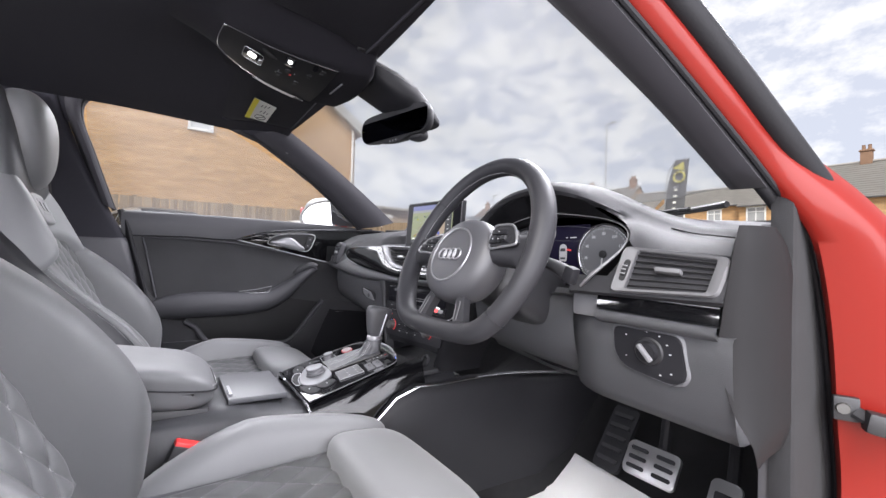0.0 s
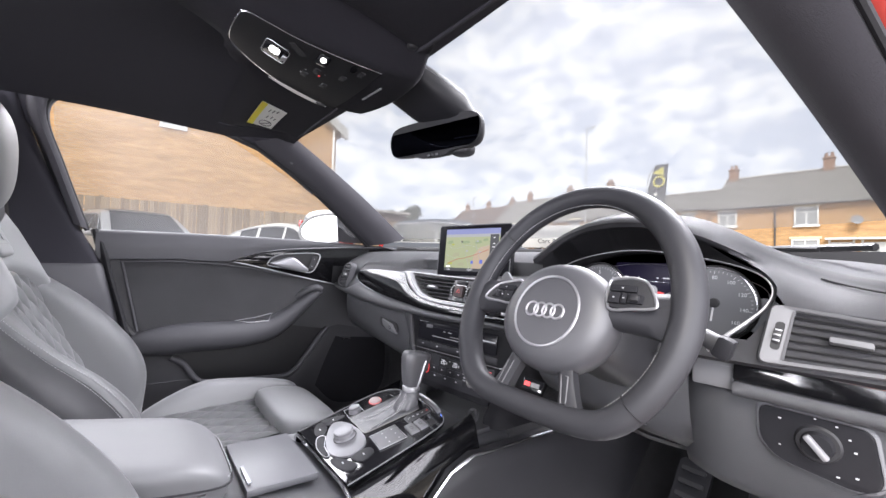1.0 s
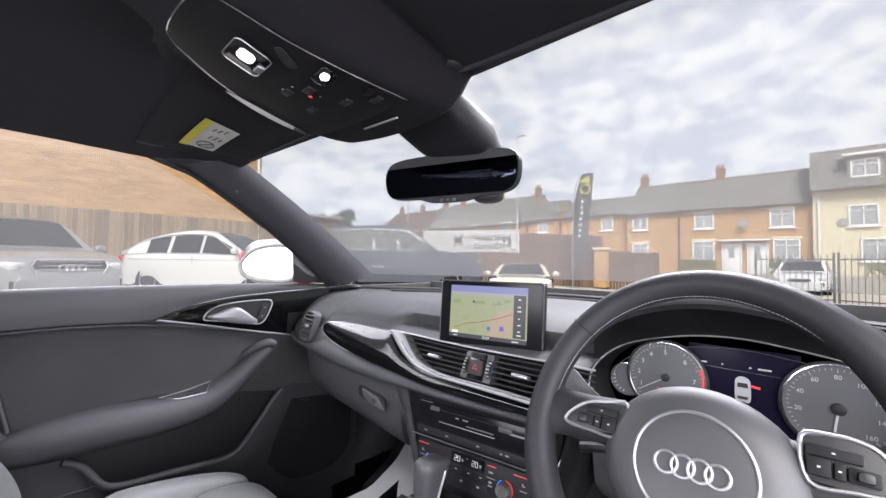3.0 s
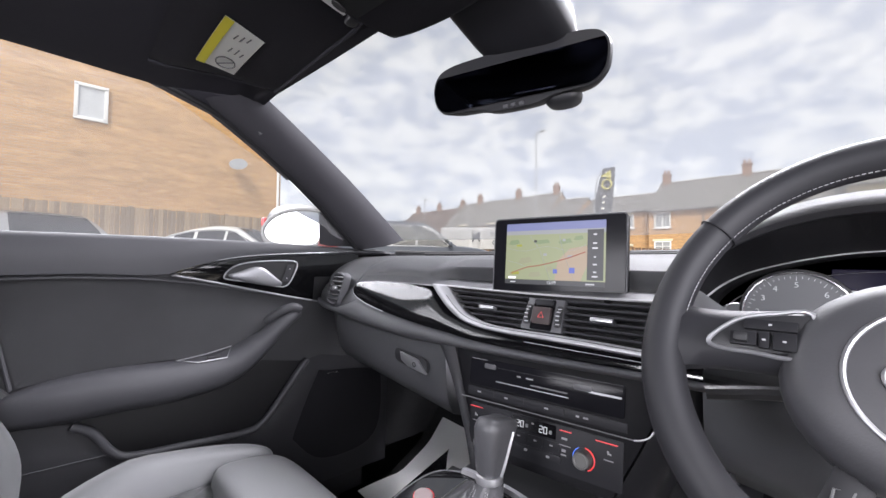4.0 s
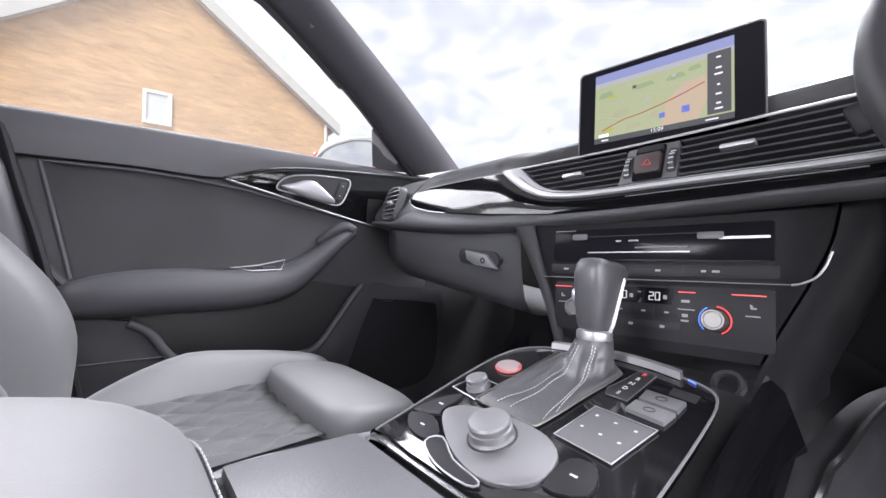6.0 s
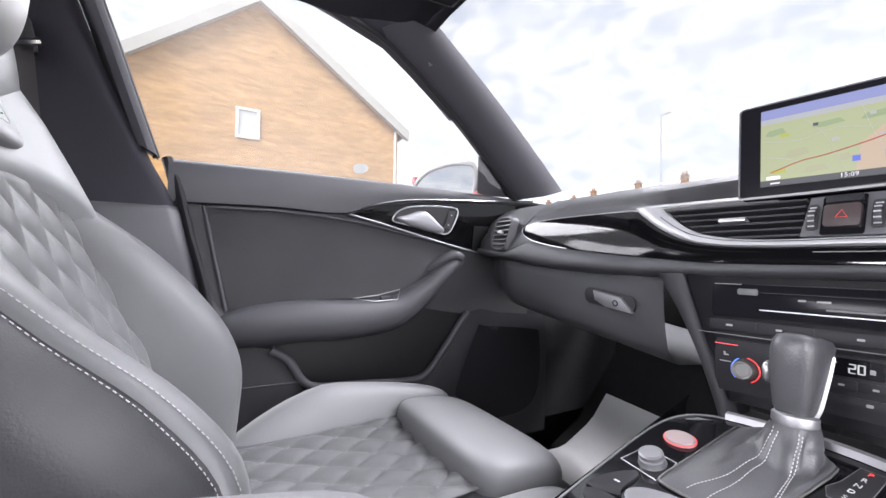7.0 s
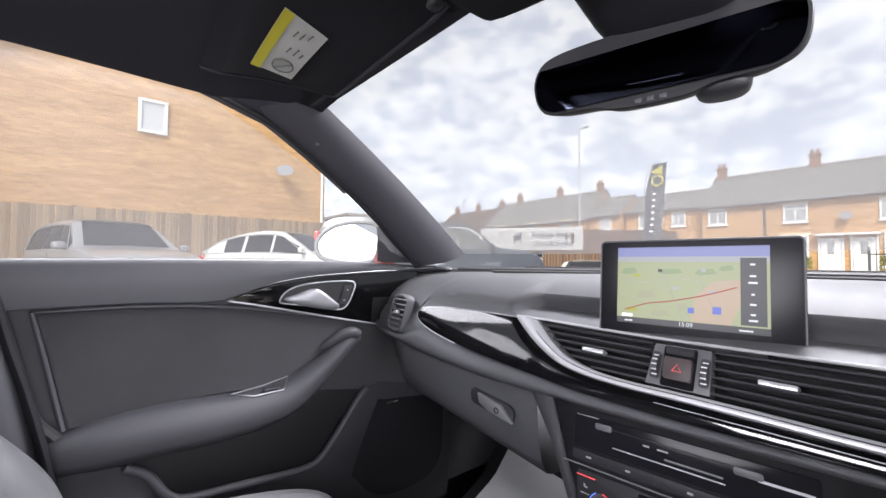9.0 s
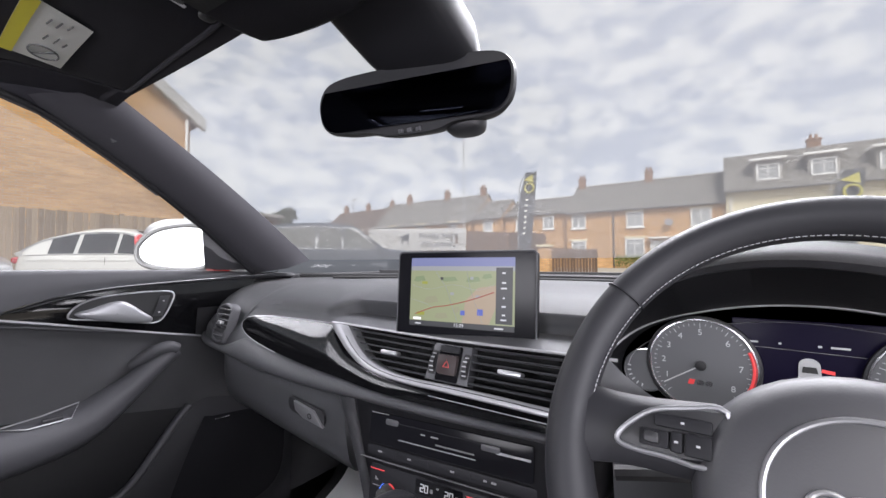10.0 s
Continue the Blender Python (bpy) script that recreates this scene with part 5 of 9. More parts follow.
part("mode_bar", prism(rounded(0.112, 0.0115, 0.002), 0.0018, stack_m(-0.010, 0.7115, 0.0028), 0.0006), STACK, cl, "long rocker bar of air keys")
for x in (-0.046, -0.010, 0.026):
    part("mode_icon", prism(rounded(0.009, 0.0055, 0.002), 0.0004, stack_m(x, 0.7115, 0.0049)), PRINT, cl)

# instrument cluster
clu = part("instrument_panel", loft([[V((x, 0.742, z)) for z in np.linspace(0.868, min(1.03, pad_top(x, 0.70) - 0.034), 3)] for x in np.linspace(0.205, 0.575, 12)], 0.004), BEZEL, dash, "instrument cluster with two dials and display")
part("display", box((0.130, 0.003, 0.118), (0.397, 0.7385, 0.938), 0.0012), DISPLAY, clu, "black display between the dials")
arch = spline([(0.214, 0.872), (0.198, 0.915), (0.210, 0.955), (0.255, 0.990), (0.33, 1.012), (0.40, 1.018), (0.47, 1.010), (0.535, 0.998), (0.570, 0.984), (0.584, 0.967), (0.581, 0.946), (0.565, 0.924), (0.545, 0.903), (0.525, 0.880)], 6)
def rim_y(z, x=0.6):
    """How far ahead the cluster outline lies; its right end leans back to the driver."""
    return lerp(0.690 - 0.30 * max(0.0, 0.965 - z), 0.669 + (0.42 if z > 0.968 else 0.57) * (z - 0.968), ramp(x, 0.46, 0.55))


bm = tube([V((p.x, rim_y(p.y, p.x), p.y)) for p in arch], lambda s: 0.0011 + 0.0022 * ramp(s, 0.72, 0.92) + 0.0012 * ramp(0.28 - s, 0.0, 0.2), 8)
part("cluster_rim", bm, SATIN, clu, "satin silver cluster outline")
inner = [V((lerp(p.x, 0.395, 0.06), 0.738, lerp(p.y, 0.93, 0.06))) for p in arch]
outer = [V((lerp(p.x, 0.395, -0.06), 0.665, min(pad_top(max(0.205, lerp(p.x, 0.395, -0.06)), 0.68) - 0.022, p.y + 0.045 - 0.040 * ramp(p.x, 0.50, 0.575)))) if p.y > 0.962 else V((lerp(p.x, 0.395, -0.05), rim_y(p.y, p.x) - 0.010, lerp(p.y, 0.93, -0.06))) for p in arch]
mid = [V((p.x, rim_y(p.y, p.x), p.y)) for p in arch]
outer = [o.lerp(V((lerp(p.x, 0.395, -0.03), rim_y(p.y, p.x) - 0.004, lerp(p.y, 0.93, -0.03))), ramp(p.x, 0.48, 0.555)) for o, p in zip(outer, arch)]
part("cluster_bowl", loft([outer, mid, inner], -0.003), DARK, clu, "black cluster hood lining", angle=60)
arc2 = [V((lerp(p.x, 0.395, 0.10), 0.7345, lerp(p.y, 0.915, 0.22))) for p in arch[8:-10]]
part("display_arc", tube(arc2, 0.0005, 5), SATIN, clu, "fine arc over the display")
part("cluster_shelf", loft([[V((0.19 + 0.42 * i / 10, y, 0.872 - 0.01 * (0.75 - y) / 0.1)) for y in (0.75, 0.70, 0.66, 0.64)] for i in range(11)], -0.004), PLASTIC, clu)


def gauge(gx, r, size, turns, figures):
    m = face_at(gx, 0.736, 0.937, 0)
    part("dial", disc(r, 0.004, m, 40, 0.001), GAUGE, clu, "grey round dial with white marks")
    part("dial_ring", ring(r + 0.001, 0.0016, m @ pose(0, 0, 0.005), 48, 6), GAUGE_RIM, clu)
    part("dial_bezel", ring(r + 0.0035, 0.0024, m @ pose(0, 0, 0.004), 48, 6), DARK, clu)
    bm = bmesh.new()
    for k in range(41):
        a = radians(225 - 270 * k / 40)
        l = 0.0055 if k % 5 == 0 else 0.0026
        bm2 = box((l, 0.0006, 0.0004))
        bm2.transform(m @ pose((r - 0.0035 - l / 2) * math.cos(a), (r - 0.0035 - l / 2) * math.sin(a), 0.0045) @ pose(0, 0, 0, 0, 0, math.degrees(a)))
        join_bm(bm, bm2)
    part("dial_marks", bm, ICON, clu)
    for k, dg in enumerate(figures):
        a = radians(turns[k])
        if dg:
            part("dial_digit", text_bm(dg, size, m @ pose((r - 0.0145) * math.cos(a), (r - 0.0145) * math.sin(a), 0.0045), 0.0002), ICON, clu)
    return m


g1 = gauge(0.300, 0.054, 0.0100, (230, 204, 176, 148, 122, 90, 46, 0, -37), ["", "1", "2", "3", "4", "5", "6", "7", "8"])
red = [g1 @ V((0.0515 * math.cos(a), 0.0515 * math.sin(a), 0.005)) for a in np.linspace(radians(24), radians(-38), 14)]
part("red_zone", tube(red, 0.0016, 6), ICON_RED, clu, "red rev limit arc")
nd = box((0.050, 0.0012, 0.001), (0.022, 0, 0))
nd.transform(g1 @ pose(0, 0, 0.007) @ pose(0, 0, 0, 0, 0, 213))
part("needle", nd, ICON, clu, "white needle")
part("needle_hub", disc(0.0060, 0.004, g1 @ pose(0, 0, 0.005), 20, 0.001), DARK, clu)
part("model_badge", prism([(-0.004, -0.003), (0.002, -0.003), (0.004, 0.003), (-0.002, 0.003)], 0.0004, g1 @ pose(-0.010, -0.021, 0.0045)), ICON_RED, clu)
for x in (-0.001, 0.008):
    part("model_badge_bar", prism(rounded(0.0070, 0.0060, 0.0016), 0.0004, g1 @ pose(x, -0.021, 0.0045)), GAUGE_RIM, clu)
g2 = gauge(0.497, 0.054, 0.0078, [225 - 33.75 * k for k in range(9)], ["", "20", "40", "60", "80", "100", "120", "140", "160"])
nd = box((0.034, 0.0024, 0.001), (0.012, 0, 0))
nd.transform(g2 @ pose(0, 0, 0.007) @ pose(0, 0, 0, 0, 0, 262))
part("needle", nd, ICON, clu, "white needle")
part("needle_hub", disc(0.0075, 0.004, g2 @ pose(0, 0, 0.005), 20, 0.001), DARK, clu)
for gx in (0.240, 0.559):
    m = face_at(gx, 0.7375, 0.922, 0)
    part("small_dial", disc(0.027, 0.003, m, 28), GAUGE, clu)
    part("small_ring", ring(0.027, 0.0010, m @ pose(0, 0, 0.003), 32, 6), GAUGE_RIM, clu)
    for k in range(6):
        a = radians((170 if gx < 0.4 else 10) + (17 if gx < 0.4 else -17) * k)
        part("small_mark", box((0.0040, 0.001, 0.0014), (gx + 0.021 * math.cos(a), 0.734, 0.922 + 0.021 * math.sin(a)), 0, (0, -math.degrees(a), 0)), ICON, clu)
for x, w in ((0.352, 0.012), (0.375, 0.004), (0.408, 0.005), (0.424, 0.024), (0.462, 0.008)):
    part("display_text", box((w, 0.001, 0.0032), (x, 0.7360, 0.971)), ICON, clu)
part("display_line", box((0.110, 0.001, 0.0006), (0.400, 0.7362, 0.9645), 0, (0, 1.5, 0)), GAUGE_RIM, clu)
car_top = prism(spline([(-0.0085, -0.017, 0), (-0.0092, 0.004, 0), (-0.0075, 0.014, 0), (0, 0.0175, 0), (0.0075, 0.014, 0), (0.0092, 0.004, 0), (0.0085, -0.017, 0), (0, -0.0185, 0)], 4, True), 0.001, face_at(0.399, 0.7362, 0.940))
part("display_car", car_top, STITCH, clu, "white car outline on the display")
part("display_car_glass", prism([(-0.0066, 0.002), (0.0066, 0.002), (0.0055, 0.0085), (-0.0055, 0.0085)], 0.0008, face_at(0.399, 0.7350, 0.940)), DARK, clu)
part("display_car_glass", prism([(-0.0055, -0.0145), (0.0055, -0.0145), (0.0066, -0.0105), (-0.0066, -0.0105)], 0.0008, face_at(0.399, 0.7350, 0.940)), DARK, clu)
part("display_door", prism([(-0.001, 0.0), (0.010, -0.0015), (0.010, 0.0020), (0.0, 0.0035)], 0.001, face_at(0.409, 0.7360, 0.944)), ICON_RED, clu, "red open door mark")
for x, z, w in ((0.418, 0.906, 0.020), (0.418, 0.899, 0.024), (0.378, 0.906, 0.005)):
    part("display_text", box((w, 0.001, 0.0036), (x, 0.7360, z)), ICON, clu)

# driver's side: outer vent in a broad metal frame
vm = face_at(0.657, 0.650, 0.910, 22, 6.5)


def loop(corners, r, n=5):
    """A closed outline with rounded corners."""
    out = []
    c = [V((p[0], p[1], 0)) for p in corners]
    for i, p in enumerate(c):
        a, b = (c[i - 1] - p).normalized(), (c[(i + 1) % len(c)] - p).normalized()
        s, e = p + a * r, p + b * r
        for j in range(n):
            t = j / (n - 1)
            out.append((1 - t) ** 2 * s + 2 * t * (1 - t) * p + t * t * e)
    return out


vo = loop(((-0.071, 0.041), (0.0765, 0.0245), (0.066, -0.033), (-0.082, -0.036)), 0.010)
vi = loop(((-0.0475, 0.0345), (0.0605, 0.0215), (0.0515, -0.0275), (-0.0565, -0.0300)), 0.005)
part("vent_frame", grid_bm([[vm @ V((p.x, p.y, -0.012)) for p in vo], [vm @ V((p.x, p.y, 0.001)) for p in vo], [vm @ (p.lerp(q, 0.12) + V((0, 0, 0.0045))) for p, q in zip(vo, vi)], [vm @ (p.lerp(q, 0.35) + V((0, 0, 0.0035))) for p, q in zip(vo, vi)], [vm @ (p.lerp(q, 0.9) + V((0, 0, 0.0015))) for p, q in zip(vo, vi)], [vm @ q for q in vi], [vm @ (q + V((0, 0, -0.016))) for q in vi]], closed_v=True)[0], FRAME, dash, "broad brushed aluminium vent frame", angle=40)
rv = part("air_vent", prism([(p.x, p.y) for p in vi], 0.002, vm @ pose(0, 0, -0.018)), VOID, dash, "wide slatted driver air vent")
for k in range(6):
    y = -0.0235 + 0.0098 * k
    a, b = -0.0565 + 0.14 * (y + 0.030), 0.0515 + 0.17 * (y + 0.030)
    d = -0.10 * (k / 5)
    bm = loft([[V((x, y + d * (x + 0.03) + e, z)) for e, z in ((0.0016, -0.002), (0.0, 0.0), (-0.0016, -0.002), (0.0, -0.014), (0.003, -0.014))] for x in np.linspace(a, b, 6)], caps=True, closed_v=True)
    bm.transform(vm)
    part("slat", bm, VOID, rv)
tk = box((0.036, 0.0075, 0.014), (0.002, 0.000, 0.004), 0.003, (0, 0, -4))
tk.transform(vm)
part("thumb_knob", tk, FRAME, rv, "silver vent thumb knob")
part("end_plate", prism([(-0.0485, 0.033), (-0.0460, 0.033), (-0.0550, -0.0295), (-0.0585, -0.0295)], 0.0015, vm @ pose(0, 0, 0.0005)), PLASTIC, rv)
wmx = vm @ pose(-0.0620, 0.000, 0.0) @ pose(0, 0, 0, 0, 0, -9)
part("wheel_slot", prism(rounded(0.0095, 0.036, 0.004), 0.0015, wmx @ pose(0, 0, 0.0018)), VOID, rv)
part("thumb_wheel", lathe([(0.0, -0.0035), (0.019, -0.0035), (0.0195, 0.0), (0.019, 0.0035), (0.0, 0.0035)], wmx @ pose(0, 0, -0.0125) @ pose(0, 0, 0, 0, 90, 0), 28), DARK, rv, "ribbed vent thumb wheel")
for k in range(5):
    a = radians(-40 + 20 * k)
    rb = box((0.0070, 0.0018, 0.0016), (0, 0.0195 * math.sin(a), -0.0125 + 0.0195 * math.cos(a)), 0.0004)
    rb.transform(wmx)
    part("wheel_rib", rb, SATIN, rv)
# panel behind the vent frame, gloss strip and roll below it
rows = []
for x in np.linspace(0.505, 0.730, 16):
    y = lambda z: 0.6505 + 0.114 * (x - 0.657) + 0.42 * (z - 0.910)
    zt = lerp(0.890, vent_top(x) + 0.001, ramp(x, 0.55, 0.60))
    rows.append([V((x, y(zt) + 0.014, zt)), V((x, y(zt) + 0.005, zt - 0.002)), V((x, y(0.90) + 0.004, 0.90)), V((x, y(0.873) + 0.002, 0.873)), V((x, y(0.870) + 0.010, 0.868))])
part("vent_surround", loft(rows, 0.004), HOODPAD, dash, angle=50)
sy = lambda x: 0.638 + 0.094 * (x - 0.552)
rows = [[V((x, sy(x) + 0.010, 0.8715 - 0.035 * (x - 0.552))), V((x, sy(x) - 0.001, 0.870 - 0.035 * (x - 0.552))), V((x, sy(x) - 0.004, 0.860 - 0.035 * (x - 0.552))), V((x, sy(x) - 0.005, 0.848 - 0.035 * (x - 0.552))), V((x, sy(x) + 0.008, 0.846 - 0.035 * (x - 0.552)))] for x in np.linspace(0.552, 0.724, 10)]
part("gloss_strip", loft(rows, 0.003), GLOSS, dash, "piano black strip", angle=50)
part("strip_line", tube([V((x, sy(x) - 0.002, 0.8715 - 0.035 * (x - 0.552))) for x in np.linspace(0.552, 0.724, 8)], 0.0012, 6), CHROME, dash, "thin chrome line over the gloss strip")
rows = [[V((x, sy(x) + 0.012, 0.8455 - 0.035 * (x - 0.552))), V((x, sy(x) - 0.006, 0.844 - 0.035 * (x - 0.552))), V((x, sy(x) - 0.010, 0.838 - 0.035 * (x - 0.552))), V((x, sy(x) - 0.008, 0.830 - 0.035 * (x - 0.552))), V((x, sy(x) + 0.004, 0.825 - 0.035 * (x - 0.552)))] for x in np.linspace(0.552, 0.722, 10)]
part("strip_pad", loft(rows, 0.003), PAD, dash, "soft roll under the gloss strip", angle=60)
part("strip_end", box((0.050, 0.020, 0.040), (0.525, 0.650, 0.850), 0.004, (0, 0, 5)), PAD, dash, "plain panel beside the gloss strip")
# knee panel with the light switch
rows = []
for i in range(21):
    x = lerp(0.475, 0.738, i / 20)
    e = (x - 0.475) / 0.263
    zt, zb = 0.832 - 0.006 * e, lerp(0.690, 0.678, e)
    y0 = 0.652 + 0.04 * (x - 0.6) + 0.03 * max(0.0, (0.55 - x) / 0.075) ** 2
    rows.append([V((x, y0 + 0.03, zt + 0.004)), V((x, y0 + 0.002, zt)), V((x, y0 - 0.002, zt - 0.006)), V((x, y0 - 0.001, lerp(zt, zb, 0.3))), V((x, y0 + 0.004, lerp(zt, zb, 0.6))), V((x, y0 + 0.014, lerp(zt, zb, 0.85))), V((x, y0 + 0.024, zb + 0.004)), V((x, y0 + 0.040, zb)), V((x, y0 + 0.25, zb - 0.02))])
part("knee_panel", loft(rows, 0.005), PAD, dash, "grey knee panel below the vent", angle=50)
lm2 = face_at(0.630, 0.6488, 0.789, -3, 2.3)
lo_ = loop(((-0.054, 0.033), (0.046, 0.030), (0.055, -0.030), (0.038, -0.042), (-0.034, -0.030), (-0.052, -0.012)), 0.012)
part("switch_recess", grid_bm([[lm2 @ V((p.x * k, p.y * k, z)) for p in lo_] for k, z in ((1.09, -0.004), (1.04, -0.0004), (1.015, -0.0004), (1.0, -0.002))], closed_v=True)[0], PAD, dash, "moulded rim round the switch", angle=60)
ls = part("light_switch_panel", prism([(p.x, p.y) for p in lo_], 0.003, lm2 @ pose(0, 0, -0.002), 0.001), STACK, dash, "dark light switch panel with rotary knob")
part("light_knob_base", lathe([(0.0, 0.003), (0.0195, 0.003), (0.0215, 0.0)], lm2 @ pose(0.002, 0.001, 0.001), 28), DARK, ls)
part("light_knob", lathe([(0.0, 0.010), (0.0135, 0.009), (0.0155, 0.001)], lm2 @ pose(0.002, 0.001, 0.003), 28), STACK, ls)
lb = box((0.0075, 0.030, 0.008), (0.002, 0.001, 0.014), 0.003, (0, 0, 40))
lb.transform(lm2)
part("light_knob_bar", lb, SILVER, ls, "bright rotary switch bar")
for a, r, w in ((95, 0.029, 0.004), (58, 0.030, 0.005), (28, 0.030, 0.005), (2, 0.031, 0.006), (150, 0.040, 0.006), (200, 0.037, 0.004), (-40, 0.042, 0.006), (-62, 0.036, 0.006)):
    part("switch_icon", prism(rounded(w * 0.8, w * 0.5, w * 0.15), 0.0005, lm2 @ pose(0.002 + r * math.cos(radians(a)), 0.001 + r * math.sin(radians(a)), 0.0011)), ICON, ls)
# column shroud and lower cover
part("column_shroud", cushion((0.115, 0.20, 0.115), pose(0.387, 0.62, 0.868, -25, 0, 0), 4, 10), DARK, dash, "dark steering column shroud")
rows = []
for i in range(17):
    x = lerp(0.215, 0.492, i / 16)
    e = (x - 0.215) / 0.277
    b = 0.012 * math.sin(math.pi * e)
    rows.append([V((x, 0.665, 0.872)), V((x, 0.650 - b, 0.850)), V((x, 0.652 - 1.5 * b, 0.81)), V((x, 0.660 - 1.6 * b, 0.77)), V((x, 0.672 - 1.2 * b, lerp(0.755, 0.735, e))), V((x, 0.690 - b, lerp(0.738, 0.715, e))), V((x, 0.72, lerp(0.734, 0.712, e))), V((x, 0.95, 0.715))])
part("lower_cover", loft(rows, 0.005), PAD, dash, "grey lower steering column cover", angle=50)
rows = [[V((x, 0.690 + 0.035 * ramp(x, 0.40, 0.49), lerp(0.728, 0.700, (x - 0.30) / 0.19))), V((x, 0.705 + 0.035 * ramp(x, 0.40, 0.49), lerp(0.712, 0.690, (x - 0.30) / 0.19))), V((x, 0.95, 0.69))] for x in np.linspace(0.24, 0.50, 10)]
part("knee_lip", loft(rows, 0.004), PAD, dash, "lower edge of the knee cover", angle=50)
# solid near-black box put where the gap under the column is only shaded
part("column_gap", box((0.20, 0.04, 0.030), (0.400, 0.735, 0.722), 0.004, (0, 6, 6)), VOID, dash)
# end cap facing the open doorway
rows = []
for z in np.linspace(0.668, 0.976, 25):
    xl = smooth1((0.668, 0.697, 0.72, 0.758, 0.808, 0.855, 0.945, 0.976), (0.764, 0.758, 0.741, 0.725, 0.714, 0.719, 0.733, 0.738))(z)
    yr = smooth1((0.668, 0.70, 0.818, 0.917, 0.955, 0.976), (0.772, 0.792, 0.798, 0.775, 0.752, 0.735))(z)
    t = min(1.0, (z - 0.655) / 0.05, (0.992 - z) / 0.045) ** 0.5
    yf2 = 0.662 + 0.012 * (1 - t)
    face = [V((xl + (lerp(0.750, 0.768, t) - xl) * math.sin(b) ** 0.8, yf2 - 0.004 + (yr - yf2) * (1 - math.cos(b)), z)) for b in np.linspace(0.06, math.pi / 2, 9)]
    rows.append([V((xl - 0.006, 0.70, z)), V((xl - 0.001, yf2 + 0.006, z))] + face + [V((lerp(0.745, 0.758, t), yr + 0.004, z)), V((0.735, yr + 0.006, z))])
part("end_cap", loft(rows, caps=True, closed_v=True), material("matte_black_cap", (0.014, 0.0137, 0.0147), 0.62, spec=0.10, bump=0.1, scale=500, var=0.1, var_scale=10), dash, "curved black dash end cap", angle=60)
# hinge post lining forward of the cap
rows = [[V((0.730, 0.775, z)), V((0.755, 0.778, z)), V((0.761, 0.786, z)), V((0.762, lerp(0.80, 0.905, (0.99 - z) / 0.63), z)), V((0.758, lerp(0.83, 0.93, (0.99 - z) / 0.63), z)), V((0.735, lerp(0.83, 0.93, (0.99 - z) / 0.63), z))] for z in np.linspace(0.36, 0.985, 10)]
part("post_lining", loft(rows, caps=True, closed_v=True), PLASTIC, dash, "grey lining of the hinge post", angle=50)
part("post_seam", box((0.004, 0.10, 0.0025), (0.761, 0.842, 0.664), 0.0008), VOID, dash)
# ---- infotainment screen ----
scr = empty("infotainment_screen", "raised map display with glossy black frame on dash", "display screen", at=(0, 0.66, 0.95))
SM = face_at(0.001, 0.662, 1.014, 4.5, 8.5)
part("housing", prism(rounded(0.227, 0.131, 0.006), 0.016, SM @ pose(0, 0, -0.014), 0.003), STACK, scr, "dark grey screen housing")
part("bezel", prism(rounded(0.223, 0.127, 0.005), 0.0015, SM @ pose(0, 0, 0.0016)), BEZEL, scr, "glossy black bezel")
part("chrome_edge", tube([SM @ V((x, y, 0.002)) for x, y in rounded(0.227, 0.131, 0.006)], 0.0012, 6, closed=True), PLASTIC, scr)
part("foot", box((0.16, 0.03, 0.03), (0.0, 0.690, 0.945), 0.006), DARK, scr)


def tile(name, x0, x1, y0, y1, mat, lift, poly=None):
    pts = poly or [(x0, y0), (x1, y0), (x1, y1), (x0, y1)]
    part(name, prism(pts, 0.0002, SM @ pose(-0.003, 0.003, 0.0032 + lift)), mat, scr)


tile("map_sky", -0.086, 0.086, 0.040, 0.053, MAP_SKY, 0)
tile("map_haze", -0.086, 0.086, 0.033, 0.040, MAP_HAZE, 0)
tile("map_land", -0.086, 0.086, -0.045, 0.033, MAP_A, 0)
tile("map_town", 0, 0, 0, 0, MAP_B, 0.0003, [(0.005, -0.045), (0.048, -0.045), (0.058, -0.02), (0.058, 0.012), (0.03, 0.008), (0.01, -0.012)])
for k, (x, y, w, h) in enumerate(((-0.070, 0.020, 0.022, 0.010), (-0.048, -0.012, 0.026, 0.012), (-0.018, 0.020, 0.030, 0.008), (-0.030, -0.036, 0.024, 0.010), (0.022, 0.020, 0.024, 0.009), (-0.004, -0.026, 0.012, 0.010), (0.044, 0.025, 0.016, 0.008))):
    tile("map_field", 0, 0, 0, 0, MAP_FIELD if k % 2 else MAP_WOOD, 0.0002, [(x - w / 2, y - h / 3), (x - w / 6, y - h / 2), (x + w / 2, y - h / 4), (x + w / 3, y + h / 2), (x - w / 3, y + h / 3)])
for ln in (((-0.084, 0.010), (-0.05, 0.004), (-0.01, 0.012), (0.03, 0.004), (0.056, 0.014)), ((-0.04, 0.030), (-0.022, 0.006), (-0.012, -0.02), (-0.002, -0.044)), ((0.012, 0.031), (0.020, 0.0), (0.038, -0.044)), ((-0.084, -0.012), (-0.06, -0.018), (-0.045, -0.024))):
    part("map_lane", tube(spline([SM @ V((x - 0.003, y + 0.003, 0.0040)) for x, y in ln], 3), 0.00028, 4), MAP_HAZE, scr)
tile("map_bar", -0.086, 0.086, -0.053, -0.045, MAP_DARK, 0.0003)
tile("map_panel", 0.058, 0.083, -0.043, 0.038, MAP_DARK, 0.0006)
road = [SM @ V((x - 0.003, y + 0.003, 0.0042)) for x, y in ((-0.075, -0.035), (-0.045, -0.024), (-0.02, -0.020), (0.02, -0.010), (0.055, 0.002))]
part("map_road", tube(spline(road, 4), 0.0007, 5), MAP_RED, scr, "red route line")
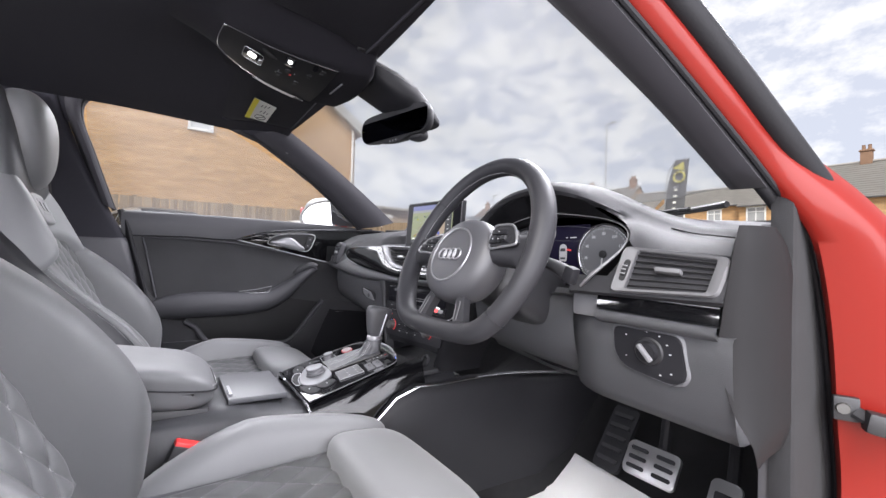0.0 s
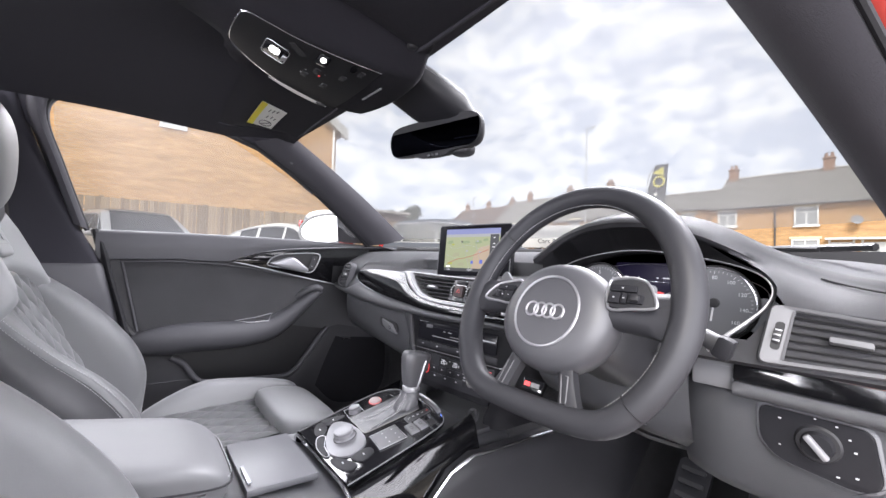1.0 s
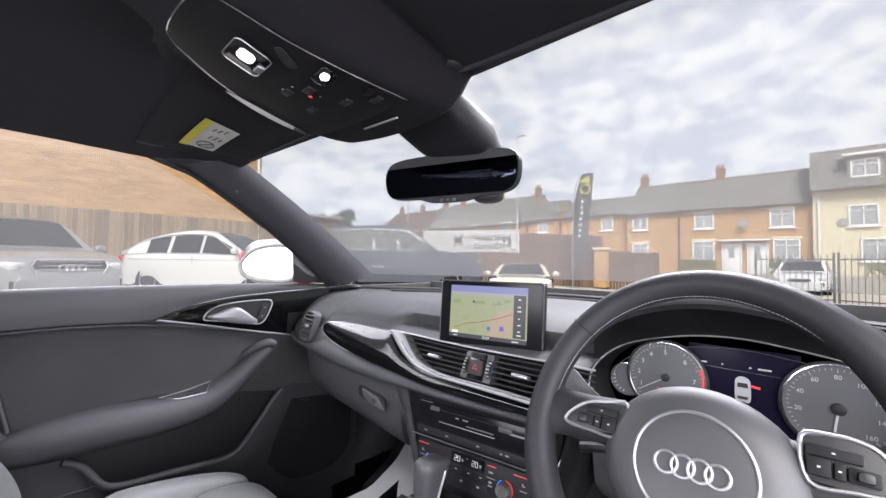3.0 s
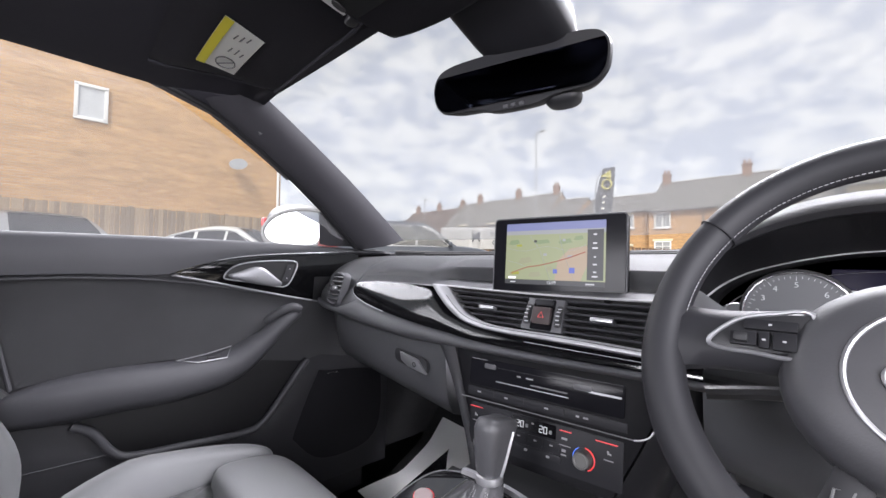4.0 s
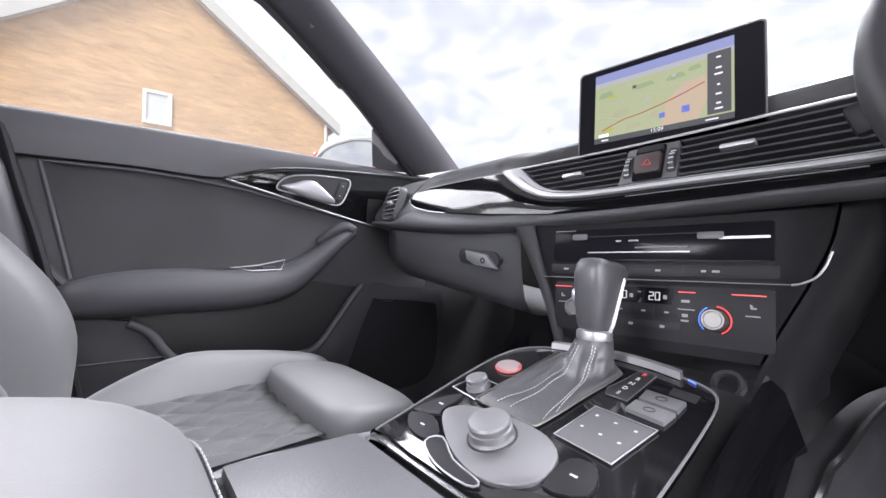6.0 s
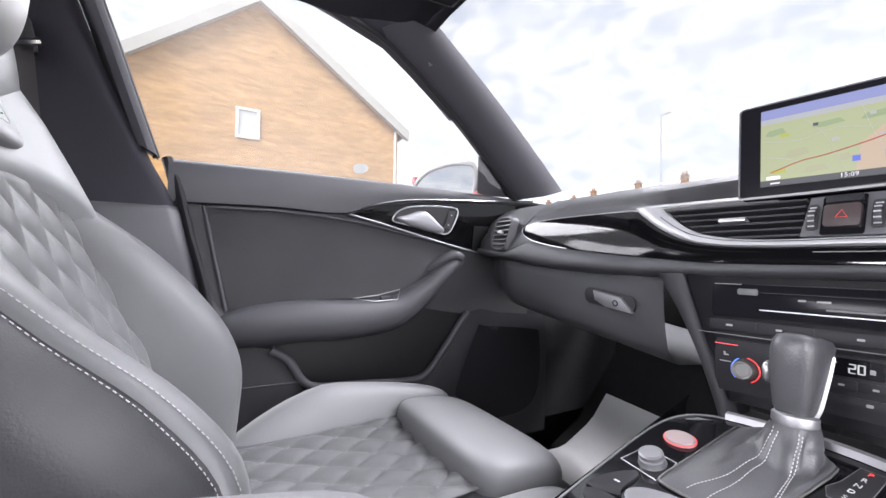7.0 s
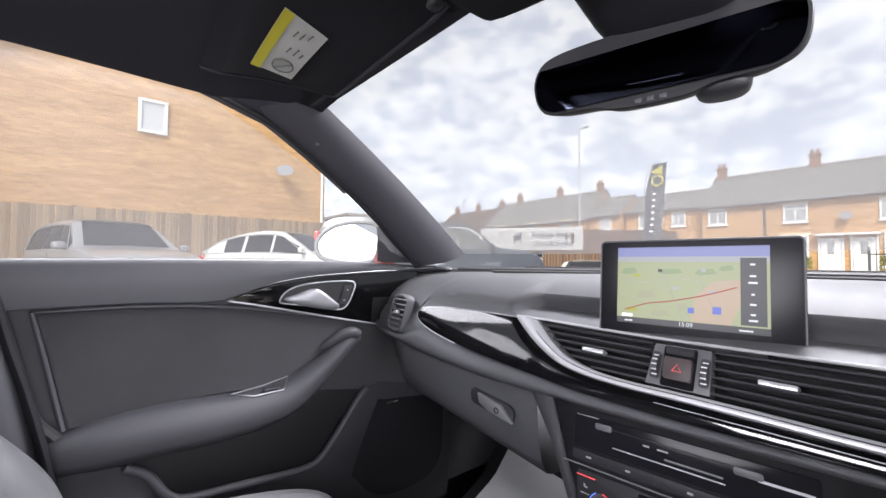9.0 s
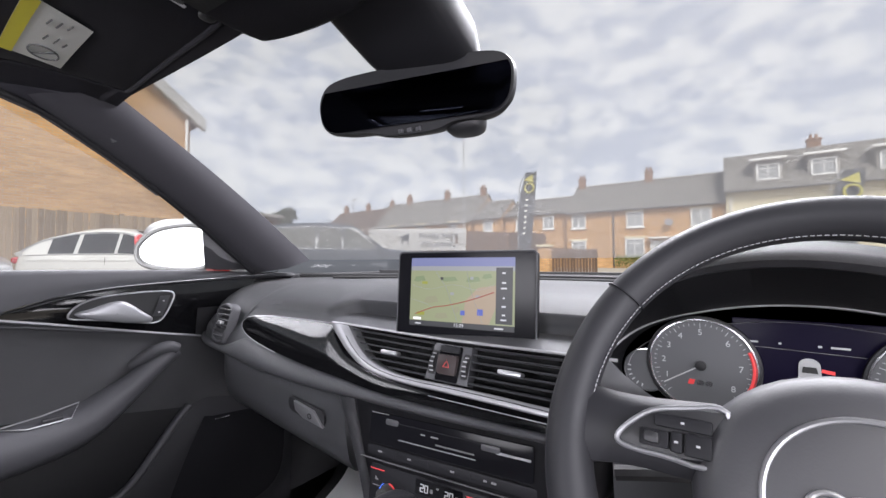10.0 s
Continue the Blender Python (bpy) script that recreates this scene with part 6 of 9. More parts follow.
for x, y, w, h, mt in ((-0.066, -0.034, 0.014, 0.005, MAP_YEL), (-0.06, 0.014, 0.010, 0.004, MAP_YEL), (0.006, -0.030, 0.007, 0.007, MAP_BLUE), (0.034, -0.028, 0.009, 0.009, MAP_BLUE), (-0.03, 0.021, 0.005, 0.004, DARK), (0.02, 0.022, 0.005, 0.004, MAP_HAZE), (-0.012, -0.002, 0.006, 0.004, MAP_HAZE), (0.03, -0.005, 0.007, 0.004, MAP_HAZE), (-0.072, -0.042, 0.014, 0.004, LABEL_W)):
    tile("map_sign", x - w / 2, x + w / 2, y - h / 2, y + h / 2, mt, 0.0008)
for y, w in ((0.030, 0.008), (0.016, 0.010), (0.008, 0.014), (-0.006, 0.005), (-0.018, 0.010), (-0.030, 0.008), (-0.037, 0.014)):
    tile("panel_text", 0.070 - w / 2, 0.070 + w / 2, y - 0.0018, y + 0.0018, ICON, 0.001)
part("clock", text_bm("15:09", 0.0075, SM @ pose(-0.003, -0.046, 0.0048), 0.0001), ICON, scr, "white clock digits")
tile("bar_text", -0.078, -0.062, -0.051, -0.048, ICON, 0.001)
tile("bar_text", 0.052, 0.074, -0.051, -0.048, ICON, 0.001)

# ---- steering wheel ----
POD_FRAME = material("satin_silver_frame", (0.30, 0.30, 0.315), 0.4, metal=0.8, rvar=0.05)
sw_thing = empty("steering_wheel", "flat-bottomed black leather steering wheel with chrome ring", "steering wheel", at=(0.387, 0.47, 0.93))
WM = Matrix.Translation((0.387, 0.484, 0.931)) @ Matrix(((1, 0, 0, 0), (0, 0.423, -0.906, 0), (0, 0.906, 0.423, 0), (0, 0, 0, 1)))


def wp(a, r=0.169):
    y = r * math.sin(a)
    lim = -0.118
    if y < lim:
        y = lim - 0.024 * math.tanh((lim - y) / 0.028)
    return V((r * math.cos(a) * 0.985, y * (1.07 if y > 0 else 1.0), 0))


rim = [wp(2 * math.pi * i / 96) for i in range(96)]
rows = tube_rows(rim, lambda s: 0.0162 + 0.0026 * max(0, math.cos(4 * math.pi * s - 1.0)), 16, closed=True, squash=1.12, up=V((0, 0, 1)))
bm, _ = grid_bm(rows, closed_u=True, closed_v=True)
bm.transform(WM)
part("rim", bm, WHEEL_LEATHER, sw_thing, "thick black leather rim", angle=80)
st_p = [WM @ (wp(2 * math.pi * i / 96, 0.1528) + V((0, 0, 0.0062))) for i in range(97)]
part("rim_stitching", dashes(st_p, None, 0.0026, 0.0014, 0.00024), STITCH, sw_thing, "pale stitching inside the rim")
for a in (38, 142, 218, 322):
    q = wp(radians(a))
    t = (wp(radians(a + 1)) - wp(radians(a - 1))).normalized()
    rr = [q + 0.0172 * (math.cos(b) * V((-t.y, t.x, 0)) + 1.12 * math.sin(b) * V((0, 0, 1))) for b in np.linspace(0, 2 * math.pi, 20)[:-1]]
    part("rim_seam", tube([WM @ p for p in rr], 0.0009, 5, closed=True), RUBBER, sw_thing)
# airbag cover: rounded boss
bm = bmesh.new()
out = []
for i in range(40):
    a = 2 * math.pi * i / 40
    r = 0.083 + 0.004 * math.cos(2 * a) - 0.002 * max(0, -math.sin(a)) ** 2
    out.append((r * math.cos(a), r * math.sin(a)))
rows = [[V((x * k, y * k, z)) for x, y in out] for k, z in ((0.84, -0.035), (0.96, -0.020), (1.0, -0.004), (0.985, 0.010), (0.93, 0.020), (0.80, 0.0275), (0.62, 0.0315), (0.4, 0.0328), (0.2, 0.0333), (0.001, 0.0334))]
bm, vs = grid_bm(rows, closed_v=True)
bm.transform(WM @ pose(0.005, -0.0165, 0))
part("airbag_cover", bm, PLASTIC, sw_thing, "smooth black airbag boss", angle=70)
part("chrome_ring", ring(0.0497, 0.0018, WM @ pose(0.005, -0.0168, 0.0320), 56, 8), POD_FRAME, sw_thing, "chrome ring on the boss")
for k in range(4):
    part("emblem_ring", ring(0.0096, 0.0016, WM @ pose(-0.0160 + 0.0138 * k, -0.0175, 0.0338), 32, 8), SATIN, sw_thing, "chrome emblem ring")
for k, nm in ((-1, "spoke"), (1, "spoke")):
    # spoke body from boss to rim
    rows = []
    for i in range(9):
        s = i / 8
        x = k * lerp(0.066, 0.172, s)
        h = lerp(0.026, 0.021, s) + 0.018 * s ** 4
        yc = lerp(0.006, 0.004, s)
        z0 = lerp(0.012, 0.0, s)
        rows.append([V((x, yc + h, z0 - 0.016)), V((x, yc + h, z0)), V((x, yc + h * 0.5, z0 + 0.008)), V((x, yc - h * 0.5, z0 + 0.008)), V((x, yc - h, z0)), V((x, yc - h, z0 - 0.016))])
    bm = loft(rows, caps=True, closed_v=True)
    bm.transform(WM)
    sp = part(nm, bm, WHEEL_LEATHER, sw_thing, angle=60)
    pod = [V((k * x, y, 0)) for x, y in (((0.060, 0.026), (0.085, 0.024), (0.104, 0.019), (0.118, 0.008), (0.126, -0.003), (0.120, -0.008), (0.096, -0.009), (0.066, -0.008)) if k < 0 else ((0.080, 0.036), (0.100, 0.041), (0.117, 0.040), (0.129, 0.033), (0.141, 0.011), (0.135, 0.005), (0.112, 0.002), (0.085, 0.001)))]
    px0, py0 = (-0.002, -0.003) if k < 0 else (0.013, 0.010)
    pd = prism([(p.x, p.y) for p in pod][:: -1 if k > 0 else 1], 0.008, WM @ pose(0, 0, 0.013), 0.002)
    part("button_pod", pd, DARK, sw_thing, "black spoke button pod with silver frame")
    part("pod_frame", tube([WM @ (V((p.x, p.y, 0.0208))) for p in spline(pod, 4, True)], 0.0019, 8, closed=True), POD_FRAME, sw_thing, "satin silver frame round the buttons")
    for bx, by, bw, bh in ((0.104 + px0, 0.004 + py0, 0.018, 0.011), (0.0905 + px0, 0.004 + py0, 0.007, 0.013), (0.078 + px0, 0.004 + py0, 0.015, 0.014), (0.087 + px0, 0.0165 + py0, 0.034, 0.0085)):
        bb = box((bw, bh, 0.005), (k * bx, by, 0.0225), 0.0015)
        bb.transform(WM)
        part("spoke_button", bb, STACK, sw_thing)
        ic = box((0.0036, 0.0022, 0.0006), (k * bx, by, 0.0253))
        ic.transform(WM)
        part("button_icon", ic, ICON, sw_thing)
    rl = box((0.010, 0.008, 0.010), (k * (0.105 + px0), 0.004 + py0, 0.0255), 0.003)
    rl.transform(WM)
    part("roller", rl, DARK, sw_thing)
    # shift paddle behind the spoke
    pdl = [(0.088, 0.026), (0.112, 0.036), (0.134, 0.050), (0.150, 0.062), (0.158, 0.052), (0.157, 0.030), (0.148, 0.018), (0.118, 0.010), (0.090, 0.008)]
    pad_o = [(k * p.x, p.y) for p in spline([(x, y, 0) for x, y in pdl], 3, True)][::k]
    part("shift_paddle", prism(pad_o, 0.006, WM @ pose(0, 0, -0.034), 0.002), FRAME, sw_thing, "satin silver gear shift paddle")
    for w2, h2 in (((0.008, 0.0016),) if k < 0 else ((0.008, 0.0016), (0.0016, 0.008))):
        part("paddle_sign", prism(rounded(w2, h2, 0.0006), 0.0006, WM @ pose(k * 0.147, 0.030, -0.0278)), DARK, sw_thing)
    # lower spoke arm with silver inlay
    rows = []
    for i in range(8):
        s = i / 7
        c = V((k * lerp(0.034, 0.062, s), lerp(-0.066, -0.140, s), lerp(0.004, 0.0, s)))
        w = lerp(0.012, 0.010, s) + 0.01 * s ** 4
        rows.append([c + V((-w, 0, -0.012)), c + V((-w, 0, 0.002)), c + V((0, 0, 0.008)), c + V((w, 0, 0.002)), c + V((w, 0, -0.012))])
    bm = loft(rows, caps=True, closed_v=True)
    bm.transform(WM)
    part("lower_spoke", bm, WHEEL_LEATHER, sw_thing, angle=60)
    inl = tube([WM @ V((k * x, y, 0.0085)) for x, y in ((0.040, -0.090), (0.050, -0.091), (0.056, -0.122), (0.049, -0.124))], 0.0009, 6, closed=True)
    part("spoke_inlay", inl, FRAME, sw_thing, "silver spoke inlay")
bd = box((0.032, 0.014, 0.004), (0.0, -0.114, 0.004), 0.001)
bd.transform(WM)
part("badge_plate", bd, GLOSS, sw_thing)
for dx2, w, mt in ((-0.008, 0.009, ICON_RED), (0.005, 0.013, FRAME)):
    b2 = box((w, 0.006, 0.001), (dx2, -0.114, 0.0066))
    b2.transform(WM)
    part("badge_bar", b2, mt, sw_thing)
# column stalks
stalk = empty("column_stalks", "black indicator and wiper stalks behind the wheel", "control stalk", at=(0.387, 0.56, 0.93))
for k in (-1, 1):
    p = tube(spline([(0.387 + k * 0.055, 0.575, 0.925), (0.387 + k * 0.10, 0.555, 0.925), (0.387 + k * 0.150, 0.545, 0.915), (0.387 + k * 0.178, 0.540, 0.905)], 5), lambda s: lerp(0.008, 0.012, s), 10, squash=0.6)
    part("stalk", p, DARK, stalk)
    part("stalk_tip", box((0.018, 0.018, 0.026), (0.387 + k * 0.184, 0.540, 0.902), 0.005, (0, k * 20, 0)), STACK, stalk)
p = tube([(0.33, 0.575, 0.88), (0.28, 0.56, 0.875), (0.24, 0.55, 0.868)], 0.007, 8)
part("cruise_stalk", p, DARK, stalk)
# ---- centre console ----
CONTROL = material("satin_control_metal", (0.15, 0.15, 0.158), 0.45, metal=0.6, bump=0.05, scale=300, rvar=0.05)
TOUCH = material("soft_grey_pad", (0.075, 0.075, 0.080), 0.55, bump=0.05, scale=500, var=0.05)
con = empty("centre_console", "black leather and gloss centre console between the seats", "centre console", at=(0, 0.2, 0.3))
plz = lambda y: 0.616 + 0.276 * (y - 0.298)
PA = math.degrees(math.atan(0.276))


def on_plate(x, y, up=0.0):
    """A pose on the sloping switch plate: local x right, y ahead, z out of it."""
    return pose(x, y, plz(y), PA, 0, 0) @ pose(0, 0, up)


rows = []
for y, w, z, zb in ((-0.45, 0.125, 0.630, 0.32), (-0.10, 0.125, 0.630, 0.32), (0.13, 0.125, 0.628, 0.32), (0.28, 0.135, 0.610, 0.34), (0.295, 0.131, 0.600, 0.34), (0.50, 0.132, 0.658, 0.36), (0.546, 0.132, 0.668, 0.38), (0.556, 0.132, 0.634, 0.38), (0.66, 0.134, 0.634, 0.40)):
    rows.append([V((-w - 0.006, y, zb)), V((-w - 0.003, y, z - 0.06)), V((-w, y, z - 0.018)), V((-w + 0.012, y, z - 0.004)), V((-w * 0.5, y, z)), V((w * 0.5, y, z)), V((w - 0.012, y, z - 0.004)), V((w, y, z - 0.018)), V((w + 0.01, y, z - 0.06)), V((w + 0.02, y, zb))])
part("tunnel", loft(rows, 0.004), LEATHER, con, "leather covered console body", angle=50)
# gloss cheeks of the front section
for k in (-1, 1):
    rows = [[V((k * (0.137 if k > 0 else 0.130), y, plz(y) + 0.002)), V((k * (0.150 if k > 0 else 0.134), y, plz(y) - 0.010)), V((k * (0.164 if k > 0 else 0.138), y, plz(y) - 0.055)), V((k * (0.166 if k > 0 else 0.140), y + 0.02, plz(y) - 0.12))] for y in np.linspace(0.292, 0.548, 10)]
    part("gloss_cheek", loft(rows, 0.003), GLOSS, con, "piano black console cheek")
    ch = spline([V((k * 0.06, 0.288, plz(0.288) + 0.004)), V((k * 0.115, 0.289, plz(0.289) + 0.002)), V((k * 0.150, 0.296, plz(0.29) - 0.02)), V((k * 0.172, 0.32, 0.56)), V((k * 0.176, 0.335, 0.53))], 5)
    part("chrome_corner", tube(ch, 0.003, 6), CHROME, con)
part("chrome_rear", tube([on_plate(x, 0.290, 0.002) @ V((0, 0, 0)) for x in np.linspace(-0.12, 0.12, 8)], 0.0025, 6), CHROME, con, "chrome strip at the plate's rear edge")
pl_out = spline([(-0.126, 0.296, 0), (-0.127, 0.36, 0), (-0.127, 0.44, 0), (-0.120, 0.484, 0), (-0.100, 0.510, 0), (-0.06, 0.522, 0), (0.0, 0.524, 0), (0.06, 0.518, 0), (0.100, 0.508, 0), (0.117, 0.488, 0), (0.121, 0.44, 0), (0.121, 0.36, 0), (0.120, 0.296, 0)], 4)


def slab(name, pts, h, up, mat, parent, label="", bevel=0.0008, smooth_=0):
    """A flat key or panel on the plate, its outline in the plate's own plan."""
    q = [V((x, y, 0)) for x, y in pts]
    if smooth_:
        q = spline(q, smooth_, True)
    cx, cy = sum(p.x for p in q) / len(q), sum(p.y for p in q) / len(q)
    return part(name, prism([(p.x - cx, (p.y - cy) * 1.037) for p in q], h, on_plate(cx, cy, up), bevel), mat, parent, label)


plate = slab("switch_plate", [(p.x, p.y) for p in pl_out][::-1], 0.006, -0.004, GLOSS, con, "piano black switch plate", 0.002)
part("plate_rim", tube([on_plate(p.x, p.y, 0.0022) @ V((0, 0, 0)) for p in pl_out], 0.0012, 6), FRAME, con, "thin metal rim of the plate")
lip = [on_plate(x, 0.524 - 2.1 * (x - 0.0) ** 2 * (1 if x > 0 else 0.4), 0.0) @ V((0, 0, 0)) for x in np.linspace(-0.073, 0.080, 12)]
part("front_lip", loft([[p + V((0, -0.003, 0.002)), p + V((0, -0.002, 0.009)), p + V((0, 0.003, 0.0105)), p + V((0, 0.006, 0.003))] for p in lip], caps=True, closed_v=True), SATIN, con, "bright metal front lip of the plate", angle=50)
# rotary controller on its metal island, and the keys round it
slab("controller_base", [(-0.083, 0.350), (-0.078, 0.366), (-0.045, 0.377), (0.0, 0.379), (0.036, 0.371), (0.052, 0.352), (0.049, 0.326), (0.02, 0.309), (-0.02, 0.314), (-0.055, 0.330)], 0.0035, 0.002, CONTROL, con, "brushed aluminium controller island", 0.0015, 4)
part("rotary_knob", lathe([(0.0, 0.0165), (0.0150, 0.0168), (0.0178, 0.0162), (0.0192, 0.0145), (0.0192, 0.0120), (0.0182, 0.0110), (0.0182, 0.0095), (0.0196, 0.0085), (0.0202, 0.0040), (0.0188, 0.0028), (0.0215, 0.0)], on_plate(-0.013, 0.350, 0.0055), 40), CONTROL, con, "brushed aluminium rotary controller", angle=28)
part("knob_shadow_ring", ring(0.0222, 0.0012, on_plate(-0.013, 0.350, 0.0056), 36, 6), DARK, con)
for pts in ([(-0.119, 0.338), (-0.113, 0.362), (-0.096, 0.384), (-0.088, 0.378), (-0.090, 0.354), (-0.086, 0.346)], [(-0.117, 0.334), (-0.088, 0.342), (-0.060, 0.326), (-0.068, 0.314), (-0.098, 0.318)], [(0.056, 0.364), (0.078, 0.366), (0.086, 0.340), (0.056, 0.330)], [(0.030, 0.308), (0.056, 0.322), (0.086, 0.330), (0.088, 0.310), (0.04, 0.300)]):
    slab("menu_key", pts, 0.0022, 0.002, STACK, con, "", 0.0008, 3)
    slab("key_icon", [(sum(p[0] for p in pts) / len(pts) + u, sum(p[1] for p in pts) / len(pts) + w) for u, w in ((-0.005, -0.0015), (0.005, -0.0015), (0.005, 0.0015), (-0.005, 0.0015))], 0.0004, 0.0043, ICON, con, "", 0)
bk = [(-0.062, 0.312), (-0.052, 0.325), (-0.020, 0.311), (0.016, 0.306), (0.010, 0.298), (-0.030, 0.299)]
slab("back_key", bk, 0.0024, 0.002, STACK, con, "dark key in a bright frame", 0.0008, 3)
part("key_frame", tube([on_plate(p.x, p.y, 0.0044) @ V((0, 0, 0)) for p in spline([(x, y, 0) for x, y in bk], 3, True)], 0.0009, 6, closed=True), SATIN, con)
part("volume_knob", lathe([(0.0, 0.0125), (0.0100, 0.0128), (0.0122, 0.0115), (0.0122, 0.0080), (0.0114, 0.0070), (0.0128, 0.0058), (0.0132, 0.002), (0.0142, 0.0)], on_plate(-0.091, 0.407, 0.002), 32), CONTROL, con, "silver volume knob", angle=28)
part("key_frame", tube([on_plate(x, y, 0.0025) @ V((0, 0, 0)) for x, y in ((-0.118, 0.392), (-0.074, 0.386), (-0.070, 0.398), (-0.073, 0.420), (-0.110, 0.424))], 0.0006, 5, closed=True), SATIN, con)
part("start_button", lathe([(0.0, 0.0045), (0.0140, 0.0040), (0.0158, 0.0)], on_plate(-0.090, 0.456, 0.002) @ Matrix.Diagonal((1.1, 0.82, 1, 1)), 28), material("pale_button", (0.22, 0.17, 0.17), 0.4), con, "pale start button")
part("start_ring", tube([on_plate(-0.090 + 0.0170 * math.cos(a), 0.456 + 0.0128 * math.sin(a), 0.0036) @ V((0, 0, 0)) for a in np.linspace(0, 2 * math.pi, 28, endpoint=False)], 0.0006, 6, closed=True), ICON_RED, con, "red rim of the start button")
slab("touchpad", [(0.038, 0.432), (0.093, 0.426), (0.083, 0.376), (0.030, 0.383)][::-1], 0.0022, 0.002, TOUCH, con, "grey handwriting touchpad", 0.0006)
part("touchpad_frame", tube([on_plate(x, y, 0.0040) @ V((0, 0, 0)) for x, y in ((0.0375, 0.433), (0.0945, 0.427), (0.0840, 0.375), (0.0290, 0.382))], 0.0007, 5, closed=True), SATIN, con)
for x, y in ((0.046, 0.421), (0.064, 0.419), (0.082, 0.417), (0.043, 0.402), (0.061, 0.400), (0.078, 0.398)):
    slab("pad_mark", [(x - 0.0022, y - 0.0016), (x + 0.0022, y - 0.0016), (x + 0.0022, y + 0.0016), (x - 0.0022, y + 0.0016)], 0.0004, 0.0042, ICON, con, "", 0)
for pts, mt, lb in (([(0.064, 0.476), (0.099, 0.472), (0.098, 0.456), (0.064, 0.460)], CONTROL, "silver parking brake switch"), ([(0.063, 0.457), (0.098, 0.453), (0.095, 0.436), (0.061, 0.441)], FRAME, "grey hold switch")):
    slab("brake_switch", pts[::-1], 0.0042, 0.002, mt, con, lb, 0.0014)
    cx_, cy_ = sum(p[0] for p in pts) / 4, sum(p[1] for p in pts) / 4
    part("brake_mark", ring(0.0036, 0.0005, on_plate(cx_, cy_, 0.0064) @ Matrix.Diagonal((1.3, 0.8, 1, 1)), 16, 5), DARK, con)
slab("switch_recess", [(0.080, 0.482), (0.104, 0.478), (0.104, 0.490), (0.080, 0.494)][::-1], 0.001, 0.002, VOID, con)
gd = slab("gear_display", [(0.034, 0.456), (0.030, 0.468), (0.036, 0.480), (0.042, 0.508), (0.060, 0.506), (0.056, 0.454)], 0.0016, 0.002, DARK, con, "gear position display", 0.0005)
part("display_frame", tube([on_plate(x, y, 0.0034) @ V((0, 0, 0)) for x, y in ((0.034, 0.456), (0.030, 0.468), (0.036, 0.480), (0.042, 0.508), (0.060, 0.506), (0.056, 0.454))], 0.0004, 5, closed=True), FRAME, con)
for i, ch in enumerate("SDNRP"):
    part("gear_letter", text_bm(ch, 0.0070, on_plate(0.0435 + 0.0016 * i, 0.4625 + 0.0098 * i, 0.0040) @ pose(0, 0, 0, 0, 0, -8), 0.0002), ICON_RED if ch == "P" else ICON, gd)
part("socket_glow", tube([on_plate(x, 0.512 - 0.5 * (x - 0.085), 0.0030) @ V((0, 0, 0)) for x in (0.086, 0.094)], 0.0008, 5), ICON_BLUE, con)
# gear selector with leather gaiter
GAITER = material("dark_gaiter_leather", (0.042, 0.042, 0.046), 0.42, bump=0.2, scale=420, var=0.15, var_scale=20, rvar=0.06)
gs = empty("gear_selector", "black leather gear selector with stitched gaiter and chrome spine", "gear lever", at=(0, 0.45, 0.66))
gfl = [V(p) for p in spline([(x, y, 0) for x, y in ((-0.066, 0.385), (-0.03, 0.383), (0.004, 0.381), (0.012, 0.390), (0.022, 0.445), (0.030, 0.488), (0.024, 0.498), (-0.015, 0.505), (-0.050, 0.510), (-0.058, 0.502), (-0.066, 0.440), (-0.072, 0.395))], 4, True)]
part("gaiter_frame", tube([on_plate(p.x, p.y, 0.004) @ V((0, 0, 0)) for p in gfl], 0.0013, 8, closed=True), KNOB, gs, "chrome gaiter frame")
rows = []
top_c = V((0.000, 0.493, 0.706))
N_G = len(gfl)
flare = smooth1((0, 0.10, 0.22, 0.38, 0.6, 0.8, 1.0), (0.0, 0.16, 0.46, 0.70, 0.86, 0.95, 1.0))
rise = smooth1((0, 0.10, 0.22, 0.38, 0.6, 0.8, 1.0), (0.0, 0.13, 0.24, 0.40, 0.62, 0.82, 1.0))
for j in range(19):
    q = j / 18
    rr = []
    for i in range(N_G * 2):
        g0, g1_ = gfl[i // 2], gfl[(i // 2 + i % 2) % N_G]
        g = (g0 + g1_) / 2
        a = math.atan2(g.y - 0.446, g.x + 0.021)
        base = on_plate(g.x, g.y, 0.003) @ V((0, 0, 0))
        tp = top_c + V((0.0175 * math.copysign(abs(math.cos(a)) ** 0.7, math.cos(a)), 0.0190 * math.copysign(abs(math.sin(a)) ** 0.7, math.sin(a)), 0))
        w = math.sin(math.pi * q)
        crease = 0.0030 * math.sin(4 * a + 1.0) * w + 0.0016 * math.sin(11 * a + 7 * q) * w * (1 - q)
        sag = 0.0026 * math.sin(16 * q + 2 * a) * w * (1 - 0.5 * q)
        p = base.lerp(tp, flare(q))
        p.z = lerp(base.z, tp.z, rise(q)) + sag
        out_ = V((math.cos(a), math.sin(a), 0))
        rr.append(p + out_ * crease)
    rows.append(rr)
bm, _ = grid_bm(rows, closed_v=True)
part("gaiter", bm, GAITER, gs, "folded black leather gaiter", angle=80)
